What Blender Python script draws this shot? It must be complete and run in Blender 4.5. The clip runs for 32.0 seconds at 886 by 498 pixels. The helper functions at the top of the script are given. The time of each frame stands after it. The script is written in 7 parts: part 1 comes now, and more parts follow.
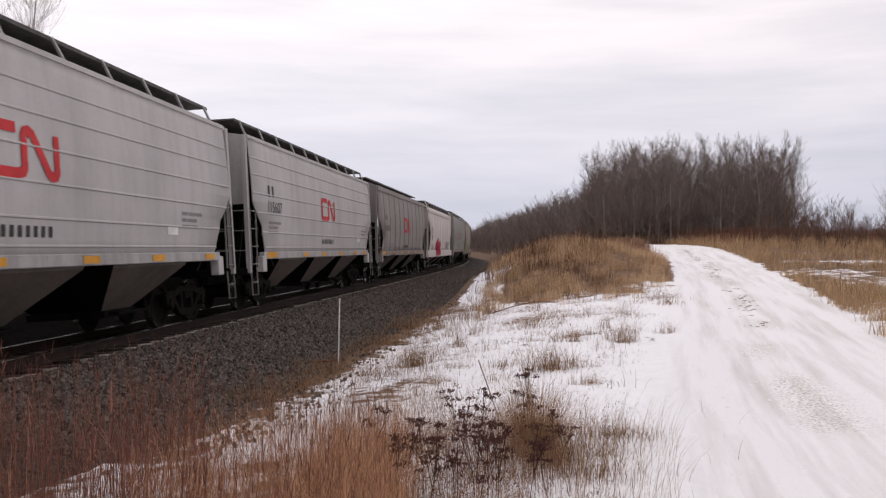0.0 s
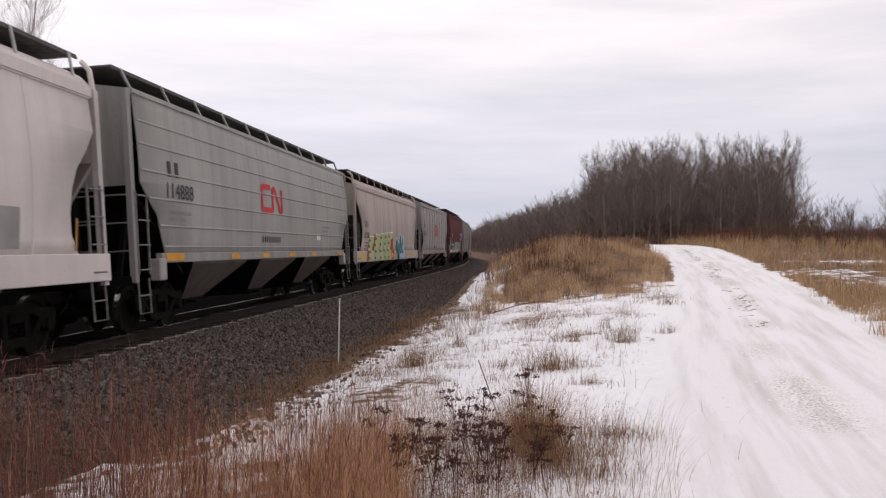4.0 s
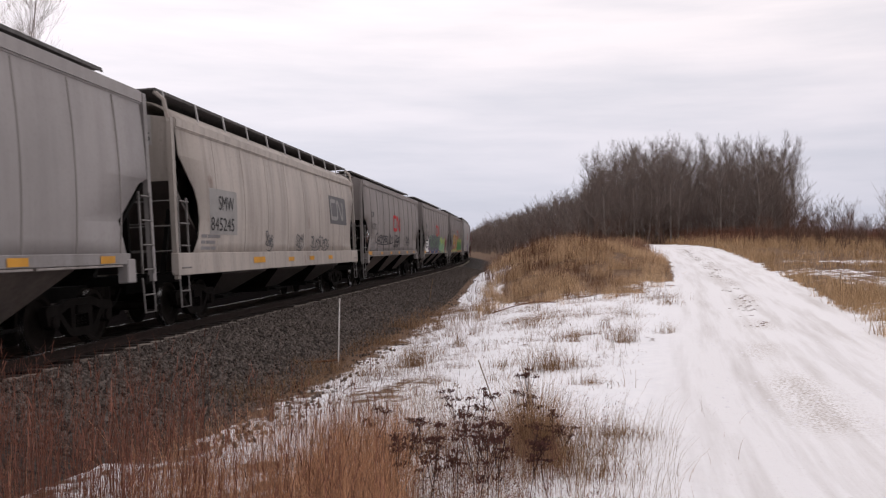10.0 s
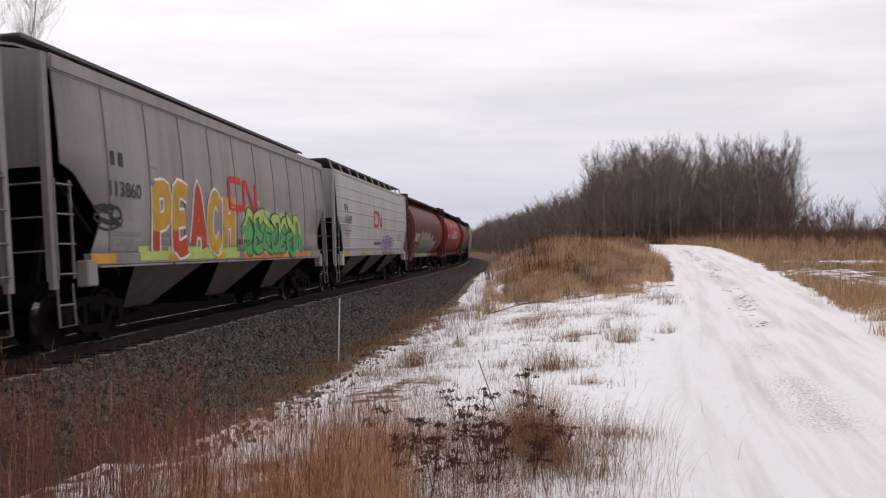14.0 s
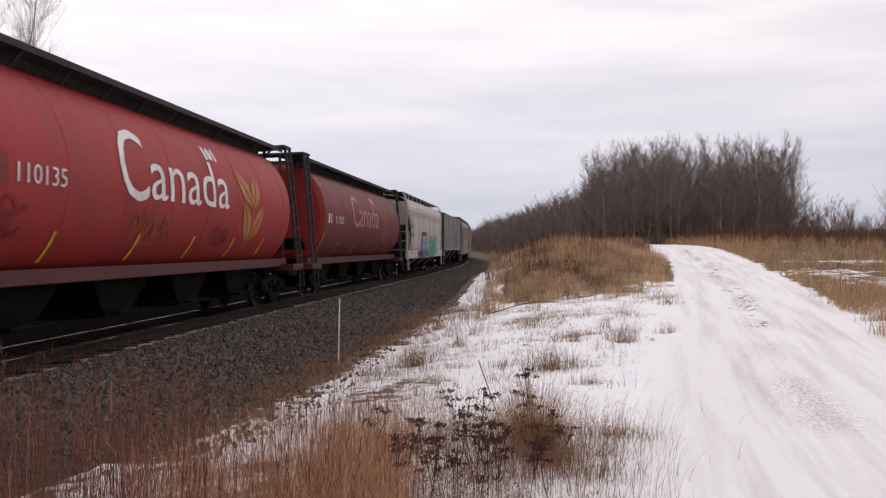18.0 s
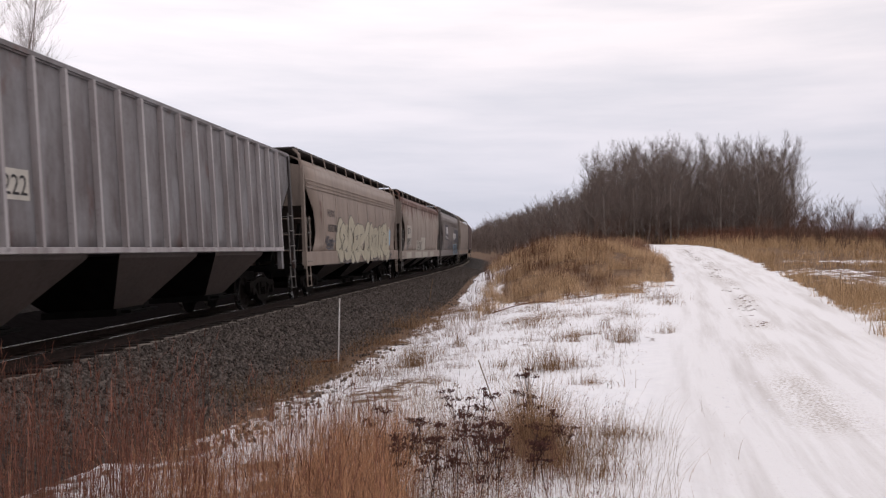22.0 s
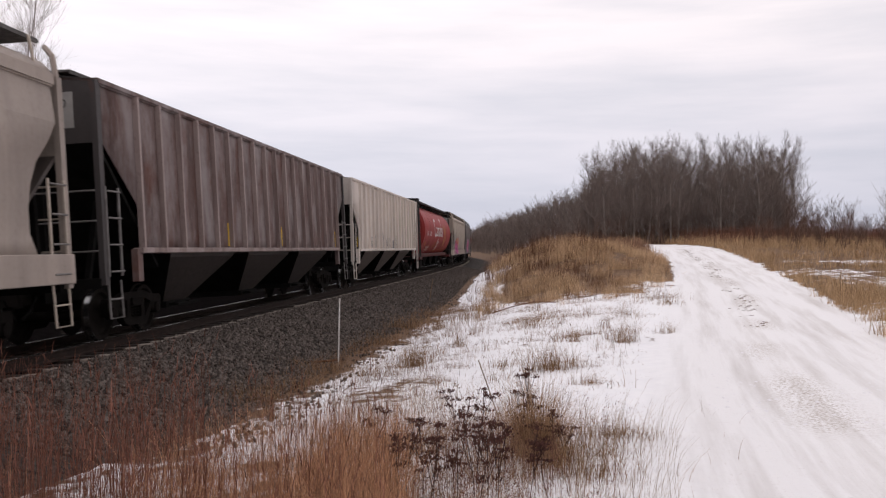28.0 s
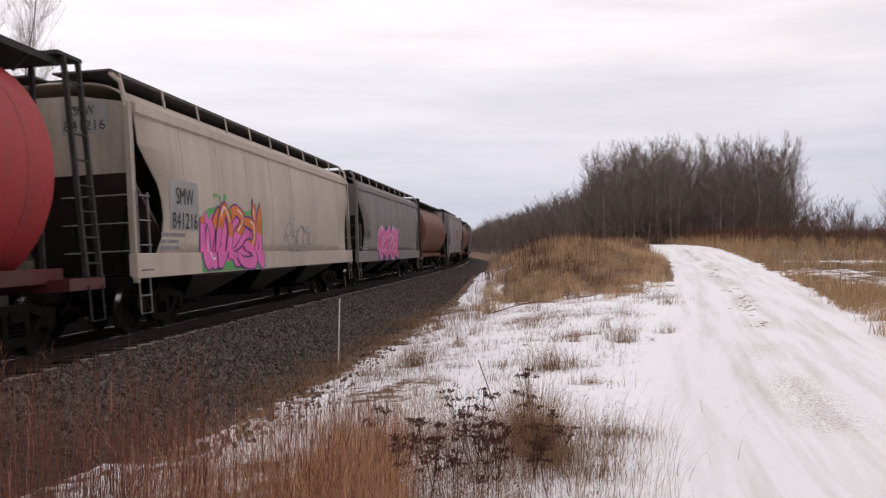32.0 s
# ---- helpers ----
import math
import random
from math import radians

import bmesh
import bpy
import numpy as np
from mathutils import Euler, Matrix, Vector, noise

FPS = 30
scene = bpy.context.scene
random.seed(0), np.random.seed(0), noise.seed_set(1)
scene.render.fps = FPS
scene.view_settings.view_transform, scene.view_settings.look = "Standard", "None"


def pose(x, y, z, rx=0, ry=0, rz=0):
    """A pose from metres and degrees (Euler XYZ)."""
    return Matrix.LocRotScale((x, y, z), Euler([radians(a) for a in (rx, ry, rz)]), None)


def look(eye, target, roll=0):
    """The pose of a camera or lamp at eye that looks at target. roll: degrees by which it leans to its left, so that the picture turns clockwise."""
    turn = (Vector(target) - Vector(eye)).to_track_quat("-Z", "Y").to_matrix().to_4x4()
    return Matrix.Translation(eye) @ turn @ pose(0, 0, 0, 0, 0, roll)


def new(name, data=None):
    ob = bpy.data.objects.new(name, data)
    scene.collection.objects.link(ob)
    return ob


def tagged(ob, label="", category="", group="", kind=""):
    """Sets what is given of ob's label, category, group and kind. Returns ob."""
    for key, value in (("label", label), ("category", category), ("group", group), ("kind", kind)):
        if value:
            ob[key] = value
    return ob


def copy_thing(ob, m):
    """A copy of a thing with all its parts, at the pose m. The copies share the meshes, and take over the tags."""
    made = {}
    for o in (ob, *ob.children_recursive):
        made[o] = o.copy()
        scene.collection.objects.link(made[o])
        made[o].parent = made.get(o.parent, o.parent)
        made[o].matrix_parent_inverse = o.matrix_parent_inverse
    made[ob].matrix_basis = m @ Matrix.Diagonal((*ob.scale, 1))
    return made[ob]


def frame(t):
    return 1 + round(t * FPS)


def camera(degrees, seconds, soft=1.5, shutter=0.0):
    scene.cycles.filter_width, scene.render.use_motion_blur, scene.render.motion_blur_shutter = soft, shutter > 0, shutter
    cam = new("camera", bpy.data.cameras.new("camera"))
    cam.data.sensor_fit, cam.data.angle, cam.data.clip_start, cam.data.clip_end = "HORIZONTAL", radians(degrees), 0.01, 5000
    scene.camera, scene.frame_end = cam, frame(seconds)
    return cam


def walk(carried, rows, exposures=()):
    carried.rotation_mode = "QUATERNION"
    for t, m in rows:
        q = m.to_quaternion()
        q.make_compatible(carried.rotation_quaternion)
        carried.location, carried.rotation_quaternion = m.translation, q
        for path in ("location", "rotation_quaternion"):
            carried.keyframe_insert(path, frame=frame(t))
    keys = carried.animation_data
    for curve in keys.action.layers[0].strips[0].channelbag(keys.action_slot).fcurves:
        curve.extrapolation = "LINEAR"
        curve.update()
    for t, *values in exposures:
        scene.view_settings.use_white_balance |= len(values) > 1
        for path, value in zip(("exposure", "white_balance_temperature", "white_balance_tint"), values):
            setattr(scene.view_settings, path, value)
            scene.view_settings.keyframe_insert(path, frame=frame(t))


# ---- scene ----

# ======== camera ========
EYE = (0.0, 0.0, 1.745)
cam = camera(53.64, 32.0, soft=1.25, shutter=0.12)
STAND = look(EYE, (0.0, 100.0, 1.745 - 0.197), 0.39)
walk(cam, [(0.0, STAND), (32.0, STAND)], exposures=[(0.0, 0.0), (32.0, 0.0)])

# ======== world and sun: thin even overcast ========
SUN_AZ, SUN_EL = radians(-60), radians(32)
world = bpy.data.worlds.new("overcast_sky")
scene.world = world
world.use_nodes = True
wn, wl = world.node_tree.nodes, world.node_tree.links
wn.clear()


def wnode(kind, **props):
    n = wn.new(kind)
    for k, v in props.items():
        n.inputs[k].default_value = v
    return n


sky = wn.new("ShaderNodeTexSky")
sky.sky_type, sky.sun_disc = "NISHITA", False
sky.sun_elevation, sky.sun_rotation = SUN_EL, SUN_AZ
sky_dim = wnode("ShaderNodeMixRGB", Fac=1.0, Color2=(0.10, 0.10, 0.10, 1))
sky_dim.blend_type = "MULTIPLY"
wl.new(sky.outputs[0], sky_dim.inputs[1])
tc = wn.new("ShaderNodeTexCoord")
sep = wn.new("ShaderNodeSeparateXYZ")
wl.new(tc.outputs["Generated"], sep.inputs[0])
stretch = wn.new("ShaderNodeMapping")
stretch.inputs["Scale"].default_value = (1.6, 1.6, 13.0)
stretch.inputs["Rotation"].default_value = (0.02, 0.05, 0.4)
wl.new(tc.outputs["Generated"], stretch.inputs[0])
cl = wnode("ShaderNodeTexNoise", Scale=2.0, Detail=6.0, Roughness=0.55)
wl.new(stretch.outputs[0], cl.inputs["Vector"])
ramp = wn.new("ShaderNodeValToRGB")
ramp.color_ramp.elements[0].position, ramp.color_ramp.elements[0].color = 0.30, (0.80, 0.79, 0.825, 1)
ramp.color_ramp.elements[1].position, ramp.color_ramp.elements[1].color = 0.62, (0.97, 0.925, 0.94, 1)
wl.new(cl.outputs[0], ramp.inputs[0])
# the cloud sheet is thinner and bluer low in the sky
height = wn.new("ShaderNodeMapRange")
height.inputs["From Min"].default_value, height.inputs["From Max"].default_value = 0.01, 0.24
wl.new(sep.outputs["Z"], height.inputs[0])
low = wn.new("ShaderNodeValToRGB")
low.color_ramp.elements[0].position, low.color_ramp.elements[0].color = 0.05, (0.60, 0.63, 0.73, 1)
low.color_ramp.elements[1].position, low.color_ramp.elements[1].color = 1.0, (0.985, 0.945, 0.955, 1)
wl.new(height.outputs[0], low.inputs[0])
both = wnode("ShaderNodeMixRGB", Fac=1.0)
both.blend_type = "MULTIPLY"
wl.new(ramp.outputs[0], both.inputs[1])
wl.new(low.outputs[0], both.inputs[2])
# brighter towards the veiled sun
sun_dir = wn.new("ShaderNodeVectorMath")
sun_dir.operation = "DOT_PRODUCT"
wl.new(tc.outputs["Generated"], sun_dir.inputs[0])
sun_dir.inputs[1].default_value = (math.sin(SUN_AZ) * math.cos(SUN_EL), math.cos(SUN_AZ) * math.cos(SUN_EL), math.sin(SUN_EL))
veil = wn.new("ShaderNodeMapRange")
veil.inputs["From Min"].default_value, veil.inputs["From Max"].default_value = -0.2, 1.0
veil.inputs["To Min"].default_value, veil.inputs["To Max"].default_value = 1.02, 1.30
wl.new(sun_dir.outputs["Value"], veil.inputs[0])
bright = wnode("ShaderNodeVectorMath")
bright.operation = "SCALE"
wl.new(both.outputs[0], bright.inputs[0])
wl.new(veil.outputs[0], bright.inputs["Scale"])
mixsky = wnode("ShaderNodeMixRGB", Fac=0.93)
wl.new(sky_dim.outputs[0], mixsky.inputs[1])
wl.new(bright.outputs[0], mixsky.inputs[2])
bg = wnode("ShaderNodeBackground", Strength=1.0)
wl.new(mixsky.outputs[0], bg.inputs[0])
wout = wn.new("ShaderNodeOutputWorld")
wl.new(bg.outputs[0], wout.inputs[0])

lamp = bpy.data.lights.new("sun", "SUN")
lamp.energy, lamp.angle, lamp.color = 0.6, radians(25), (1.0, 0.95, 0.9)
sun = new("sun", lamp)
sun.matrix_world = look((math.sin(SUN_AZ) * 50, math.cos(SUN_AZ) * 50, math.tan(SUN_EL) * 50), (0, 0, 0))

# ======== materials ========
MATS, PAINT_COL = {}, {}


def material(name, rough=0.7, metal=0.0, sheen=0.12):
    m = bpy.data.materials.new(name)
    m.use_nodes = True
    b = m.node_tree.nodes["Principled BSDF"]
    b.inputs["Roughness"].default_value, b.inputs["Metallic"].default_value = rough, metal
    b.inputs["Specular IOR Level"].default_value = sheen
    return m, m.node_tree.nodes, m.node_tree.links, b


def mix(n, l, fac, a, c, mode="MIX"):
    k = n.new("ShaderNodeMixRGB")
    k.blend_type = mode
    for s, v in ((k.inputs[0], fac), (k.inputs[1], a), (k.inputs[2], c)):
        if isinstance(v, bpy.types.NodeSocket):
            l.new(v, s)
        else:
            s.default_value = v if isinstance(v, (int, float)) else (*v, 1) if len(v) == 3 else v
    return k.outputs[0]


def tex_noise(n, l, scale, detail=4.0, rough=0.55, stretch=None, coord="Object"):
    c = n.new("ShaderNodeTexCoord")
    mp = n.new("ShaderNodeMapping")
    l.new(c.outputs[coord], mp.inputs[0])
    if stretch:
        mp.inputs["Scale"].default_value = stretch
    t = n.new("ShaderNodeTexNoise")
    t.inputs["Scale"].default_value, t.inputs["Detail"].default_value, t.inputs["Roughness"].default_value = scale, detail, rough
    l.new(mp.outputs[0], t.inputs["Vector"])
    return t.outputs[0]


def bands(n, l, v, lo, hi, a=0.0, c=1.0):
    k = n.new("ShaderNodeMapRange")
    l.new(v, k.inputs[0])
    for i, x in zip((1, 2, 3, 4), (lo, hi, a, c)):
        k.inputs[i].default_value = x
    return k.outputs[0]


def relief(n, l, b, v, strength, dist=0.02):
    k = n.new("ShaderNodeBump")
    k.inputs["Strength"].default_value, k.inputs["Distance"].default_value = strength, dist
    l.new(v, k.inputs["Height"])
    l.new(k.outputs[0], b.inputs["Normal"])


def scaled(c, f):
    return tuple(min(1.0, x * f) for x in c)


def paint(name, col, dirt=(0.10, 0.085, 0.075), dirty=0.35, rough=0.55, rust=0.0, runs=0.0, mottle=None):
    """Weathered railcar paint: road film, rain streaks down the sheets and patchy rust."""
    if name in MATS:
        return MATS[name]
    PAINT_COL[name] = col
    col = (min(1.0, col[0] * 1.03), col[1] * 0.985, col[2] * 0.965)
    m, n, l, b = material(name, rough, 0.0, 0.30)
    streak = tex_noise(n, l, 1.0, 5, 0.6, (2.6, 2.6, 0.22))
    cloud = tex_noise(n, l, 0.55, 4, 0.6)
    fine = tex_noise(n, l, 14.0, 4, 0.6)
    base = mix(n, l, bands(n, l, cloud, 0.3, 0.7), scaled(col, 0.88), scaled(col, 1.08))
    base = mix(n, l, bands(n, l, streak, 0.45, 0.8, 0.0, dirty), base, dirt)
    base = mix(n, l, bands(n, l, fine, 0.55, 0.8, 0.0, dirty * 0.5), base, dirt)
    if mottle:
        worn = tex_noise(n, l, 1.0, 7, 0.68, (1.3, 1.3, 0.55))
        base = mix(n, l, bands(n, l, worn, 0.42, 0.62, 0.0, 0.75), base, mottle)
    if rust > 0:
        r = tex_noise(n, l, 1.0, 6, 0.65, (0.9, 0.9, 0.5))
        base = mix(n, l, bands(n, l, r, 0.66 - 0.25 * rust, 0.78 - 0.2 * rust), base, (0.115, 0.045, 0.030))
    if runs > 0:
        # rust that starts along the eave seam and runs down in tongues
        tongue = tex_noise(n, l, 1.0, 6, 0.62, (1.5, 1.5, 0.28))
        tc = n.new("ShaderNodeTexCoord")
        sz = n.new("ShaderNodeSeparateXYZ")
        l.new(tc.outputs["Object"], sz.inputs[0])
        high = bands(n, l, sz.outputs[2], 4.2 - runs, 4.2, 0.0, 0.42)
        ad = n.new("ShaderNodeMath")
        ad.operation = "ADD"
        l.new(tongue, ad.inputs[0])
        l.new(high, ad.inputs[1])
        base = mix(n, l, bands(n, l, ad.outputs[0], 0.66, 0.86, 0.0, 0.88), base, (0.13, 0.055, 0.040))
    l.new(base, b.inputs["Base Color"])
    l.new(bands(n, l, fine, 0.2, 0.8, rough - 0.08, rough + 0.12), b.inputs["Roughness"])
    relief(n, l, b, cloud, 0.25, 0.03)
    MATS[name] = m
    return m


def plain(name, col, rough=0.7, metal=0.0, var=0.25, scale=6.0, bump=0.2):
    """A simple surface with two scales of variation."""
    if name in MATS:
        return MATS[name]
    m, n, l, b = material(name, rough, metal)
    v1, v2 = tex_noise(n, l, scale, 4), tex_noise(n, l, scale * 9, 3)
    base = mix(n, l, bands(n, l, v1, 0.3, 0.7), scaled(col, 1 - var), scaled(col, 1 + var))
    base = mix(n, l, bands(n, l, v2, 0.5, 0.8, 0, var), base, scaled(col, 0.55))
    l.new(base, b.inputs["Base Color"])
    if bump:
        relief(n, l, b, v2, bump, 0.01)
    MATS[name] = m
    return m


def plant(name, col, spread=0.35, rough=0.9):
    """Dry plant matter: tone changes blade by blade and along the ground."""
    if name in MATS:
        return MATS[name]
    m, n, l, b = material(name, rough)
    g = n.new("ShaderNodeNewGeometry")
    base = mix(n, l, g.outputs["Random Per Island"], scaled(col, 1 - spread), scaled(col, 1 + spread))
    patch = tex_noise(n, l, 0.7, 3)
    base = mix(n, l, bands(n, l, patch, 0.4, 0.7, 0.0, 0.35), base, scaled((col[0], col[1] * 0.8, col[2] * 0.7), 0.6))
    l.new(base, b.inputs["Base Color"])
    MATS[name] = m
    return m


def ground_material():
    """Snow cover over dry turf and soil; the cover attribute says how much snow lies."""
    m, n, l, b = material("ground", 0.75)
    at = n.new("ShaderNodeAttribute")
    at.attribute_name = "cover"
    sp = n.new("ShaderNodeSeparateColor")
    l.new(at.outputs["Color"], sp.inputs[0])
    snow, trodden, soil = sp.outputs[0], sp.outputs[1], sp.outputs[2]
    n1 = tex_noise(n, l, 0.9, 6, 0.62)
    n2 = tex_noise(n, l, 5.0, 5, 0.6)
    n3 = tex_noise(n, l, 28.0, 4, 0.6)
    lane = n.new("ShaderNodeAttribute")
    lane.attribute_name = "lane"
    lm = n.new("ShaderNodeMapping")
    lm.inputs["Scale"].default_value = (2.2, 0.13, 0.0)
    l.new(lane.outputs["Vector"], lm.inputs[0])
    ln = n.new("ShaderNodeTexNoise")
    ln.inputs["Scale"].default_value, ln.inputs["Detail"].default_value, ln.inputs["Roughness"].default_value = 1.0, 6.0, 0.62
    l.new(lm.outputs[0], ln.inputs["Vector"])
    long = ln.outputs[0]
    ls = n.new("ShaderNodeSeparateXYZ")
    l.new(lane.outputs["Vector"], ls.inputs[0])
    rut = n.new("ShaderNodeMath")
    rut.operation = "MULTIPLY"
    l.new(ls.outputs["Z"], rut.inputs[0])
    l.new(bands(n, l, n3, 0.48, 0.60), rut.inputs[1])
    turf = mix(n, l, bands(n, l, n2, 0.35, 0.65), (0.14, 0.082, 0.052), (0.20, 0.132, 0.085))
    turf = mix(n, l, bands(n, l, n3, 0.45, 0.7, 0, 0.7), turf, (0.085, 0.055, 0.035))
    white = mix(n, l, bands(n, l, n2, 0.3, 0.7), (0.82, 0.825, 0.85), (0.90, 0.90, 0.915))
    worn = mix(n, l, bands(n, l, long, 0.46, 0.74, 0.0, 0.85), (0.83, 0.822, 0.828), (0.55, 0.52, 0.50))
    worn = mix(n, l, bands(n, l, n3, 0.60, 0.78, 0, 0.35), worn, (0.40, 0.35, 0.31))
    worn = mix(n, l, rut.outputs[0], worn, (0.44, 0.39, 0.35))
    white = mix(n, l, trodden, white, worn)
    add = n.new("ShaderNodeMath")
    add.operation = "ADD"
    l.new(snow, add.inputs[0])
    jit = n.new("ShaderNodeMath")
    jit.operation = "MULTIPLY_ADD"
    l.new(n1, jit.inputs[0])
    jit.inputs[1].default_value, jit.inputs[2].default_value = 0.9, -0.45
    l.new(jit.outputs[0], add.inputs[1])
    add2 = n.new("ShaderNodeMath")
    add2.operation = "ADD"
    l.new(add.outputs[0], add2.inputs[0])
    jit2 = n.new("ShaderNodeMath")
    jit2.operation = "MULTIPLY_ADD"
    l.new(n2, jit2.inputs[0])
    jit2.inputs[1].default_value, jit2.inputs[2].default_value = 0.5, -0.25
    l.new(jit2.outputs[0], add2.inputs[1])
    fac = bands(n, l, add2.outputs[0], 0.45, 0.52)
    turf = mix(n, l, soil, turf, (0.018, 0.014, 0.012))
    base = mix(n, l, fac, turf, white)
    l.new(base, b.inputs["Base Color"])
    h = n.new("ShaderNodeMath")
    h.operation = "MULTIPLY_ADD"
    l.new(n3, h.inputs[0])
    h.inputs[1].default_value = 0.35
    l.new(n2, h.inputs[2])
    relief(n, l, b, h.outputs[0], 0.55, 0.08)
    b.inputs["Specular IOR Level"].default_value = 0.08
    return m


def stone_material():
    m, n, l, b = material("ballast_stone", 0.85)
    g = n.new("ShaderNodeNewGeometry")
    base = mix(n, l, g.outputs["Random Per Island"], (0.026, 0.021, 0.018), (0.180, 0.150, 0.130))
    v = tex_noise(n, l, 30.0, 3)
    base = mix(n, l, bands(n, l, v, 0.4, 0.7, 0, 0.5), base, (0.07, 0.06, 0.055))
    l.new(base, b.inputs["Base Color"])
    relief(n, l, b, v, 0.5, 0.01)
    return m


def ballast_material():
    m, n, l, b = material("ballast_bed", 0.9)
    c = n.new("ShaderNodeTexCoord")
    v = n.new("ShaderNodeTexVoronoi")
    v.inputs["Scale"].default_value = 17.0
    l.new(c.outputs["Object"], v.inputs["Vector"])
    sp = n.new("ShaderNodeSeparateColor")
    l.new(v.outputs["Color"], sp.inputs[0])
    big = tex_noise(n, l, 0.8, 4)
    base = mix(n, l, sp.outputs[0], (0.018, 0.0155, 0.0145), (0.082, 0.071, 0.064))
    base = mix(n, l, bands(n, l, big, 0.4, 0.7, 0, 0.5), base, (0.075, 0.062, 0.055))
    l.new(base, b.inputs["Base Color"])
    inv = n.new("ShaderNodeMath")
    inv.operation = "SUBTRACT"
    inv.inputs[0].default_value = 1.0
    l.new(v.outputs["Distance"], inv.inputs[1])
    relief(n, l, b, inv.outputs[0], 1.0, 0.05)
    return m


GROUND, STONE, BALLAST = ground_material(), stone_material(), ballast_material()
RAIL_RUST = plain("rail_rust", (0.026, 0.018, 0.015), 0.85, 0.1)
RAIL_TOP = plain("rail_polished", (0.62, 0.62, 0.63), 0.22, 1.0, 0.05, 3, 0.0)
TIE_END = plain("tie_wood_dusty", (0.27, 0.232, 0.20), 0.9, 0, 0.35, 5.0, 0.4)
# Tie middles: oil and the train's shade both put into the colour.
TIE = plain("tie_wood_oiled", (0.040, 0.033, 0.029), 0.9, 0, 0.35, 5.0, 0.4)
SHADED_DUST = plain("brake_dust_black", (0.008, 0.007, 0.0065), 0.9, 0, 0.4, 3.0)
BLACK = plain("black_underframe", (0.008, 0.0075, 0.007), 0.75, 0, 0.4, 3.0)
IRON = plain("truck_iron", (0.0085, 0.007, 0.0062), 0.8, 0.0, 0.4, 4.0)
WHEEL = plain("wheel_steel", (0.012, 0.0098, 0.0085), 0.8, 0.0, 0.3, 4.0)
TREAD = plain("wheel_tread", (0.55, 0.55, 0.55), 0.25, 1.0, 0.05, 4.0, 0)
# Near-black colours and cut gloss carry the shade under the cars.
for m in (IRON, WHEEL, BLACK, SHADED_DUST):
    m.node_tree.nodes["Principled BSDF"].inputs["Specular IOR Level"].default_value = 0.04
BARK = plant("bark", (0.19, 0.165, 0.148), 0.40)
# Poplar colour paled to carry the glare of bright sky around thin twigs.
PALE_TWIG = plant("pale_twig", (0.30, 0.25, 0.235), 0.3)
TWIG = plant("twig", (0.180, 0.146, 0.130), 0.35)

# ======== track line ========
TH = (0.0626, 0.1112, -0.0832, 0.0139)
GRADE, SPEED = 0.0004, 15.184
BANK_S, BANK_V = (-600.0, 19.0, 45.0, 65.0, 100.0, 900.0), (0.0688, 0.0688, 0.026, 0.0, -0.02, -0.02)
S_MIN, S_MAX, S_STEP = -540.0, 760.0, 1.0


def heading(s):
    """Bearing of the track from straight ahead, in radians, s metres along it."""
    u = max(0.0, min(s, 122.0)) / 50.0
    th = TH[0] + TH[1] * u + TH[2] * u * u + TH[3] * u ** 3
    if s > 122.0:
        k = (TH[1] + 2 * TH[2] * 2.44 + 3 * TH[3] * 2.44 ** 2) / 50.0
        th += k * (s - 122.0)
    return th


TS = np.arange(S_MIN, S_MAX + 0.5, S_STEP)
TTH = np.array([heading(float(s)) for s in TS])
_dx, _dy = np.sin(TTH), np.cos(TTH)
TX = np.concatenate([[0], np.cumsum((_dx[1:] + _dx[:-1]) / 2 * S_STEP)])
TY = np.concatenate([[0], np.cumsum((_dy[1:] + _dy[:-1]) / 2 * S_STEP)])
_i0 = int(round(-S_MIN / S_STEP))
TX, TY = TX - TX[_i0] - 7.852, TY - TY[_i0] + 1.954


def bank(s):
    """Lean of the track away from the camera; it runs out into the bend."""
    return float(np.interp(s, BANK_S, BANK_V))


def track(s, lat=0.0, z=0.0):
    """A point lat metres to the camera's side of the track's centre and z above the rails."""
    lean = bank(s)
    th = float(np.interp(s, TS, TTH))
    x, y = float(np.interp(s, TS, TX)), float(np.interp(s, TS, TY))
    a = lat * math.cos(lean) - z * math.sin(lean)
    return Vector((x + math.cos(th) * a, y - math.sin(th) * a, z * math.cos(lean) + lat * math.sin(lean) + GRADE * s))


def track_pose(s):
    """Axes at s: x along the track away from the camera, -y towards the camera, z up, banked."""
    th = float(np.interp(s, TS, TTH))
    p = track(s)
    return pose(p.x, p.y, p.z, -math.degrees(bank(s)), 0, 90 - math.degrees(th))


def smooth(a, b, v):
    t = max(0.0, min(1.0, (v - a) / (b - a)))
    return t * t * (3 - 2 * t)


ROAD_Y = (-400, -20, 0, 10, 18.5, 30, 46, 60, 72, 100, 160, 400, 3000)
ROAD_Z = (0.0, 0.0, 0.0, 0.02, 0.10, 0.42, 1.08, 1.72, 2.02, 2.35, 2.6, 2.6, 3.0)
ROAD_X = (-90, -4.0, 0.4, 2.7, 5.0, 8.1, 11.9, 14.7, 16.6, 18.6, 24.0, 60, 60)


def road_edge(y):
    return float(np.interp(y, ROAD_Y, ROAD_X))


def lateral(x, y):
    s = float(np.interp(y, TY, TS))
    th = float(np.interp(s, TS, TTH))
    return (x - float(np.interp(s, TS, TX))) * math.cos(th), s


def bump_noise(x, y, f, seed=0.0):
    return noise.noise(Vector((x * f, y * f, seed)))


MOUND = (6.0, 47.0, 3.6, 10.0, 1.62)


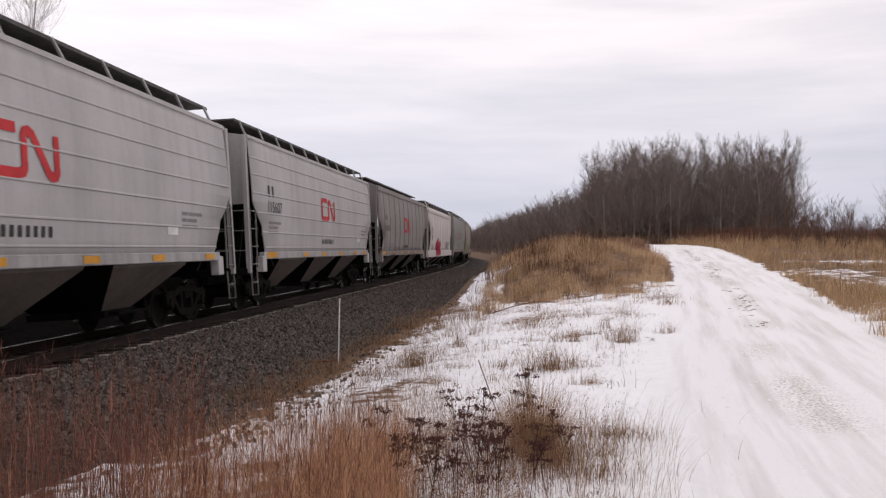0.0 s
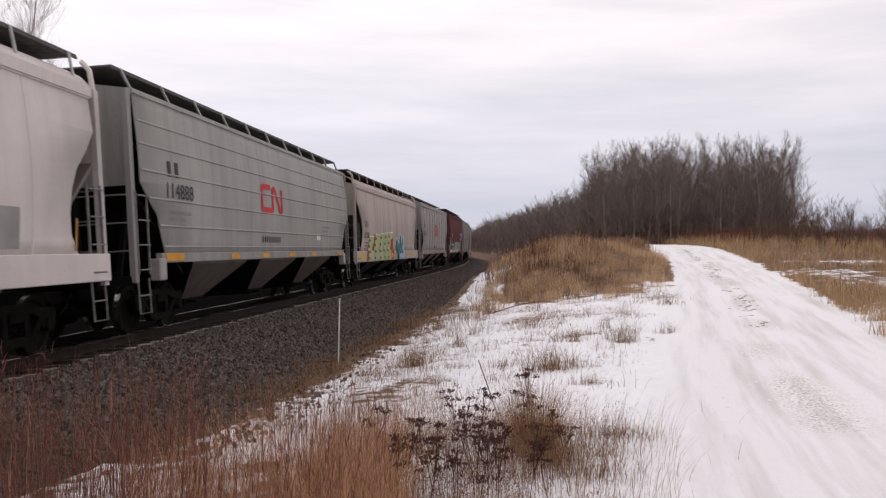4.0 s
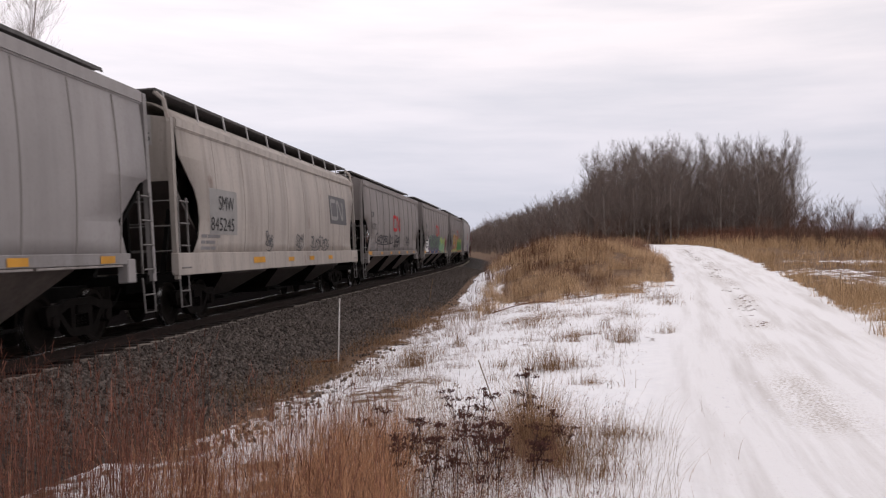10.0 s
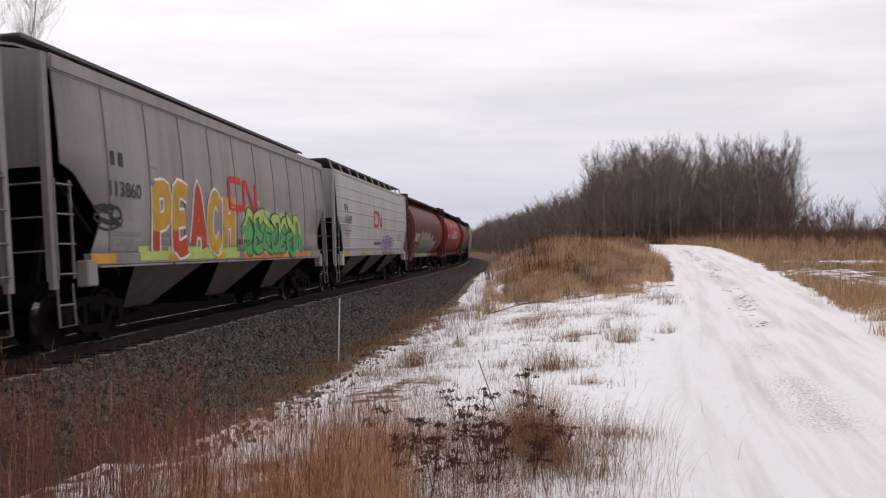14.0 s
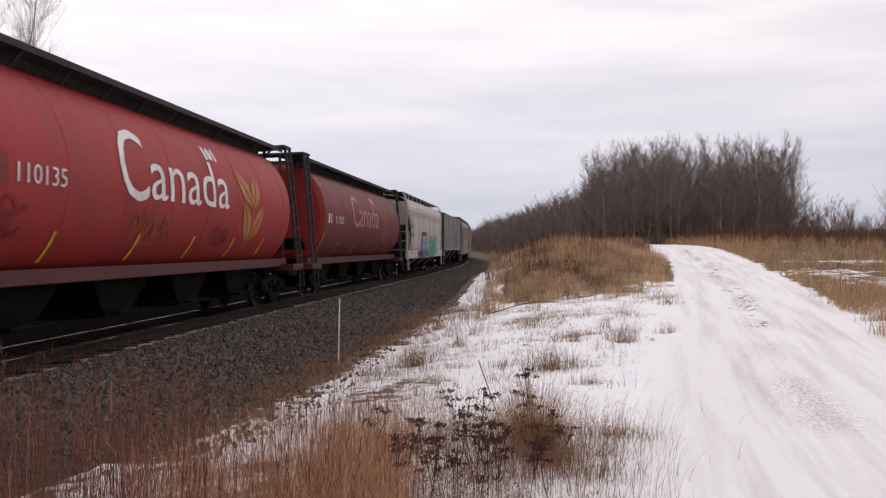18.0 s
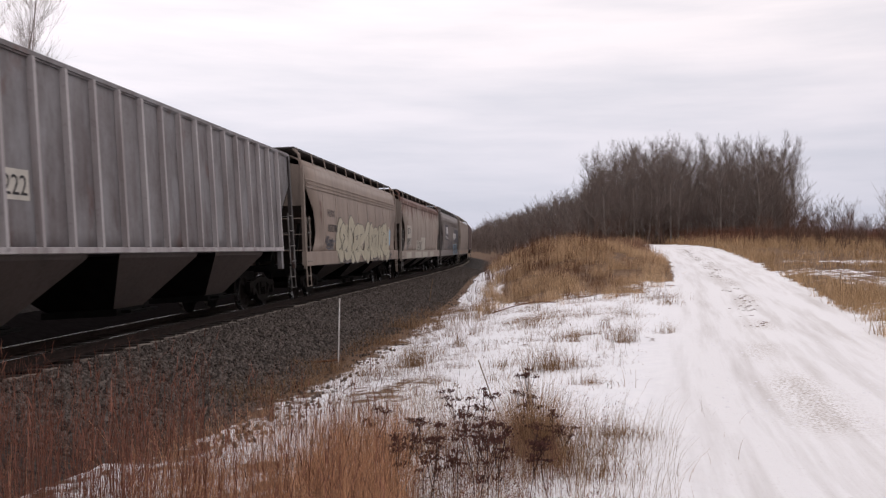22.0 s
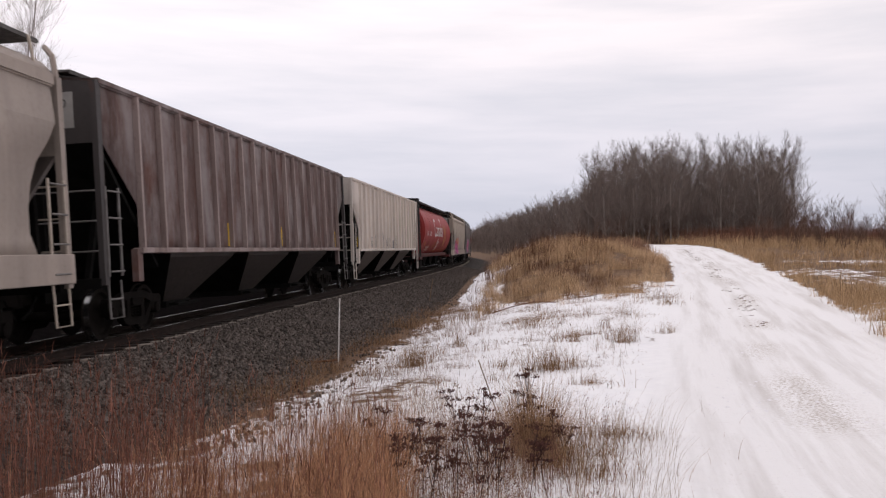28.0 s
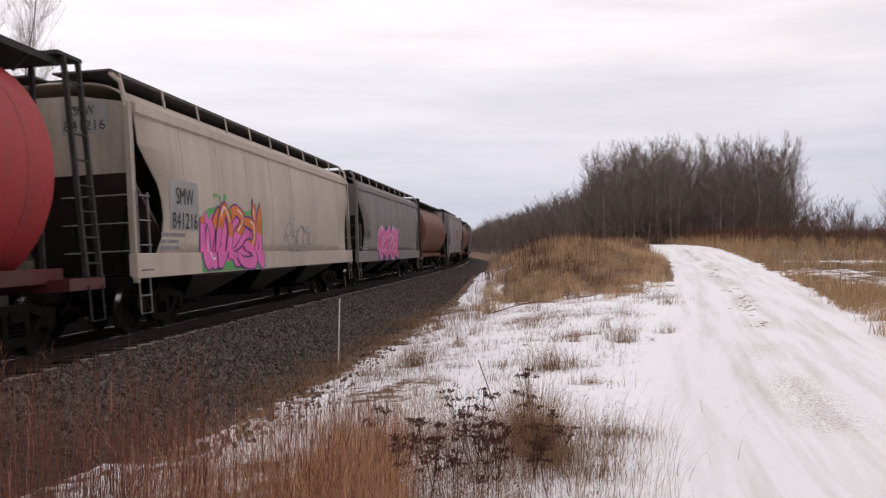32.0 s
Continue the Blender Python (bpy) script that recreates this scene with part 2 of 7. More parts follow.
def ground_z(x, y, fine=True):
    l, s = lateral(x, y)
    g = GRADE * s
    zr = float(np.interp(y, ROAD_Y, ROAD_Z))
    toe = float(np.interp(s, (-50, 5, 20, 40, 70, 120, 400), (-0.45, -0.40, -0.52, -0.66, -0.80, -0.80, -0.8))) + g
    bed = -0.75 + g
    if l > 0:
        le = (road_edge(y) - float(np.interp(s, TS, TX)))
        if le < 6:
            le = 6.0
        z = bed + (toe - bed) * smooth(2.0, 4.1, l)
        z += (zr - toe) * smooth(3.6, le, l)
        if l > le + 4.5:
            z += 0.012 * (l - le - 4.5) * smooth(20, 80, y)
            z += 0.18 * smooth(le + 4.2, le + 6.0, l)
    else:
        # far bank is added to block low sky and darken the view under the cars
        z = bed + (-0.55 + g - bed) * smooth(2.0, 4.1, -l) + 2.4 * smooth(3.6, 8.0, -l) - 0.9 * smooth(11, 40, -l)
    mx, my, ax, ay, mh = MOUND
    z += mh * math.exp(-abs((x - mx) / (ax if x > mx else 4.7)) ** 2.4 - abs((y - my) / ay) ** 2.4)
    if fine and l > 4.2:
        w = smooth(4.2, 6.0, l)
        le = road_edge(y) - float(np.interp(s, TS, TX))
        on_road = smooth(le - 0.3, le + 0.4, l) * (1 - smooth(le + 3.6, le + 4.4, l))
        z += w * (1 - 0.7 * on_road) * (0.07 * bump_noise(x, y, 0.7) + 0.045 * bump_noise(x, y, 1.7, 3.0) + 0.022 * bump_noise(x, y, 3.1, 5.0))
        # two wheel tracks worn into the snow of the lane
        for c in (1.15, 2.95):
            d = l - le - c
            z -= 0.05 * math.exp(-(d / 0.38) ** 2) * on_road * (1 + 0.5 * bump_noise(x, y, 0.6, 9.0))
    return z


def cover(x, y):
    """Snow amount, how trodden it is, and bare dark soil."""
    l, s = lateral(x, y)
    le = road_edge(y) - float(np.interp(s, TS, TX))
    road = smooth(le - 0.8, le + 0.5, l) * (1 - smooth(le + 3.6, le + 4.8, l))
    mx, my, ax, ay, mh = MOUND
    dy = y - my + 0.6 * (mx - x)
    d = ((x - mx) / (ax + (2.8 if x < mx else 2.6))) ** 2 + (dy / (ay + (8.5 if dy < 0 else 6.0))) ** 2
    snow = 0.56 + 0.14 * smooth(5.0, 9.0, l)
    snow -= 0.60 * (1 - smooth(0.55, 1.15, d + 0.25 * bump_noise(x, y, 0.5, 1.0)))
    snow -= (0.30 * smooth(9, 14, y) + 0.30 * smooth(18, 26, y)) * (1 - smooth(4.5, 5.8, l))
    # thin cover among the weeds beside the camera
    snow -= 0.03 * (1 - smooth(-3.2, 0.4, x - 0.10 * y)) * (1 - smooth(8, 13, y)) * smooth(0, 3, y)
    if l > le + 4.4:
        snow = 0.41 - 0.34 * smooth(30, 55, y) - 0.40 * bump_noise(x, y, 0.22, 2.0)
    if y > 66:
        snow -= 0.6 * smooth(66, 80, y)
    if l < -2:
        snow = 0.45 * smooth(24, 34, -l)
    snow = max(snow, 0.95 * road * (1 - smooth(78, 90, y)))
    strip = math.exp(-((l - 6.4) / 0.95) ** 2) * smooth(24, 36, y) * (1 - smooth(130, 170, y))
    snow = max(snow, 1.1 * strip)
    near = 0.75 * (1 - smooth(7.2, 10.5, y))
    # beyond the track all ground is near-black, for the dark under the cars
    soil = (1 - smooth(4.0 - near, 4.9 - near + 0.6 * smooth(16, 28, y), l)) if l > 0 else 1.0 - smooth(14, 26, -l)
    return max(0.0, snow), road, soil


def lane_place(x, y):
    """Across and along the lane, and how far its crown is bared to dirt."""
    a = x - road_edge(y)
    crown = math.exp(-((a - 1.45 - 0.45 * smooth(12, 22, y) - 0.25 * bump_noise(0, y, 0.25, 6.0)) / 0.36) ** 2) * smooth(-0.15, 0.25, bump_noise(x, y, 0.33, 8.0))
    side = 0.7 * math.exp(-((a - 3.3) / 0.4) ** 2) * smooth(0.05, 0.4, bump_noise(x, y, 0.25, 12.0))
    return a, y, min(1.0, crown + side)


# ======== mesh helpers ========
def mesh_of(name, verts, faces, mats, smooth_shade=False, index=None):
    me = bpy.data.meshes.new(name)
    me.from_pydata([tuple(v) for v in verts], [], faces)
    for m in mats:
        me.materials.append(m)
    if index is not None:
        me.polygons.foreach_set("material_index", index)
    if smooth_shade:
        me.polygons.foreach_set("use_smooth", [True] * len(me.polygons))
    me.update()
    return me


def part(name, bm, mat, parent=None, label="", shade=False):
    """Links a bmesh, or a mesh that is shared, as ONE mesh object under a thing or a part."""
    if isinstance(bm, bmesh.types.BMesh):
        me = bpy.data.meshes.new(name)
        bm.normal_update()
        bm.to_mesh(me)
        bm.free()
        me.materials.append(mat)
        if shade:
            me.polygons.foreach_set("use_smooth", [True] * len(me.polygons))
    else:
        me = bm
        if mat is not None and not me.materials:
            me.materials.append(mat)
    ob = new(name, me)
    ob.parent = parent
    if label:
        tagged(ob, label)
    return ob


def bar(bm, a, b, w, h=None, up=Vector((0, 0, 1))):
    """A rectangular bar from a to b."""
    a, b = Vector(a), Vector(b)
    h = h or w
    d = (b - a).normalized()
    if abs(d.dot(up)) > 0.95:
        up = Vector((0, 1, 0))
    side = d.cross(up).normalized() * (w / 2)
    top = side.cross(d).normalized() * (h / 2)
    vs = [bm.verts.new(p + sx * side + sy * top) for p in (a, b) for sx, sy in ((-1, -1), (1, -1), (1, 1), (-1, 1))]
    for q in ((0, 1, 2, 3), (7, 6, 5, 4), (0, 4, 5, 1), (1, 5, 6, 2), (2, 6, 7, 3), (3, 7, 4, 0)):
        bm.faces.new([vs[i] for i in q])
    return vs


def tube(bm, pts, r, seg=6):
    """A round bar along points."""
    rings = []
    pts = [Vector(p) for p in pts]
    for i, p in enumerate(pts):
        d = (pts[min(i + 1, len(pts) - 1)] - pts[max(i - 1, 0)]).normalized()
        u = d.orthogonal().normalized()
        v = d.cross(u)
        rings.append([bm.verts.new(p + (u * math.cos(k * 2 * math.pi / seg) + v * math.sin(k * 2 * math.pi / seg)) * r) for k in range(seg)])
    for a, b in zip(rings, rings[1:]):
        for k in range(seg):
            bm.faces.new((a[k], a[(k + 1) % seg], b[(k + 1) % seg], b[k]))
    bm.faces.new(rings[0][::-1])
    bm.faces.new(rings[-1])


def box(bm, lo, hi):
    x0, y0, z0 = lo
    x1, y1, z1 = hi
    v = [bm.verts.new(p) for p in ((x0, y0, z0), (x1, y0, z0), (x1, y1, z0), (x0, y1, z0), (x0, y0, z1), (x1, y0, z1), (x1, y1, z1), (x0, y1, z1))]
    for q in ((3, 2, 1, 0), (4, 5, 6, 7), (0, 1, 5, 4), (1, 2, 6, 5), (2, 3, 7, 6), (3, 0, 4, 7)):
        bm.faces.new([v[i] for i in q])
    return v


def plate(bm, pts, off):
    """A flat plate: a polygon given thickness by the offset vector."""
    a = [bm.verts.new(p) for p in pts]
    b = [bm.verts.new(Vector(p) + Vector(off)) for p in pts]
    bm.faces.new(a)
    bm.faces.new(b[::-1])
    for i in range(len(a)):
        j = (i + 1) % len(a)
        bm.faces.new((a[j], a[i], b[i], b[j]))


def lathe(bm, prof, seg, m=None):
    """Turns a profile of (radius, y) about the y axis."""
    rings = [[bm.verts.new((r * math.cos(k * 2 * math.pi / seg), y, r * math.sin(k * 2 * math.pi / seg))) for k in range(seg)] for r, y in prof]
    for a, b in zip(rings, rings[1:]):
        for k in range(seg):
            bm.faces.new((a[k], a[(k + 1) % seg], b[(k + 1) % seg], b[k]))
    bm.faces.new(rings[0][::-1])
    bm.faces.new(rings[-1])
    if m is not None:
        bmesh.ops.transform(bm, matrix=m, verts=[v for r in rings for v in r])

# ======== ground: one sheet to the horizon ========
def axis(*spans):
    out = []
    for a, b, n in spans:
        out += [a + (b - a) * i / n for i in range(n)]
    return out + [spans[-1][1]]


def build_ground():
    xs = axis((-3000, -400, 6), (-400, -60, 14), (-60, -12, 24), (-12, -6, 20), (-6, 14, 120), (14, 30, 32), (30, 120, 30), (120, 400, 12), (400, 3000, 6))
    ys = axis((-700, -40, 14), (-40, 2, 20), (2, 22, 126), (22, 45, 70), (45, 110, 80), (110, 260, 40), (260, 900, 20), (900, 4500, 8))
    nx = len(xs)
    verts, cols = [], []
    for y in ys:
        for x in xs:
            verts.append((x, y, ground_z(x, y)))
            cols.append(cover(x, y))
    faces = [(j * nx + i, j * nx + i + 1, (j + 1) * nx + i + 1, (j + 1) * nx + i) for j in range(len(ys) - 1) for i in range(nx - 1)]
    me = mesh_of("ground", verts, faces, [GROUND], True)
    at = me.color_attributes.new("cover", "FLOAT_COLOR", "POINT")
    at.data.foreach_set("color", [c for k in cols for c in (*k, 1.0)])
    ln = me.attributes.new("lane", "FLOAT_VECTOR", "POINT")
    ln.data.foreach_set("vector", [c for x, y, _ in verts for c in lane_place(x, y)])
    tagged(new("ground", me), "snow-covered field with dry turf and a packed snow lane", "ground", kind="structure")


build_ground()


# ======== track ========
def sweep(name, prof, s0, s1, step, mat, close=True, world_z=None):
    """Carries a cross-section of (lateral, z) along the track."""
    verts, faces = [], []
    k = len(prof)
    count = int((s1 - s0) / step) + 1
    for i in range(count):
        s = s0 + i * step
        for j, (a, z) in enumerate(prof):
            p = track(s, a, z)
            if world_z:
                p = world_z(p, s, a, z)
            verts.append(p)
    for i in range(count - 1):
        for j in range(k if close else k - 1):
            a, b = i * k + j, i * k + (j + 1) % k
            faces.append((a, b, b + k, a + k))
    if close:
        faces += [tuple(range(k))[::-1], tuple(range((count - 1) * k, count * k))]
    return mesh_of(name, verts, faces, [mat])


def bed_toe(s):
    """How far the ballast reaches from the track's middle."""
    return 4.9 - 0.75 * (1 - smooth(5.5, 9.0, s))


def toe_fix(p, s, a, z):
    if a > 3.0:
        p = track(s, bed_toe(s), z)
    if abs(a) > 3.0:
        p.z = ground_z(p.x, p.y, False) - 0.10
    elif abs(a) > 1.8:
        p.z -= 0.04 * bump_noise(p.x, p.y, 1.3)
    return p


bed = tagged(new("track_bed", sweep("track_bed", [(1.24, -0.245), (1.85, -0.25), (2.6, -0.32), (4.9, -0.8)], -520, 740, 1.0, BALLAST, False, toe_fix)),
             "grey crushed stone ballast bed under the track", "ballast", kind="structure")
# Bed colour is near-black: the train's shade over it is painted in.
SHADED_BED = plain("wet_cinders", (0.008, 0.007, 0.007), 0.95, 0, 0.3, 5.0)
SHADED_BED.node_tree.nodes["Principled BSDF"].inputs["Specular IOR Level"].default_value = 0.0
tagged(new("far_shoulder", sweep("far_shoulder", [(-5.2, -1.0), (-2.5, -0.62), (-1.7, -0.30), (-1.2, -0.205), (0, -0.21), (0.95, -0.21), (1.24, -0.245)], -520, 740, 1.0, SHADED_BED, False, toe_fix)),
       "oily bed between and beyond the rails, darkened for the train's shade", "ballast", kind="structure")
RAIL_PROF = [(-0.07, -0.17), (0.07, -0.17), (0.07, -0.155), (0.012, -0.13), (0.012, -0.045), (0.036, -0.035), (0.036, -0.006), (-0.036, -0.006), (-0.036, -0.035), (-0.012, -0.045), (-0.012, -0.13), (-0.07, -0.155)]
for c in (0.755, -0.755):
    rail = tagged(new("rail", sweep("rail", [(c + a, z) for a, z in RAIL_PROF], -520, 740, 2.0, RAIL_RUST)), "rusty steel rail with a bright worn head", "rail", kind="structure")
    part("rail_head", sweep("rail_head", [(c - 0.034, -0.006), (c + 0.034, -0.006), (c + 0.026, 0.0), (c - 0.026, 0.0)], -520, 740, 2.0, RAIL_TOP), None, rail, "polished running surface")


def tie_mesh():
    bm = bmesh.new()
    box(bm, (-0.115, -1.40, -0.36), (0.115, 1.40, -0.172))
    bmesh.ops.bevel(bm, geom=bm.edges[:], offset=0.012, segments=1, affect="EDGES")
    for v in bm.verts:
        v.co += Vector((noise.noise(v.co * 3), noise.noise(v.co * 4 + Vector((5, 0, 0))), 0)) * 0.012
    for y in (-1.2, 1.2):
        bmesh.ops.bisect_plane(bm, geom=bm.verts[:] + bm.edges[:] + bm.faces[:], plane_co=(0, y, 0), plane_no=(0, 1, 0))
    me = bpy.data.meshes.new("tie")
    bm.to_mesh(me)
    bm.free()
    me.materials.append(TIE)
    me.materials.append(TIE_END)
    for f in me.polygons:
        f.material_index = 1 if abs(f.center.y) > 1.2 else 0
    return me


def tie_row():
    me = tie_mesh()
    rnd = random.Random(4)
    root = tagged(new("track_ties"), "weathered wooden ties in the ballast", "railway ties", kind="structure")
    far_v, far_f = [], []
    src = [v.co.copy() for v in me.vertices]
    polys = [tuple(p.vertices) for p in me.polygons]
    s = -200.0
    while s < 420:
        m = track_pose(s) @ pose(0, rnd.uniform(-0.05, 0.05), rnd.uniform(-0.012, 0.008), rnd.uniform(-0.6, 0.6), 0, rnd.uniform(-1.5, 1.5))
        if 7 < s < 125:
            ob = new("tie", me)
            ob.parent = root
            ob.matrix_basis = m
        else:
            o = len(far_v)
            far_v += [m @ v for v in src]
            far_f += [tuple(i + o for i in p) for p in polys]
        s += 0.54
    ob = part("tie_rest", mesh_of("tie_rest", far_v, far_f, [TIE]), None, root)
    ob["kind"] = "stuff"


tie_row()


def loose_stones():
    """Crushed stones on the near shoulder and between the ties."""
    rnd = random.Random(8)
    base = [(1, 0, 0), (-1, 0, 0), (0, 1, 0), (0, -1, 0), (0, 0, 1), (0, 0, -1)]
    tri = [(0, 2, 4), (2, 1, 4), (1, 3, 4), (3, 0, 4), (2, 0, 5), (1, 2, 5), (3, 1, 5), (0, 3, 5)]
    verts, faces = [], []
    for i in range(60000):
        s = 7 + 78 * rnd.random() ** 1.7
        l = rnd.uniform(1.43 if rnd.random() < 0.95 else 1.15, bed_toe(s) - 0.15 + 0.35 * smooth(16, 26, s)) if rnd.random() < 0.975 else bed_toe(s) - 0.3 + 1.1 * rnd.random() ** 2
        p = track(s, l, -0.2)
        if l > 1.85:
            a, k, b = track(s, 1.85, -0.22).z, track(s, 2.6, -0.31).z, ground_z(*track(s, bed_toe(s), -0.6).xy, False) - 0.1
            p.z = float(np.interp(l, (1.85, 2.6, bed_toe(s)), (a, k, b)))
            if l > bed_toe(s) - 0.7:
                p.z = max(p.z, ground_z(p.x, p.y))
        else:
            p.z = track(s, l, -0.195).z
        r = rnd.uniform(0.02, 0.052)
        rot = Euler((rnd.uniform(0, 6), rnd.uniform(0, 6), rnd.uniform(0, 6))).to_matrix()
        o = len(verts)
        k = (rnd.uniform(0.6, 1.3), rnd.uniform(0.6, 1.2), rnd.uniform(0.5, 1.0))
        for v in base:
            q = rot @ Vector((v[0] * k[0] * rnd.uniform(0.8, 1.2), v[1] * k[1], v[2] * k[2])) * r
            verts.append((p.x + q.x, p.y + q.y, p.z + q.z + r * 0.3))
        faces += [(a + o, b + o, c + o) for a, b, c in tri]
    ob = new("ballast_stones", mesh_of("ballast_stones", verts, faces, [STONE]))
    tagged(ob, "loose grey crushed stones on the track shoulder", "gravel", kind="stuff")


loose_stones()

# ======== the train ========


def flat_paint(name, col, rough=0.6, var=0.18):
    return plain("paint_" + name, col, rough, 0, var, 2.5, 0.05)


def side_half(kind):
    """Half width of the body at a height, by kind of car."""
    if kind == "cyl":
        return lambda z: 0.02 + 1.56 * math.sqrt(max(0.02, 1 - ((z - 2.80) / 1.80) ** 2))
    if kind == "post":
        return lambda z: 1.47
    if kind == "acf":
        return lambda z: 1.44 + 0.13 * math.sin(math.pi * max(0, min(1, (z - 1.0) / 3.4)))
    return lambda z: 1.47 + 0.10 * math.sin(math.pi * max(0, min(1, (z - 1.1) / 3.5)))


EDGE = {  # where the side sheet begins, by height
    "seam": ((1.46, 1.20), (2.06, 1.55), (2.74, 0.70), (2.86, 0.32), (4.50, 0.32)),
    "ribs": ((1.44, 1.42), (1.99, 1.10), (2.20, 1.02), (2.43, 0.70), (2.78, 0.32), (4.46, 0.30)),
    "acf": ((1.48, 0.95), (1.80, 1.20), (2.15, 1.25), (2.50, 1.18), (2.82, 1.00), (3.15, 0.62), (3.47, 0.32), (4.22, 0.32)),
    "post": ((1.58, 1.50), (2.35, 1.50), (3.44, 0.16), (4.40, 0.12)),
}
EAVE = {"seam": 4.50, "ribs": 4.46, "acf": 4.22, "post": 4.40, "cyl": 4.28}
SILL = {"seam": 1.46, "ribs": 1.44, "acf": 1.48, "post": 1.58, "cyl": 1.30}


def side_sheet(kind, L, sign):
    """One body side between its cut-away ends, bulged, with thickness."""
    half, edge = side_half(kind), EDGE[kind]
    zs = sorted({*(z for z, _ in edge), *np.linspace(SILL[kind], EAVE[kind], 12).tolist()})
    bm = bmesh.new()
    rows = []
    for z in zs:
        xl = float(np.interp(z, [e[0] for e in edge], [e[1] for e in edge]))
        xs = [xl] + [xl + (L - 2 * xl) * i / 10 for i in range(1, 10)] + [L - xl]
        rows.append([bm.verts.new((x, sign * half(z), z)) for x in xs])
    for a, b in zip(rows, rows[1:]):
        for i in range(10):
            q = (a[i], a[i + 1], b[i + 1], b[i])
            bm.faces.new(q if sign < 0 else q[::-1])
    inner = [[bm.verts.new((v.co.x, v.co.y - sign * 0.03, v.co.z)) for v in r] for r in rows]
    for a, b in zip(inner, inner[1:]):
        for i in range(10):
            q = (a[i], b[i], b[i + 1], a[i + 1])
            bm.faces.new(q if sign < 0 else q[::-1])
    loop_o = rows[0] + [r[-1] for r in rows[1:]] + rows[-1][-2::-1] + [r[0] for r in rows[-2:0:-1]]
    loop_i = inner[0] + [r[-1] for r in inner[1:]] + inner[-1][-2::-1] + [r[0] for r in inner[-2:0:-1]]
    for i in range(len(loop_o)):
        j = (i + 1) % len(loop_o)
        bm.faces.new((loop_o[i], loop_i[i], loop_i[j], loop_o[j]))
    return bm


def strip_on_side(half, x, w, z0, z1, proud, n=8):
    """An upright bead or post that follows the side's curve."""
    bm = bmesh.new()
    rings = []
    for i in range(n + 1):
        z = z0 + (z1 - z0) * i / n
        y = -half(z)
        rings.append([bm.verts.new(p) for p in ((x - w / 2, y + 0.01, z), (x - w / 2, y - proud, z), (x + w / 2, y - proud, z), (x + w / 2, y + 0.01, z))])
    for a, b in zip(rings, rings[1:]):
        for k in range(4):
            bm.faces.new((a[k], a[(k + 1) % 4], b[(k + 1) % 4], b[k]))
    bm.faces.new(rings[0][::-1])
    bm.faces.new(rings[-1])
    return bm


SILL_STEP = {"acf": (1.505, 1.5, 0.062), "seam": (1.505, 1.5, 0.042), "ribs": (1.505, 1.5, 0.042), "cyl": (1.305, 1.30, 0.222), "post": (1.60, 1.6, 0.102)}


def draped(bm, half, off, step=None):
    """Lays flat work in the xz plane on the body side and over the side sill."""
    zs = [v.co.z for v in bm.verts]
    if step and min(zs) < step[0]:
        for z in (step[0], step[0] + 0.012):
            bmesh.ops.bisect_plane(bm, geom=bm.verts[:] + bm.edges[:] + bm.faces[:], plane_co=(0, 0, z), plane_no=(0, 0, 1))
    z = math.floor(min(zs) / 0.15) * 0.15 + 0.15
    while z < max(zs):
        bmesh.ops.bisect_plane(bm, geom=bm.verts[:] + bm.edges[:] + bm.faces[:], plane_co=(0, 0, z), plane_no=(0, 0, 1))
        z += 0.15
    for v in bm.verts:
        on_sill = step and v.co.z < step[0] + 0.001
        v.co.y -= (half(step[1]) + step[2] if on_sill else half(v.co.z)) + off
    return bm


def ribbon(bm, pts, w, closed=False, rise=0.0):
    """A mitred band in the xz plane; rise lifts it a little along its way, so that it can cross itself."""
    pts = [Vector((p[0], p[1])) for p in pts]
    n = len(pts)
    left, right = [], []
    for i, p in enumerate(pts):
        a = pts[i - 1] if i or closed else None
        b = pts[(i + 1) % n] if i < n - 1 or closed else None
        d1 = (p - a).normalized() if a is not None else None
        d2 = (b - p).normalized() if b is not None else None
        d1, d2 = d1 or d2, d2 or d1
        n1, n2 = Vector((-d1.y, d1.x)), Vector((-d2.y, d2.x))
        m = n1 + n2
        m = m.normalized() if m.length > 0.2 else n1
        k = min(1.8, 1 / max(0.4, m.dot(n1))) * (w[i] if isinstance(w, list) else w) / 2
        left.append(bm.verts.new((p.x + m.x * k, -rise * i, p.y + m.y * k)))
        right.append(bm.verts.new((p.x - m.x * k, -rise * i, p.y - m.y * k)))
    for i in range(n if closed else n - 1):
        j = (i + 1) % n
        bm.faces.new((left[i], right[i], right[j], left[j]))


def poly(bm, pts):
    bm.faces.new([bm.verts.new((x, 0, z)) for x, z in pts])


def rect(bm, x0, z0, x1, z1):
    poly(bm, ((x0, z0), (x1, z0), (x1, z1), (x0, z1)))


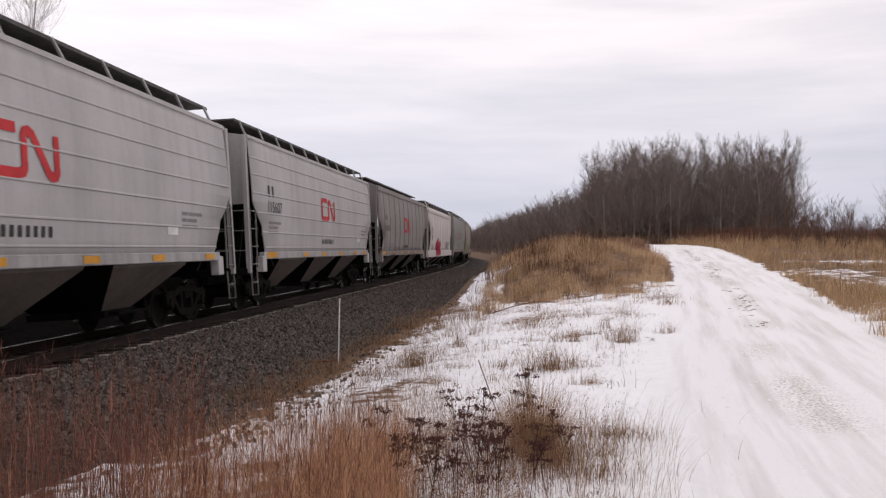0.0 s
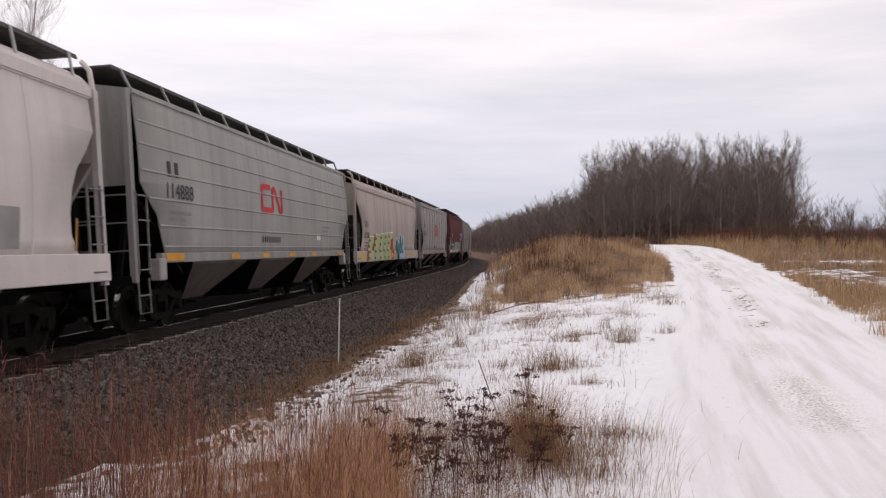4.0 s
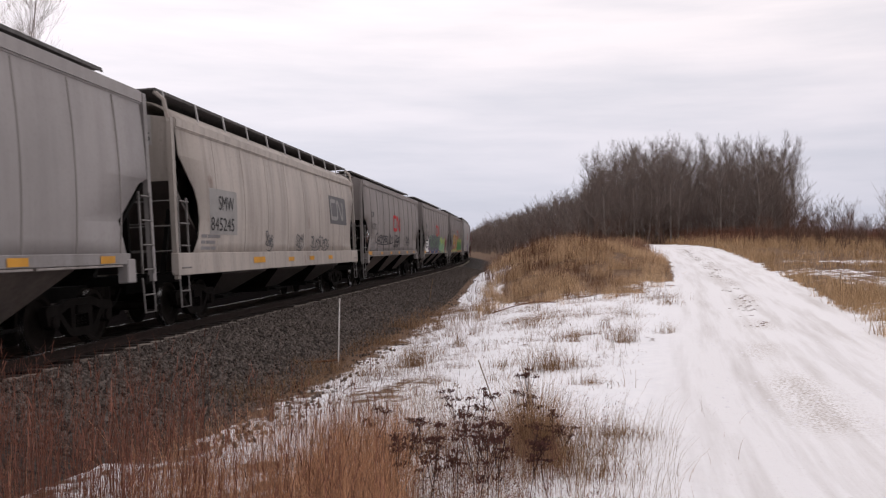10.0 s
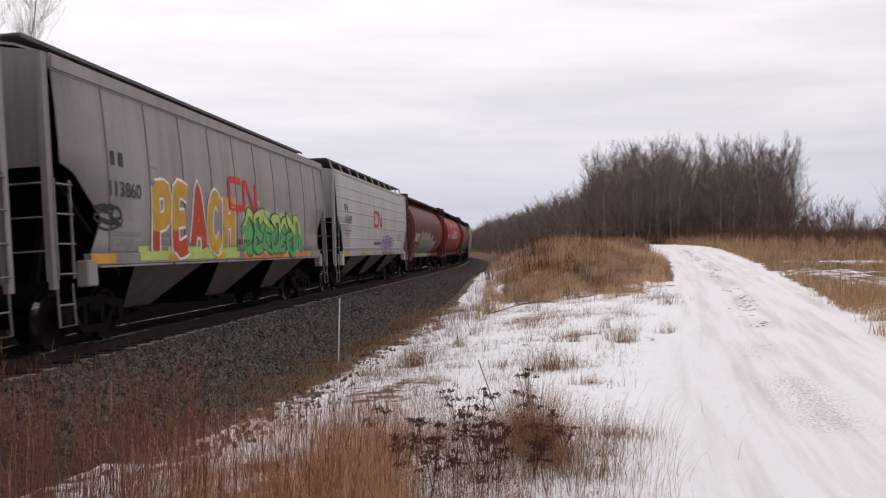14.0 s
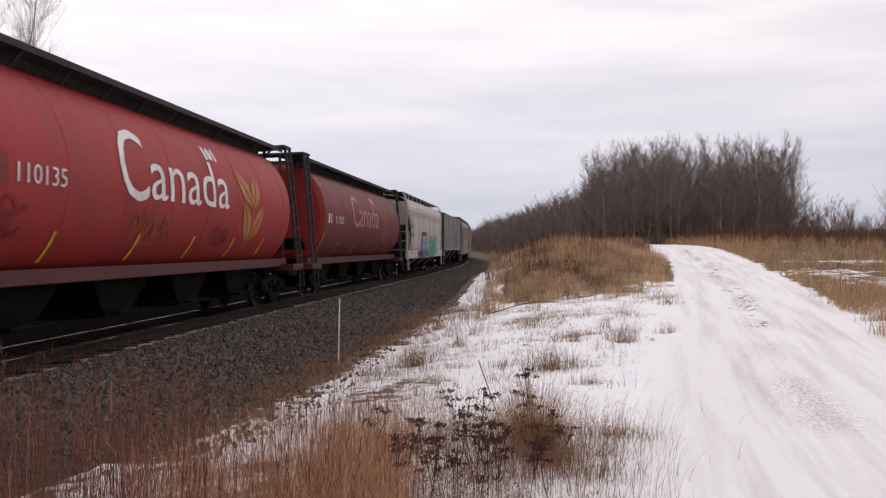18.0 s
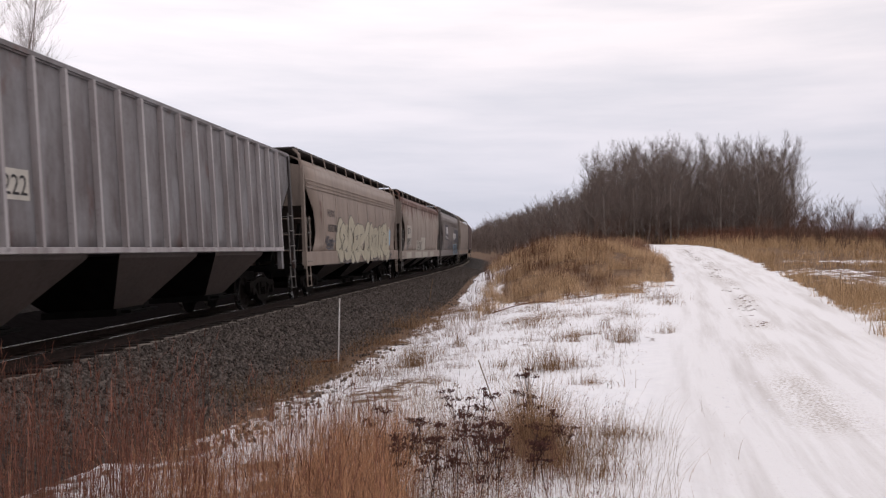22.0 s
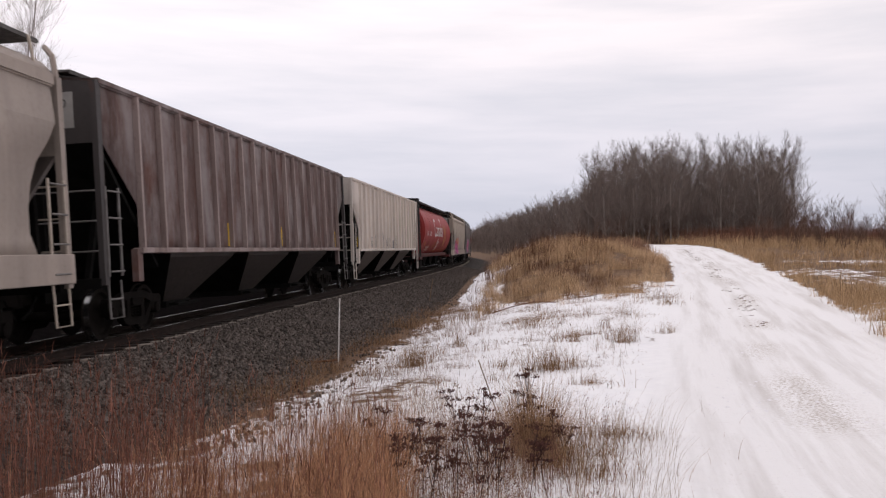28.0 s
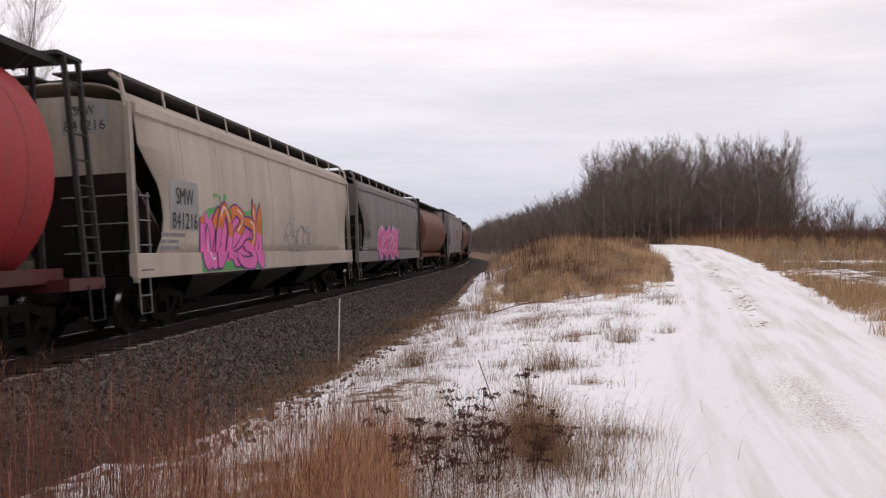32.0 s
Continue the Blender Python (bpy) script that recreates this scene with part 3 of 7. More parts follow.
def letters(text, x, z, height, width=None, shear=0.0):
    """Lettering from the built-in font, lower left at x, z."""
    cu = bpy.data.curves.new("lettering", "FONT")
    cu.body, cu.size, cu.fill_mode, cu.resolution_u = text, 1.0, "FRONT", 3
    cu.shear = shear
    tmp = bpy.data.objects.new("lettering", cu)
    scene.collection.objects.link(tmp)
    me = bpy.data.meshes.new_from_object(tmp.evaluated_get(bpy.context.evaluated_depsgraph_get()))
    bpy.data.objects.remove(tmp)
    bpy.data.curves.remove(cu)
    bm = bmesh.new()
    bm.from_mesh(me)
    bpy.data.meshes.remove(me)
    lo = [min(v.co[k] for v in bm.verts) for k in (0, 1)]
    hi = [max(v.co[k] for v in bm.verts) for k in (0, 1)]
    sz = height / (hi[1] - lo[1])
    sx = width / (hi[0] - lo[0]) if width else sz
    for v in bm.verts:
        v.co = Vector((x + (v.co.x - lo[0]) * sx, 0, z + (v.co.y - lo[1]) * sz))
    return bm


def glyphs_of(bm):
    """Splits a line of lettering where a gap runs down between two letters."""
    spans = []
    for f in bm.faces:
        xs = [v.co.x for v in f.verts]
        spans.append((min(xs), max(xs)))
    cuts = []
    for a, b in sorted(spans):
        if cuts and a < cuts[-1][1] + 1e-4:
            cuts[-1][1] = max(cuts[-1][1], b)
        else:
            cuts.append([a, b])
    out = []
    for a, b in cuts:
        piece = bmesh.new()
        made = {}
        for f in bm.faces:
            if a - 1e-4 <= min(v.co.x for v in f.verts) and max(v.co.x for v in f.verts) <= b + 1e-4:
                for v in f.verts:
                    if v not in made:
                        made[v] = piece.verts.new(v.co)
                piece.faces.new([made[v] for v in f.verts])
        out.append(piece)
    bm.free()
    return out


class Car:
    """A covered hopper car: its empty, size and side, with helpers for its paintwork."""

    def __init__(self, name, kind, L, label, group="cars of the grain train"):
        self.kind, self.L, self.half, self.shift = kind, L, side_half(kind), Car.set_back
        self.root = tagged(new(name), label, "hopper car", group)

    set_back = 0.0

    def mark(self, name, bm, mat, off=0.008, label=""):
        for v in bm.verts:
            v.co.x -= self.shift
        return part(name, draped(bm, self.half, off, SILL_STEP[self.kind]), mat, self.root, label)

    def text(self, t, x, z, h, w, mat, off=0.019, name="letter"):
        """Stencilled or painted lettering, each letter a part."""
        for bm in glyphs_of(letters(t, x, z, h, w)):
            self.mark(name, bm, mat, off)

    def bars(self, x, z, h, widths, mat, name="stencil_bar"):
        """Small stencilled lines that cannot be read."""
        bm = bmesh.new()
        for w in widths:
            rect(bm, x, z, x + w, z + h)
            x += w + h * 0.6
        return tagged(self.mark(name, bm, mat, 0.009), kind="stuff")

    def patch(self, name, x0, z0, x1, z1, mat, off=0.006, label=""):
        bm = bmesh.new()
        rect(bm, x0, z0, x1, z1)
        return self.mark(name, bm, mat, off, label)


def end_letters(car, lines, mat, z=4.02, h=0.18, plate_mat=None):
    """The car's marks on its front end wall."""
    if plate_mat:
        bm = bmesh.new()
        plate(bm, [(0.094, -1.08, z - 0.34), (0.094, -0.24, z - 0.34), (0.094, -0.24, z + 0.26), (0.094, -1.08, z + 0.26)], (0.004, 0, 0))
        part("number_panel", bm, plate_mat, car.root)
    for i, t in enumerate(lines):
        w = h * 0.72 * len(t)
        for piece in glyphs_of(letters(t, 0, z - i * h * 1.5, h, w)):
            for v in piece.verts:
                v.co = Vector((0.088, -0.66 + w / 2 - v.co.x, v.co.z))
            part("letter", piece, mat, car.root)


def emblem(car, x, z, w, h, mat, band=0.16):
    """The railway's looped emblem as one continuous band."""
    pts = [(0.42, 1), (0.08, 1), (0.015, 0.95), (0, 0.86), (0, 0.14), (0.015, 0.05), (0.08, 0), (0.42, 0), (0.50, 0.05), (0.52, 0.14), (0.52, 0.86),
           (0.54, 0.95), (0.585, 0.985), (0.64, 0.93), (0.86, 0.08), (0.91, 0.02), (0.965, 0.05), (0.985, 0.14), (0.985, 1)]
    bm = bmesh.new()
    ribbon(bm, [(x + a * w, z + b * h) for a, b in pts], band)
    car.mark("emblem", bm, mat, 0.017)


def ladder(car, x, y, z0, z1, w, mat, rungs, along="x"):
    """A side ladder: two stiles and separate round rungs."""
    bm = bmesh.new()
    for k in (0, 1):
        bar(bm, (x + k * w, y, z0), (x + k * w, y, z1), 0.045, 0.03)
    ob = part("ladder", bm, mat, car.root)
    key = "rung_%.2f" % w
    me = bpy.data.meshes.get(key)
    if me is None:
        b2 = bmesh.new()
        tube(b2, ((0, 0.02, 0), (0, -0.04, 0), (w, -0.04, 0), (w, 0.02, 0)), 0.016, 5)
        me = bpy.data.meshes.new(key)
        b2.to_mesh(me)
        b2.free()
        me.materials.append(LADDER_METAL)
    for i in range(rungs):
        r = new("rung", me)
        r.parent = ob
        r.location = (x, y, z0 + 0.08 + (z1 - z0 - 0.16) * i / (rungs - 1))
    return ob


LADDER_METAL = plain("ladder_metal", (0.18, 0.168, 0.16), 0.6, 0.2, 0.3, 6.0)
REFLECT = flat_paint("reflector_amber", (0.62, 0.30, 0.04), 0.4)
WHITE_P, BLACK_P, RED_P = flat_paint("stencil_white", (0.72, 0.70, 0.68)), flat_paint("stencil_black", (0.045, 0.043, 0.045)), flat_paint("emblem_red", (0.52, 0.045, 0.05))
GREY_P = flat_paint("stencil_grey", (0.22, 0.21, 0.21))
YELLOW_P = flat_paint("stripe_yellow", (0.68, 0.42, 0.03))


# ---- running gear, shared by all cars ----
def wheelset_mesh():
    bm = bmesh.new()
    lathe(bm, [(0.08, -1.02), (0.08, -0.84), (0.10, -0.82), (0.10, 0.82), (0.08, 0.84), (0.08, 1.02)], 10)
    for sgn in (-1, 1):
        prof = [(0.16, 0.86), (0.20, 0.80), (0.36, 0.775), (0.39, 0.83), (0.455, 0.83), (0.46, 0.73), (0.485, 0.715), (0.485, 0.695), (0.38, 0.70), (0.35, 0.725), (0.18, 0.70)]
        lathe(bm, [(r, sgn * y) for r, y in (prof if sgn > 0 else prof)], 22)
    bmesh.ops.recalc_face_normals(bm, faces=bm.faces[:])
    me = bpy.data.meshes.new("wheelset")
    bm.to_mesh(me)
    bm.free()
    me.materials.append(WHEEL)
    me.materials.append(TREAD)
    for p in me.polygons:
        r = math.hypot(p.center.x, p.center.z)
        if 0.43 < r < 0.475 and abs(p.normal.y) < 0.4:
            p.material_index = 1
        p.use_smooth = r < 0.3
    return me


def side_frame_mesh():
    """Cast side frame: an arch with two window openings, jaws over the bearings."""
    bm = bmesh.new()
    t = 0.13
    for k in (-1, 1):
        # upper chord, lower chord, column and jaw as separate castings that meet
        for shape in ([(0, 0.66), (0.22, 0.66), (0.42, 0.66), (0.66, 0.58), (1.10, 0.55), (1.12, 0.66), (1.06, 0.72), (0.66, 0.73), (0.42, 0.80), (0, 0.80)],
                      [(0, 0.19), (0.32, 0.19), (0.46, 0.25), (0.78, 0.57), (0.66, 0.60), (0.38, 0.33), (0, 0.33)],
                      [(0.22, 0.32), (0.36, 0.32), (0.36, 0.67), (0.22, 0.67)],
                      [(0.72, 0.42), (0.80, 0.42), (0.82, 0.57), (0.72, 0.57)], [(0.98, 0.42), (1.06, 0.42), (1.10, 0.57), (0.98, 0.57)]):
            pts = [(k * a, -t / 2, b) for a, b in shape]
            plate(bm, pts if k > 0 else pts[::-1], (0, t, 0))
        lathe(bm, [(0.05, -0.11), (0.11, -0.10), (0.115, -0.02), (0.115, 0.06)], 12, Matrix.Translation((k * 0.89, 0, 0.46)))
    bmesh.ops.recalc_face_normals(bm, faces=bm.faces[:])
    me = bpy.data.meshes.new("side_frame")
    bm.to_mesh(me)
    bm.free()
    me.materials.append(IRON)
    return me


def spring_mesh():
    bm = bmesh.new()
    for dx in (-0.12, 0.0, 0.12):
        pts = [(dx + 0.05 * math.cos(a * 0.9), 0.05 * math.sin(a * 0.9), 0.34 + 0.2 * a / 28) for a in range(29)]
        tube(bm, pts, 0.014, 4)
    me = bpy.data.meshes.new("spring_nest")
    bm.to_mesh(me)
    bm.free()
    me.materials.append(IRON)
    return me


def bolster_mesh():
    bm = bmesh.new()
    plate(bm, [(-0.20, -1.10, 0.55), (-0.20, -0.5, 0.42), (-0.20, 0.5, 0.42), (-0.20, 1.10, 0.55), (-0.20, 1.10, 0.70), (-0.20, -1.10, 0.70)], (0.40, 0, 0))
    lathe(bm, [(0.2, 0.0), (0.2, 0.12)], 14, Matrix.Translation((0, 0, 0.70)) @ Matrix.Rotation(radians(90), 4, "X"))
    bmesh.ops.recalc_face_normals(bm, faces=bm.faces[:])
    me = bpy.data.meshes.new("bogie")
    bm.to_mesh(me)
    bm.free()
    me.materials.append(IRON)
    return me


def coupler_mesh():
    bm = bmesh.new()
    box(bm, (-0.75, -0.09, 0.72), (0.25, 0.09, 0.92))
    plate(bm, [(-1.02, -0.17, 0.68), (-0.86, -0.20, 0.68), (-0.70, -0.10, 0.68), (-0.70, 0.10, 0.68), (-0.84, 0.17, 0.68), (-0.98, 0.14, 0.68)], (0, 0, 0.28))
    bmesh.ops.recalc_face_normals(bm, faces=bm.faces[:])
    me = bpy.data.meshes.new("coupler")
    bm.to_mesh(me)
    bm.free()
    me.materials.append(IRON)
    return me


WHEELSET, SIDE_FRAME, SPRING, BOLSTER, COUPLER = wheelset_mesh(), side_frame_mesh(), spring_mesh(), bolster_mesh(), coupler_mesh()
WHEELS = []


def running_gear(car):
    for x in (2.05, car.L - 2.05):
        bogie = part("bogie", BOLSTER, None, car.root)
        bogie.location = (x, 0, 0)
        for y in (-1.0, 1.0):
            f = part("side_frame", SIDE_FRAME, None, bogie)
            f.location = (0, y, 0)
            part("spring_nest", SPRING, None, bogie).location = (0, y, 0)
        for dx in (-0.89, 0.89):
            w = part("wheelset", WHEELSET, None, bogie)
            w.location = (dx, 0, 0.46)
            WHEELS.append(w)
    for x, turn in ((0.0, 0), (car.L, math.pi)):
        c = part("coupler", COUPLER, None, car.root)
        c.location, c.rotation_euler = (x, 0, 0), (0, 0, turn)


def hopper_bays(car, mat, count, x0, x1, z_top, z_bot=0.50):
    """Discharge hoppers: four sloped sheets each, narrowing to an outlet with its gate."""
    w = (x1 - x0) / count
    for i in range(count):
        a, b = x0 + i * w, x0 + (i + 1) * w
        c = (a + b) / 2
        yt, yb, k, q = car.half(z_top) - 0.05, 0.66, w * 0.385, 0.62
        rims = []
        for half_x, half_y, z in ((k, yt, z_top), (k - 0.02, yt - 0.03, z_top - 0.10), (q, yb, z_bot)):
            rims.append([(c - half_x, -half_y, z), (c + half_x, -half_y, z), (c + half_x, half_y, z), (c - half_x, half_y, z)])
        bm = bmesh.new()
        rings = [[bm.verts.new(p) for p in r] for r in rims]
        for r, t in zip(rings, rings[1:]):
            for j in (0, 2):
                bm.faces.new((r[(j + 1) % 4], r[j], t[j], t[(j + 1) % 4]))
        bm.faces.new(rings[0])
        bm.faces.new(rings[2][::-1])
        bay = part("hopper_bay", bm, mat, car.root)
        # cross slope sheets, near-black: brake dust plus the bays' shade in the colour
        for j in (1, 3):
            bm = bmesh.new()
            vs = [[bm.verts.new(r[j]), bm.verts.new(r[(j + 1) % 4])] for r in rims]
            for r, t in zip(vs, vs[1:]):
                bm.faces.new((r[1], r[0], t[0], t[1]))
            part("cross_slope_sheet", bm, SHADED_DUST, bay)
        # dark sheet added across the gap between bays to stand for its shade
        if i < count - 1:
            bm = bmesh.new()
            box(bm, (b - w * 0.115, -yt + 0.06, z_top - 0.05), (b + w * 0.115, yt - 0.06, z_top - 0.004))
            part("ridge_sheet", bm, SHADED_DUST, car.root)
        bm = bmesh.new()
        box(bm, (c - 0.66, -0.74, z_bot - 0.13), (c + 0.66, 0.74, z_bot - 0.002))
        box(bm, (c - 0.5, -0.98, z_bot - 0.09), (c - 0.42, -0.74, z_bot - 0.03))
        box(bm, (c + 0.42, -0.98, z_bot - 0.09), (c + 0.5, -0.74, z_bot - 0.03))
        tube(bm, ((c - 0.6, -0.96, z_bot - 0.06), (c + 0.6, -0.96, z_bot - 0.06)), 0.03, 6)
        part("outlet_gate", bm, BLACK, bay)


def running_board(car, z, y0, y1, x0, x1, mat, posts, eave, post_mat, slant=0.12, count=11):
    """Roof walkways on brackets, on both sides of the hatches."""
    for sgn in (-1, 1):
        bm = bmesh.new()
        box(bm, (x0, min(sgn * y0, sgn * y1), z - 0.035), (x1, max(sgn * y0, sgn * y1), z))
        box(bm, (x0, sgn * y1 - 0.012, z - 0.07), (x1, sgn * y1 + 0.012, z - 0.036))
        walkway = part("running_board", bm, mat, car.root)
        if posts and sgn < 0:
            for i in range(count):
                x = x0 + 0.3 + (x1 - x0 - 0.6) * i / (count - 1)
                b2 = bmesh.new()
                bar(b2, (x, sgn * y1 - 0.015, z - 0.01), (x + slant, sgn * (car.half(eave) - 0.10), eave + 0.03), 0.05, 0.03)
                part("bracket", b2, post_mat, walkway)
    # hatch covers along the middle
    n = 8
    w = (x1 - x0 - 1.0) / n
    for i in range(n):
        a = x0 + 0.5 + i * w
        bm = bmesh.new()
        box(bm, (a, -0.17 if y0 < 0.3 else -0.42, z - 0.16), (a + w - 0.06, 0.17 if y0 < 0.3 else 0.42, z - 0.02))
        part("hatch_cover", bm, mat, car.root)


def roof(car, mat, eave, crown, x0, x1, round_shoulder=False):
    """Roof sheet, lightly arched or with full round shoulders."""
    bm = bmesh.new()
    h = car.half(eave) - 0.02
    steps = ((1.0, 0.0), (0.975, 0.22), (0.90, 0.48), (0.78, 0.70), (0.60, 0.87), (0.35, 0.96)) if round_shoulder else ((1.0, 0.0), (0.72, 0.55), (0.35, 0.9))
    near = [(-h * a, eave + (crown - eave) * b) for a, b in steps]
    prof = near + [(0, crown)] + [(-y, z) for y, z in near[::-1]]
    rings = [[bm.verts.new((x, y, z)) for y, z in prof] + [bm.verts.new((x, y, z - 0.04)) for y, z in prof[::-1]] for x in np.linspace(x0, x1, 9)]
    n = len(rings[0])
    for a, b in zip(rings, rings[1:]):
        for k in range(n):
            bm.faces.new((a[k], a[(k + 1) % n], b[(k + 1) % n], b[k]))
    bm.faces.new(rings[0][::-1])
    bm.faces.new(rings[-1])
    bmesh.ops.recalc_face_normals(bm, faces=bm.faces[:])
    return part("roof", bm, mat, car.root, shade=round_shoulder)


def mirror_x(bm, L):
    for v in bm.verts:
        v.co.x = L - v.co.x
    bmesh.ops.reverse_faces(bm, faces=bm.faces[:])


def ends(car, mat, lower, eave, wall_z, sill_z, ladder_mat, stile_from=1.0):
    """Both ends: upper wall, slope sheet, corner posts, end sill, ladders and grab irons."""
    L = car.L
    for flip in (False, True):
        def put(name, bm, m, label=""):
            if flip:
                mirror_x(bm, L)
            return part(name, bm, m, car.root, label)
        h = car.half(eave) - 0.05
        bm = bmesh.new()
        pts = [(0.10, -h - 0.02, wall_z), (0.10, h + 0.02, wall_z), (0.10, h, eave), (0.10, 0.5, eave + 0.16), (0.10, -0.5, eave + 0.16), (0.10, -h, eave)]
        plate(bm, pts[::-1], (0.05, 0, 0))
        bmesh.ops.recalc_face_normals(bm, faces=bm.faces[:])
        put("end_wall", bm, mat)
        bm = bmesh.new()
        plate(bm, [(0.12, -h, wall_z), (0.12, h, wall_z), (2.3, h, sill_z - 0.35), (2.3, -h, sill_z - 0.35)], (0.04, 0, 0.05))
        bmesh.ops.recalc_face_normals(bm, faces=bm.faces[:])
        put("slope_sheet", bm, lower)
        for y in (-1.47, 1.47):
            bm = bmesh.new()
            box(bm, (0.02, y - 0.05, 0.98), (0.17, y + 0.05, eave - 0.02))
            put("corner_post", bm, mat)
        bm = bmesh.new()
        box(bm, (0.0, -1.45, 0.93), (0.30, 1.45, 1.10))
        box(bm, (0.3, -0.30, 0.72), (2.6, 0.30, 0.98))
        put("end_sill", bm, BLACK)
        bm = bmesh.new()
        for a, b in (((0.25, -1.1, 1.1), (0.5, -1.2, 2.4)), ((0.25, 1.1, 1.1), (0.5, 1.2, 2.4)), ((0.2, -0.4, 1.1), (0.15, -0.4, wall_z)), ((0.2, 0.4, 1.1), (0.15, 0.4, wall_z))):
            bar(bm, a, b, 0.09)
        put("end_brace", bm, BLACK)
        for z in (1.55, 2.05, 2.55):
            bm = bmesh.new()
            tube(bm, ((0.10, -1.42, z), (0.03, -1.42, z), (0.03, -0.2, z), (0.10, -0.2, z)), 0.016, 5)
            put("grab_iron", bm, ladder_mat)
        # side ladder down to the stirrup step
        x = 0.16 if not flip else L - 0.16 - 0.46
        ladder(car, x, -1.52, 1.12, 2.62, 0.46, ladder_mat, 4)
        bm = bmesh.new()
        tube(bm, ((0.14, -1.50, 1.05), (0.14, -1.52, 0.42), (0.60, -1.52, 0.42), (0.60, -1.50, 1.05)), 0.02, 5)
        tube(bm, ((0.14, -1.52, 0.74), (0.60, -1.52, 0.74)), 0.016, 5)
        put("stirrup_step", bm, ladder_mat)
        # brake rigging and hoses behind the end
        bm = bmesh.new()
        tube(bm, ((-0.05, -0.35, 0.85), (-0.25, -0.35, 0.62), (-0.42, -0.30, 0.50)), 0.025, 5)
        put("brake_hose", bm, BLACK)


def sill_beam(car, mat, z0, z1, x0, x1, proud=0.03, name="side_sill"):
    for sgn in (-1, 1):
        bm = bmesh.new()
        y = sgn * (car.half(z1) + 0.0)
        lo, hi = sorted((y - sgn * 0.10, y + sgn * proud))
        box(bm, (x0, lo, z0), (x1, hi, z1))
        bmesh.ops.bevel(bm, geom=bm.edges[:], offset=0.012, segments=1, affect="EDGES")
        part(name, bm, mat, car.root)


def eave_beam(car, mat, z0, z1, x0, x1, proud=0.05):
    for sgn in (-1, 1):
        bm = bmesh.new()
        y = sgn * (car.half(z0))
        lo, hi = sorted((y - sgn * 0.12, y + sgn * proud))
        box(bm, (x0, lo, z0), (x1, hi, z1))
        bmesh.ops.bevel(bm, geom=bm.edges[:], offset=0.03, segments=2, affect="EDGES")
        part("eave_beam", bm, mat, car.root)


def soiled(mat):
    """The same paint darkened for shade between cars, with the ends' heavier road film."""
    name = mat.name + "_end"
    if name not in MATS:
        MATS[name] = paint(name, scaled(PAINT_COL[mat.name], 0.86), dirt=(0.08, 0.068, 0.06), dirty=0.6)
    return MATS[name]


def reflectors(car, xs, z, w=0.6, h=0.12, mat=None, tall=False):
    for i, x in enumerate(xs):
        bm = bmesh.new()
        if tall:
            rect(bm, x, z, x + 0.07, z + h)
        else:
            rect(bm, x, z, x + (w * 1.6 if i == 0 else w), z + h + (0.03 if i == 0 else 0.0))
        car.mark("reflector", bm, mat or REFLECT, 0.010)


def fine_print(car, x, z, mat):
    for i, (n1, n2) in enumerate(((0.35, 0.75), (0.25, 0.55), (0.55, 0.30))):
        car.bars(x, z - i * 0.13, 0.07, (n1, n2), mat)


FLANGE = plain("worn_flange", (0.30, 0.27, 0.25), 0.5, 0.0, 0.25, 5.0)


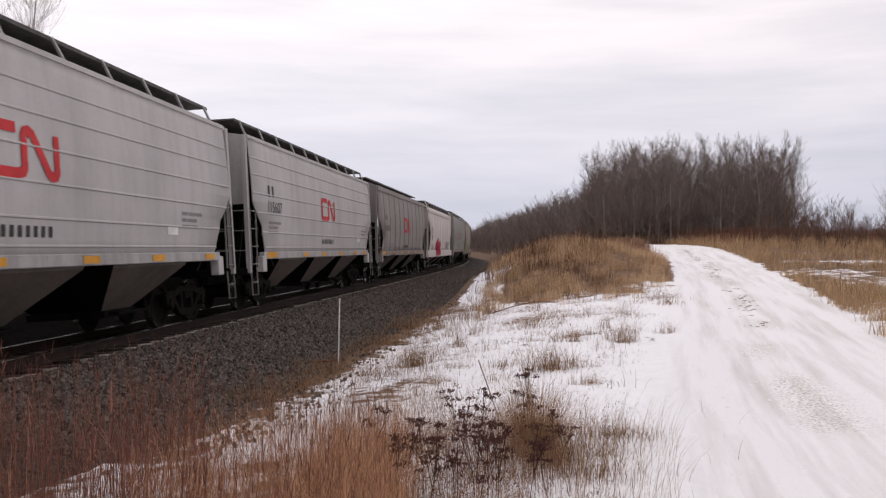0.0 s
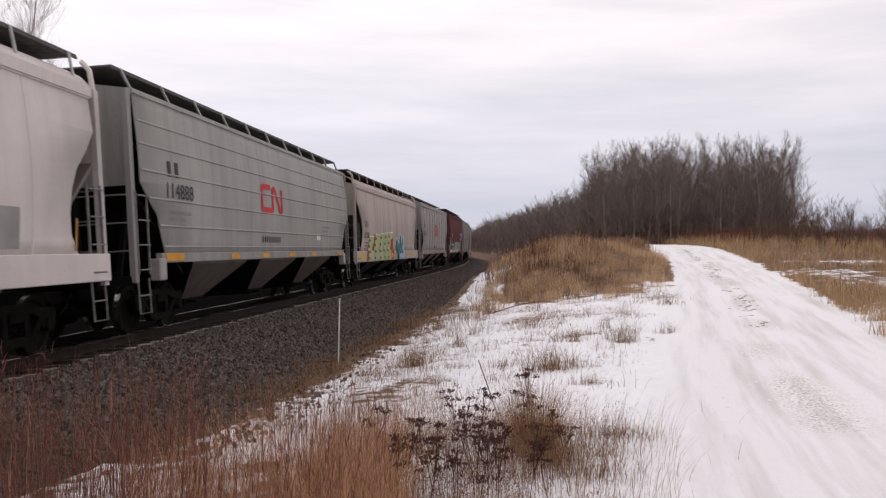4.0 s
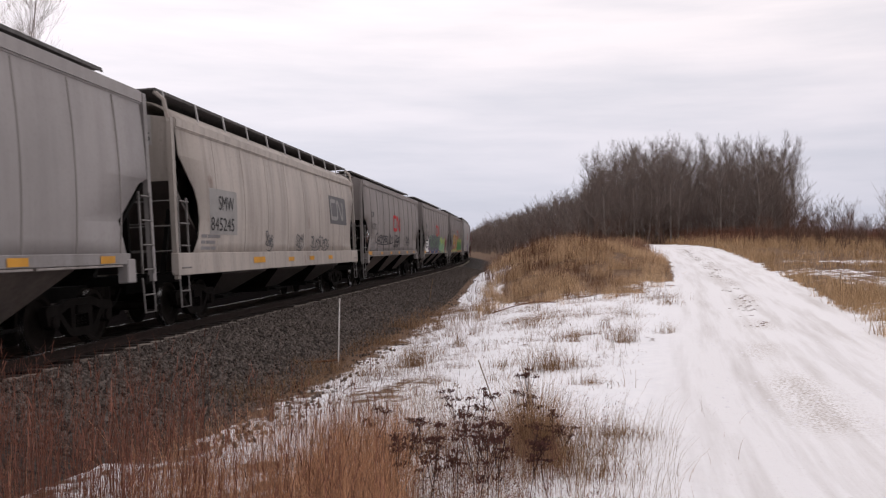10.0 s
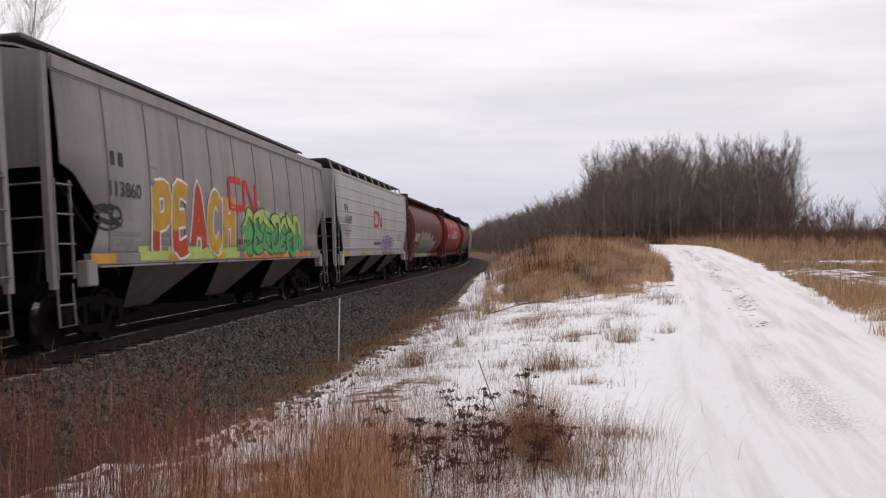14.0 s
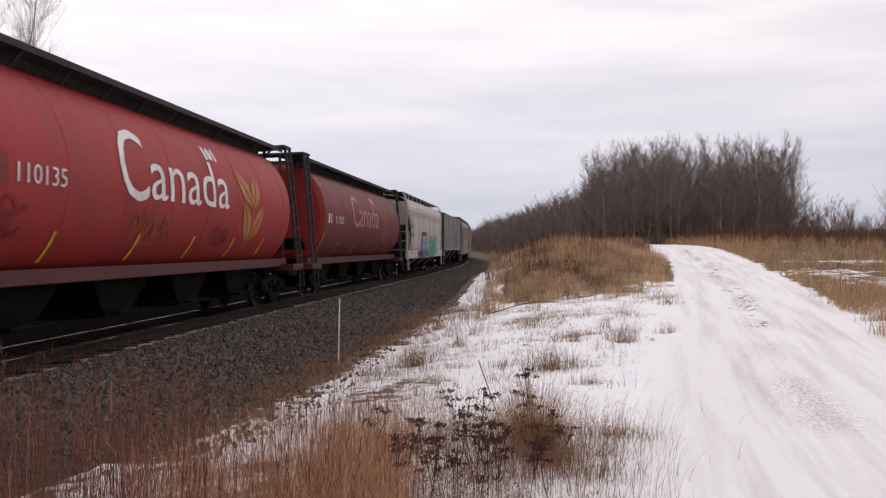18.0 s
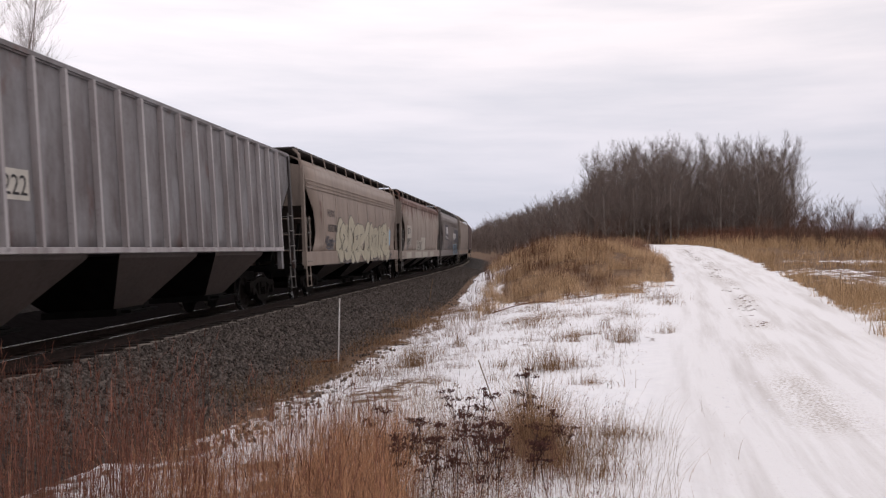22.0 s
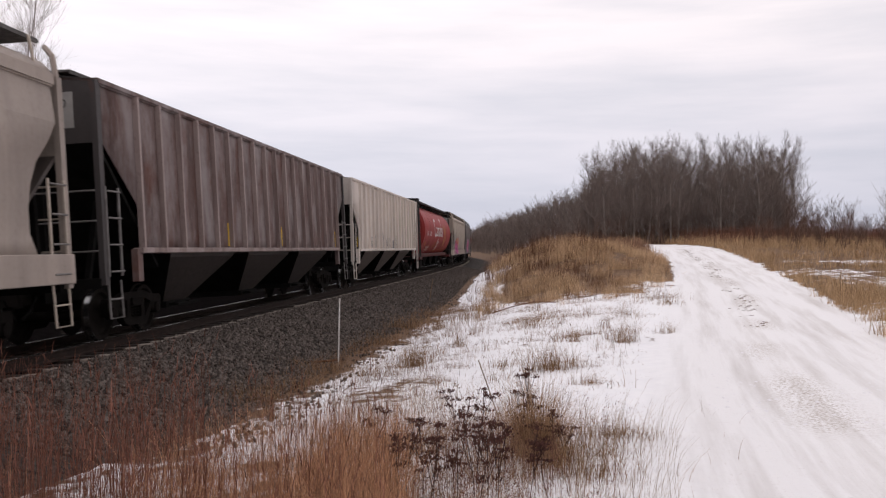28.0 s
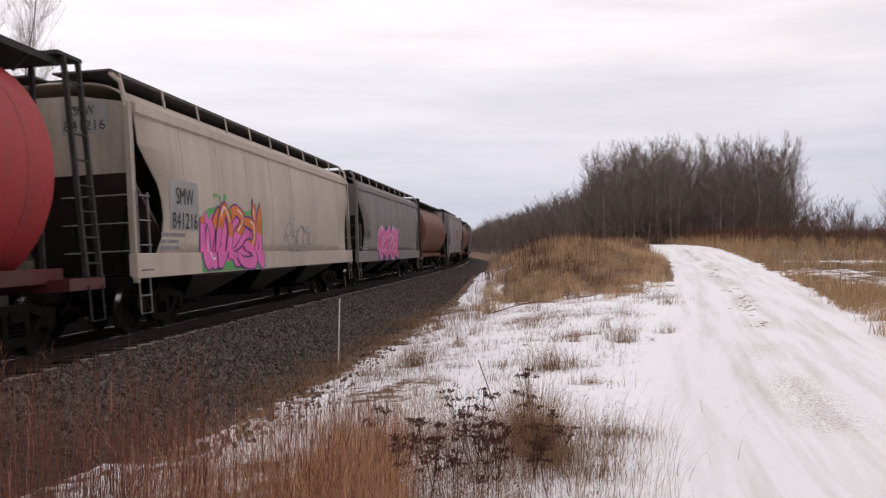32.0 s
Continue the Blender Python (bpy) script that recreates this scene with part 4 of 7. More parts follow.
def box_car(name, kind, L, label, colour, lower, dark, opts):
    """A covered hopper with smooth, ribbed or posted sides."""
    car = Car(name, kind, L, label)
    eave, sill = EAVE[kind], SILL[kind]
    for sgn in (-1, 1):
        part("side_sheet", side_sheet(kind, L, sign=sgn), colour, car.root, shade=True)
    wall_z = {"seam": 2.80, "ribs": 2.72, "acf": 2.95, "post": 3.35}[kind]
    ends(car, opts.get("end") or soiled(colour), dark, eave, wall_z, sill, opts.get("ladder", LADDER_METAL))
    board_mat = opts.get("board", BOARD)
    if kind == "seam":
        eave_beam(car, colour, eave - 0.25, eave, 0.24, L - 0.24, 0.045)
        roof(car, colour, eave, 4.78, 0.15, L - 0.15)
        if opts.get("raised"):
            running_board(car, 4.88, 0.20, 1.30, 0.0, L - 0.4, board_mat, True, eave, BOARD, 0.02)
        else:
            running_board(car, 4.89, 0.42, 0.98, 0.45, L - 0.6, WALK_GREY, False, eave, colour)
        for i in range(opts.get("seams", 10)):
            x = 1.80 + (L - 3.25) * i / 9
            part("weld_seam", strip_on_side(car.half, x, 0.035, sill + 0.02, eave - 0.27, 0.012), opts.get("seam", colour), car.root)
    elif kind == "ribs":
        roof(car, colour, eave, 4.55, 0.15, L - 0.15)
        eave_beam(car, colour, eave - 0.10, eave + 0.03, 0.22, L - 0.22, 0.03)
        running_board(car, 4.86, 0.20, 1.28, 0.0, L - 0.7, board_mat, True, eave, LIGHT_BRACKET, 0.22)
        for z in (1.62, 2.02, 2.52, 3.02, 3.50, 3.92):
            xl = float(np.interp(z, [e[0] for e in EDGE["ribs"]], [e[1] for e in EDGE["ribs"]]))
            bm = bmesh.new()
            y = -car.half(z)
            plate(bm, [(xl + 0.02, y + 0.01, z - 0.035), (xl + 0.02, y - 0.020, z - 0.012), (xl + 0.02, y - 0.020, z + 0.008), (xl + 0.02, y + 0.01, z + 0.03)], (L - 2 * xl - 0.04, 0, 0))
            bmesh.ops.recalc_face_normals(bm, faces=bm.faces[:])
            part("side_rib", bm, colour, car.root)
    elif kind == "acf":
        roof(car, colour, eave, 4.66, 0.15, L - 0.15, round_shoulder=True)
        if opts.get("grooves"):
            for z in (3.50, 3.62, 3.74):
                eave_beam(car, colour, z, z + 0.085, 0.25, L - 0.25, 0.035)
        else:
            eave_beam(car, colour, eave - 0.20, eave + 0.02, 0.25, L - 0.25, 0.05)
        running_board(car, 4.78, 0.20, 1.28, -0.08, L - 0.2, board_mat, True, eave, opts.get("bracket", LIGHT_BRACKET), 0.02)
        for x, lean in ((0.05, 0.0), (L - 0.05, 0.0)):
            bm = bmesh.new()
            s = 1 if x < 1 else -1
            tube(bm, ((x, -1.46, eave - 0.1), (x - s * 0.02, -1.40, 4.55), (x - s * 0.10, -1.24, 4.72)), 0.045, 6)
            part("corner_brace", bm, colour, car.root)
        for i in range(8):
            x = 2.3 + (L - 4.6) * i / 7
            part("weld_seam", strip_on_side(car.half, x, 0.03, sill + 0.02, 3.44 if opts.get("grooves") else eave - 0.2, 0.008), colour, car.root)
    else:
        roof(car, colour, eave, 4.48, 0.1, L - 0.1)
        eave_beam(car, colour, eave - 0.10, eave + 0.02, 0.10, L - 0.10, 0.06)
        running_board(car, 4.56, 0.45, opts.get("board_y", 1.10), 0.0, L - 0.2, board_mat, False, eave, colour)
        n = opts.get("posts", 18)
        for i in range(n):
            x = opts.get("post_x", 1.50) + (L - 3.0) * i / (n - 1)
            part("side_post", strip_on_side(car.half, x, opts.get("post_w", 0.10), sill - 0.05, eave - 0.08, 0.10, 1), opts.get("post", colour), car.root)
    if kind == "acf":
        sill_beam(car, colour, 1.05, 1.50, 0.0, L, 0.06)
    elif kind == "post":
        sill_beam(car, opts.get("post", colour), sill - 0.08, sill + 0.02, 1.4, L - 1.4, 0.10)
        for a in (1.3, L - 1.5):
            bm = bmesh.new()
            box(bm, (a, -1.50, 1.0), (a + 0.2, -1.38, sill))
            part("side_bracket", bm, colour, car.root)
    else:
        # sill takes the darker end paint
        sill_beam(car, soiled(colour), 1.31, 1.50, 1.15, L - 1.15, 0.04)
        for a in (0.98, L - 1.30):
            bm = bmesh.new()
            box(bm, (a, -1.56, 0.98), (a + 0.32, -1.36, 1.40))
            bmesh.ops.bevel(bm, geom=bm.edges[:], offset=0.02, segments=1, affect="EDGES")
            part("jacking_pad", bm, colour, car.root)
        if kind == "seam":
            # flange strips under the sill, pale with painted-in skylight, broken at each bay
            y = car.half(1.4) + 0.045
            step = (L - 2.8) / 5
            for i in range(5):
                bm = bmesh.new()
                box(bm, (1.45 + i * step, -y, 1.268), (1.45 + (i + 1) * step - 0.10, 0.06 - y, 1.304))
                bmesh.ops.bevel(bm, geom=bm.edges[:], offset=0.006, segments=1, affect="EDGES")
                part("sill_flange", bm, FLANGE, car.root, "flange strip with skylight in its pale colour")
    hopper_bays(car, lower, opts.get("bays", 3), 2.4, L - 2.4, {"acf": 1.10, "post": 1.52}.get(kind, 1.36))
    running_gear(car)
    return car


def cylinder_car(name, L, label, colour, end_col, opts):
    """A cylindrical covered hopper with open end platforms."""
    car = Car(name, "cyl", L, label)
    x0, x1 = 1.50, L - 1.70
    bm = bmesh.new()
    zs = np.linspace(1.30, 4.52, 17)
    prof = [(-car.half(z), z) for z in zs] + [(car.half(z), z) for z in zs[::-1]]
    xs = np.linspace(x0, x1, 13)
    rings = [[bm.verts.new((x, y, z)) for y, z in prof] for x in xs]
    n = len(prof)
    for a, b in zip(rings, rings[1:]):
        for k in range(n):
            bm.faces.new((a[k], b[k], b[(k + 1) % n], a[(k + 1) % n]))
    bmesh.ops.recalc_face_normals(bm, faces=bm.faces[:])
    part("barrel", bm, colour, car.root, shade=True)
    for flip in (False, True):
        bm = bmesh.new()
        a = [bm.verts.new((x0, y, z)) for y, z in prof]
        b = [bm.verts.new((x0 - 0.10, y * 0.90, 2.8 + (z - 2.8) * 0.90)) for y, z in prof]
        c = [bm.verts.new((x0 - 0.16, y * 0.55, 2.8 + (z - 2.8) * 0.55)) for y, z in prof]
        for r, q in ((a, b), (b, c)):
            for k in range(n):
                bm.faces.new((r[k], r[(k + 1) % n], q[(k + 1) % n], q[k]))
        bm.faces.new(c)
        bmesh.ops.recalc_face_normals(bm, faces=bm.faces[:])
        if flip:
            mirror_x(bm, L - 0.20)
        part("end_head", bm, end_col, car.root)
        # end frame: corner posts, ladder and roof platform
        for x, y in ((0.10, -1.42), (0.58, -1.42), (0.10, 1.42), (0.10, -0.45), (0.10, 0.45)):
            bm = bmesh.new()
            bar(bm, (x, y, 1.1), (x, y * (0.88 if abs(y) > 1 else 1), 4.69), 0.075)
            if flip:
                mirror_x(bm, L)
            part("end_post", bm, opts["frame"], car.root)
        for i in range(8):
            bm = bmesh.new()
            z = 1.35 + i * 0.42
            k = 1 - 0.12 * (z - 1.1) / 3.59
            tube(bm, ((0.10, -1.45 * k, z), (0.58, -1.45 * k, z)), 0.018, 5)
            if flip:
                mirror_x(bm, L)
            part("rung", bm, opts["frame"], car.root)
        bm = bmesh.new()
        box(bm, (0.0, -1.45, 0.93), (1.2, 1.45, 1.12))
        box(bm, (1.2, -0.3, 0.72), (2.6, 0.3, 1.0))
        if flip:
            mirror_x(bm, L)
        part("end_platform", bm, opts["sill"], car.root)
        bm = bmesh.new()
        plate(bm, [(0.9, -0.85, 1.95), (0.9, 0.85, 1.95), (2.3, 0.85, 0.95), (2.3, -0.85, 0.95)], (0.03, 0, 0.05))
        if flip:
            mirror_x(bm, L)
        part("slope_sheet", bm, BLACK, car.root)
        bm = bmesh.new()
        tube(bm, ((0.14, -1.46, 1.0), (0.14, -1.48, 0.42), (0.60, -1.48, 0.42), (0.60, -1.46, 1.0)), 0.02, 5)
        if flip:
            mirror_x(bm, L)
        part("stirrup_step", bm, opts["frame"], car.root)
        bm = bmesh.new()
        box(bm, (0.0, -1.28, 4.69), (0.8, 1.28, 4.75))
        if flip:
            mirror_x(bm, L)
        part("roof_platform", bm, opts["frame"], car.root)
    sill_beam(car, opts["sill"], 1.06, 1.30, 0.7, L - 0.7, 0.22, "side_sill")
    bm = bmesh.new()
    box(bm, (1.55, -0.60, 4.40), (L - 1.25, 0.60, 4.66))
    part("hatch_trough", bm, opts["frame"], car.root)
    for sgn in (-1, 1):
        bm = bmesh.new()
        box(bm, (0.5, min(sgn * 0.35, sgn * 1.12), 4.64), (L - 0.5, max(sgn * 0.35, sgn * 1.12), 4.68))
        box(bm, (0.5, sgn * 1.12 - 0.015, 4.56), (L - 0.5, sgn * 1.12 + 0.015, 4.639))
        board = part("running_board", bm, opts["frame"], car.root)
        if sgn < 0:
            for i in range(12):
                x = 1.3 + (L - 2.6) * i / 11
                b2 = bmesh.new()
                bar(b2, (x, -1.08, 4.62), (x, -0.80, 4.36), 0.05)
                part("bracket", b2, opts["frame"], board)
    for i in range(8):
        x = 2.4 + (L - 4.8) * i / 7
        part("weld_seam", strip_on_side(car.half, x, 0.025, 1.36, 4.2, 0.004, 14), soiled(colour), car.root)
    hopper_bays(car, opts["lower"], 4, 2.5, L - 2.5, 1.30)
    running_gear(car)
    return car


def curve(pts, n=5):
    """A smooth line through a few points."""
    out = []
    k = len(pts)
    for i in range(k - 1):
        p0, p1, p2, p3 = pts[max(0, i - 1)], pts[i], pts[i + 1], pts[min(k - 1, i + 2)]
        for j in range(n):
            t = j / n
            out.append(tuple(0.5 * (2 * b + (c - a) * t + (2 * a - 5 * b + 4 * c - d) * t * t + (3 * b - a - 3 * c + d) * t ** 3) for a, b, c, d in zip(p0, p1, p2, p3)))
    return out + [pts[-1]]


STROKES = (  # spray stroke forms in a unit square
    ((0.9, 0.85), (0.45, 1.0), (0.12, 0.78), (0.5, 0.52), (0.9, 0.3), (0.5, 0.02), (0.05, 0.14)),
    ((0.92, 0.78), (0.6, 1.0), (0.15, 0.75), (0.1, 0.3), (0.5, 0.0), (0.95, 0.2)),
    ((0.08, 0.95), (0.12, 0.3), (0.45, 0.0), (0.85, 0.25), (0.9, 0.95)),
    ((0.05, 0.02), (0.15, 0.9), (0.3, 0.95), (0.48, 0.35), (0.66, 0.95), (0.82, 0.9), (0.95, 0.02)),
    ((0.1, 0.0), (0.12, 0.95), (0.6, 1.0), (0.85, 0.74), (0.5, 0.48), (0.25, 0.46), (0.92, 0.02)),
    ((0.85, 0.95), (0.2, 0.9), (0.18, 0.5), (0.7, 0.55), (0.22, 0.45), (0.15, 0.08), (0.92, 0.06)),
    ((0.5, 1.0), (0.12, 0.7), (0.15, 0.25), (0.5, 0.0), (0.86, 0.3), (0.85, 0.72), (0.5, 0.98)),
)


def scribble(car, x0, z0, x1, z1, mat, seed, turns=7, w=0.05):
    """A quick looping line of spray paint, a few strokes of uneven height."""
    rnd = random.Random(seed)
    n = max(2, turns)
    wl = (x1 - x0) / n
    pts = []
    for i in range(n):
        form = rnd.choice(STROKES)
        flip = rnd.random() < 0.35
        hi = z1 - (z1 - z0) * rnd.uniform(0, 0.35) if i else z1
        lo = z0 + (z1 - z0) * rnd.uniform(0, 0.2)
        pts += [(x0 + wl * (i + (1.5 * (1 - u if flip else u) - 0.25 + rnd.uniform(-0.1, 0.1))) + 0.25 * (v - 0.5) * wl, lo + (hi - lo) * (v + rnd.uniform(-0.16, 0.16))) for u, v in (form if rnd.random() < 0.5 else form[::-1])]
    bm = bmesh.new()
    ribbon(bm, curve(pts, 4), w, rise=0.00006)
    car.mark("scribble", bm, mat, 0.012)
    # a flourish under it
    bm = bmesh.new()
    ribbon(bm, curve([(x0 + (x1 - x0) * 0.1, z0 - 0.02), (x0 + (x1 - x0) * 0.5, z0 - 0.06), (x1 - 0.05, z0 + 0.02), (x1 + 0.08, z0 + 0.14)], 4), w * 0.8)
    car.mark("scribble", bm, mat, 0.010)


def spray_letters(car, x0, z0, x1, z1, n, fill, outline, seed, cloud=None, shine=None, fill2=None, line=0.045, fat=0.36):
    """A spray-painted piece: a bumpy cloud, fat outlined strokes, a second fill and highlights."""
    rnd = random.Random(seed)
    L, H = x1 - x0, z1 - z0
    if cloud:
        bm = bmesh.new()
        m = 40
        top = []
        for i in range(m + 1):
            u = i / m
            bump = abs(math.sin(u * 11.0 + seed)) * 0.12 + abs(math.sin(u * 23.0 + seed * 2)) * 0.06
            top.append((x0 - 0.15 + (L + 0.3) * u, z0 + H * (0.72 + bump + 0.10 * math.sin(math.pi * u))))
        poly(bm, [(x0 - 0.15, z0), (x1 + 0.15, z0)] + top[::-1])
        bmesh.ops.triangulate(bm, faces=bm.faces[:])
        car.mark("spray_cloud", bm, cloud, 0.005)
        for k in range(7):
            bm = bmesh.new()
            x, z, r = x0 + L * rnd.random(), z1 + H * rnd.uniform(-0.04, 0.16), rnd.uniform(0.03, 0.09)
            poly(bm, [(x + r * math.cos(q) * 1.2, z + r * math.sin(q)) for q in np.linspace(0, 5.6, 9)])
            car.mark("spray_blob", bm, cloud, 0.006)
    bm = bmesh.new()
    band = [(x0 + L * i / 24, z0 + H * (0.16 + 0.04 * math.sin(i * 1.7 + seed))) for i in range(25)]
    crest = [(x0 + L * i / 24, z1 - H * (0.20 + 0.08 * math.sin(i * 2.3 + seed))) for i in range(25)]
    poly(bm, band + crest[::-1])
    bmesh.ops.triangulate(bm, faces=bm.faces[:])
    car.mark("spray_ground", bm, fill, 0.008)
    wl = L / n
    for i in range(n):
        a, w = x0 + wl * (i - 0.10), wl * 1.22
        lo, hi = z0 + H * rnd.uniform(0.06, 0.14), z1 - H * rnd.uniform(0.06, 0.20)
        h = hi - lo
        lean = rnd.uniform(-0.05, 0.22) * w
        form = STROKES[(seed * 3 + i * 5 + rnd.randint(0, 1)) % len(STROKES)]
        side, up = rnd.random() < 0.5, rnd.random() < 0.5
        bent = [((1 - u if side else u) + rnd.uniform(-0.13, 0.13), (1 - v if up else v) + rnd.uniform(-0.12, 0.12)) for u, v in form]
        u, v = bent[-1]
        bent += [(u + rnd.choice((-0.35, 0.35)), v + rnd.uniform(0.1, 0.35) * (1 if v < 0.5 else -1))]
        pts = curve([(a + u * w + lean * v, lo + h * min(1.0, max(0.0, v * 0.92 + 0.04))) for u, v in bent], 5)
        m = len(pts) - 1
        swell = [0.75 + 0.45 * abs(math.sin(j / m * math.pi * 2.3 + i)) for j in range(m + 1)]
        thick = fat * 0.62 * min(w, h * 0.8)
        base = 0.010 + 0.014 * (i % 2)
        bm = bmesh.new()
        ribbon(bm, pts, [thick * k + 2 * line for k in swell], rise=0.00008)
        car.mark("spray_outline", bm, outline, base)
        bm = bmesh.new()
        ribbon(bm, pts, [thick * k for k in swell], rise=0.00008)
        car.mark("spray_letter", bm, fill, base + 0.005)
        if fill2:
            bm = bmesh.new()
            ribbon(bm, pts, [thick * k for k in swell], rise=0.00008)
            cut = lo + h * rnd.uniform(0.52, 0.68)
            bmesh.ops.bisect_plane(bm, geom=bm.verts[:] + bm.edges[:] + bm.faces[:], plane_co=(a + w / 2, 0, cut), plane_no=(0.25, 0, 1), clear_inner=True)
            if bm.faces:
                car.mark("spray_fade", bm, fill2, base + 0.007)
        if shine:
            bm = bmesh.new()
            off = thick * 0.28
            j = rnd.randint(1, max(1, len(pts) - 12))
            ribbon(bm, [(x - off * 0.6, z + off * 0.6) for x, z in pts[j:j + 8]], max(0.016, thick * 0.14))
            tagged(car.mark("spray_shine", bm, shine, base + 0.010), kind="stuff")


SPRAY_FONT = {  # letters as brush strokes in a unit square
    "A": (((0.05, 0.0), (0.30, 0.62), (0.48, 1.0), (0.68, 0.62), (0.95, 0.0)), ((0.22, 0.32), (0.78, 0.32))),
    "B": (((0.14, 0.0), (0.14, 1.0)), ((0.14, 0.96), (0.70, 0.94), (0.74, 0.58), (0.20, 0.52)), ((0.20, 0.50), (0.86, 0.44), (0.84, 0.06), (0.14, 0.04))),
    "C": (((0.92, 0.80), (0.55, 1.0), (0.12, 0.74), (0.10, 0.26), (0.50, 0.0), (0.94, 0.18)),),
    "E": (((0.90, 0.94), (0.14, 0.96), (0.14, 0.04), (0.92, 0.05)), ((0.16, 0.50), (0.72, 0.52))),
    "G": (((0.92, 0.82), (0.50, 1.0), (0.12, 0.72), (0.10, 0.26), (0.50, 0.0), (0.90, 0.16), (0.90, 0.46), (0.55, 0.46)),),
    "H": (((0.14, 0.0), (0.14, 1.0)), ((0.86, 0.0), (0.86, 1.0)), ((0.16, 0.50), (0.84, 0.52))),
    "I": (((0.50, 0.0), (0.50, 1.0)),),
    "L": (((0.18, 1.0), (0.18, 0.04), (0.92, 0.06)),),
    "M": (((0.06, 0.0), (0.18, 1.0), (0.48, 0.30), (0.80, 1.0), (0.94, 0.0)),),
    "P": (((0.16, 0.0), (0.16, 1.0)), ((0.16, 0.95), (0.84, 0.90), (0.82, 0.48), (0.18, 0.44))),
    "R": (((0.14, 0.0), (0.14, 1.0)), ((0.14, 0.95), (0.82, 0.90), (0.78, 0.54), (0.24, 0.48)), ((0.40, 0.48), (0.92, 0.0))),
    "S": (((0.90, 0.84), (0.48, 1.0), (0.12, 0.78), (0.50, 0.52), (0.88, 0.26), (0.50, 0.0), (0.08, 0.14)),),
    "T": (((0.04, 0.92), (0.96, 0.94)), ((0.50, 0.92), (0.50, 0.0))),
    "U": (((0.12, 1.0), (0.12, 0.30), (0.48, 0.0), (0.86, 0.30), (0.88, 1.0)),),
}


def spray_word(car, text, x0, z0, x1, z1, fill, outline, seed, fill2=None, drip=None, line=0.05, fat=0.30, tilt=0.10):
    """A sprayed word in fat outlined letters that lean and overlap."""
    rnd = random.Random(seed)
    w = (x1 - x0) / len(text)
    for i, ch in enumerate(text):
        lo, hi = z0 + (z1 - z0) * rnd.uniform(0.08, 0.16), z1 - (z1 - z0) * rnd.uniform(0.08, 0.18)
        lean, skew = rnd.uniform(-tilt, tilt), rnd.uniform(-0.10, 0.10)
        base = 0.010 + 0.014 * (i % 2)
        thick = fat * w
        lines = []
        for stroke in SPRAY_FONT[ch]:
            pts = [(x0 + w * (i + 0.12 + 0.76 * u + lean * (v - 0.5)), lo + (hi - lo) * (v + skew * (u - 0.5))) for u, v in stroke]
            lines.append(curve(pts, 4) if len(pts) > 2 else pts)
        for name, mat, extra, lift in (("spray_outline", outline, 2 * line, 0.0), ("spray_letter", fill, 0.0, 0.004), ("spray_fade", fill2, 0.0, 0.007)):
            if mat is None:
                continue
            bm = bmesh.new()
            for pts in lines:
                ribbon(bm, pts, thick + extra, rise=0.00006)
            if name == "spray_fade":
                cut = lo + (hi - lo) * rnd.uniform(0.42, 0.60)
                bmesh.ops.bisect_plane(bm, geom=bm.verts[:] + bm.edges[:] + bm.faces[:], plane_co=(0, 0, cut), plane_no=(rnd.uniform(-0.2, 0.2), 0, 1), clear_inner=True)
            if bm.faces:
                car.mark(name, bm, mat, base + lift)
        if drip:
            bm = bmesh.new()
            q = x0 + w * (i + rnd.uniform(0.2, 0.8))
            ribbon(bm, [(q, z1 - 0.05), (q + 0.05, z1 + rnd.uniform(0.10, 0.28))], [0.34, 0.10])
            car.mark("spray_blob", bm, drip, 0.005)


# ---- paints ----
RUST = paint("rust_film", (0.22, 0.125, 0.085), dirt=(0.12, 0.05, 0.035), dirty=0.8)
FRAME_BLACK = plain("frame_black", (0.050, 0.046, 0.045), 0.75, 0.2, 0.3, 8.0, 0.4)
BOARD = plain("walkway_steel", (0.105, 0.098, 0.094), 0.75, 0.2, 0.3, 8.0, 0.4)
WALK_GREY = plain("walkway_galvanised", (0.13, 0.125, 0.12), 0.7, 0.2, 0.3, 8.0, 0.4)
LIGHT_BRACKET = plain("bracket_galvanised", (0.45, 0.44, 0.43), 0.5, 0.3, 0.15, 8.0)
CN_GREY = paint("railway_grey", (0.33, 0.32, 0.315), dirty=0.36)
CN_DULL = paint("railway_grey_soiled", (0.275, 0.26, 0.252), dirty=0.42)
CN_LIGHT = paint("railway_grey_clean", (0.46, 0.46, 0.46), dirty=0.22)
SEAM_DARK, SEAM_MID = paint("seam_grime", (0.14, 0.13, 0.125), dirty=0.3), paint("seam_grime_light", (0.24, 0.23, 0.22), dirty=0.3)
# Bay paints sit below the body tones: underside shade and grime in one colour.
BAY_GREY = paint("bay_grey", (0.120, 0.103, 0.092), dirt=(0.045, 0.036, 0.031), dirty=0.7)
SLOPE_DARK, SLOPE_PALE = paint("slope_soiled", (0.055, 0.045, 0.040), dirty=0.5), paint("slope_pale", (0.17, 0.15, 0.14), dirty=0.5)
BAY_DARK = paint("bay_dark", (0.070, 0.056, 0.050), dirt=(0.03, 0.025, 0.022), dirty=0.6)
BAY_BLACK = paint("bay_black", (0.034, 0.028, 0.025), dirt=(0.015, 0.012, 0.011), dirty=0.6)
WHITE = paint("leased_white", (0.61, 0.58, 0.56), dirty=0.16)
BEIGE = paint("leased_beige", (0.375, 0.328, 0.288), dirty=0.36)
BEIGE_RUST = paint("beige_rusty", (0.36, 0.315, 0.275), dirty=0.30, rust=0.10, runs=1.1)
BEIGE_WARM = paint("beige_warm", (0.31, 0.258, 0.218), dirty=0.38, rust=0.2)
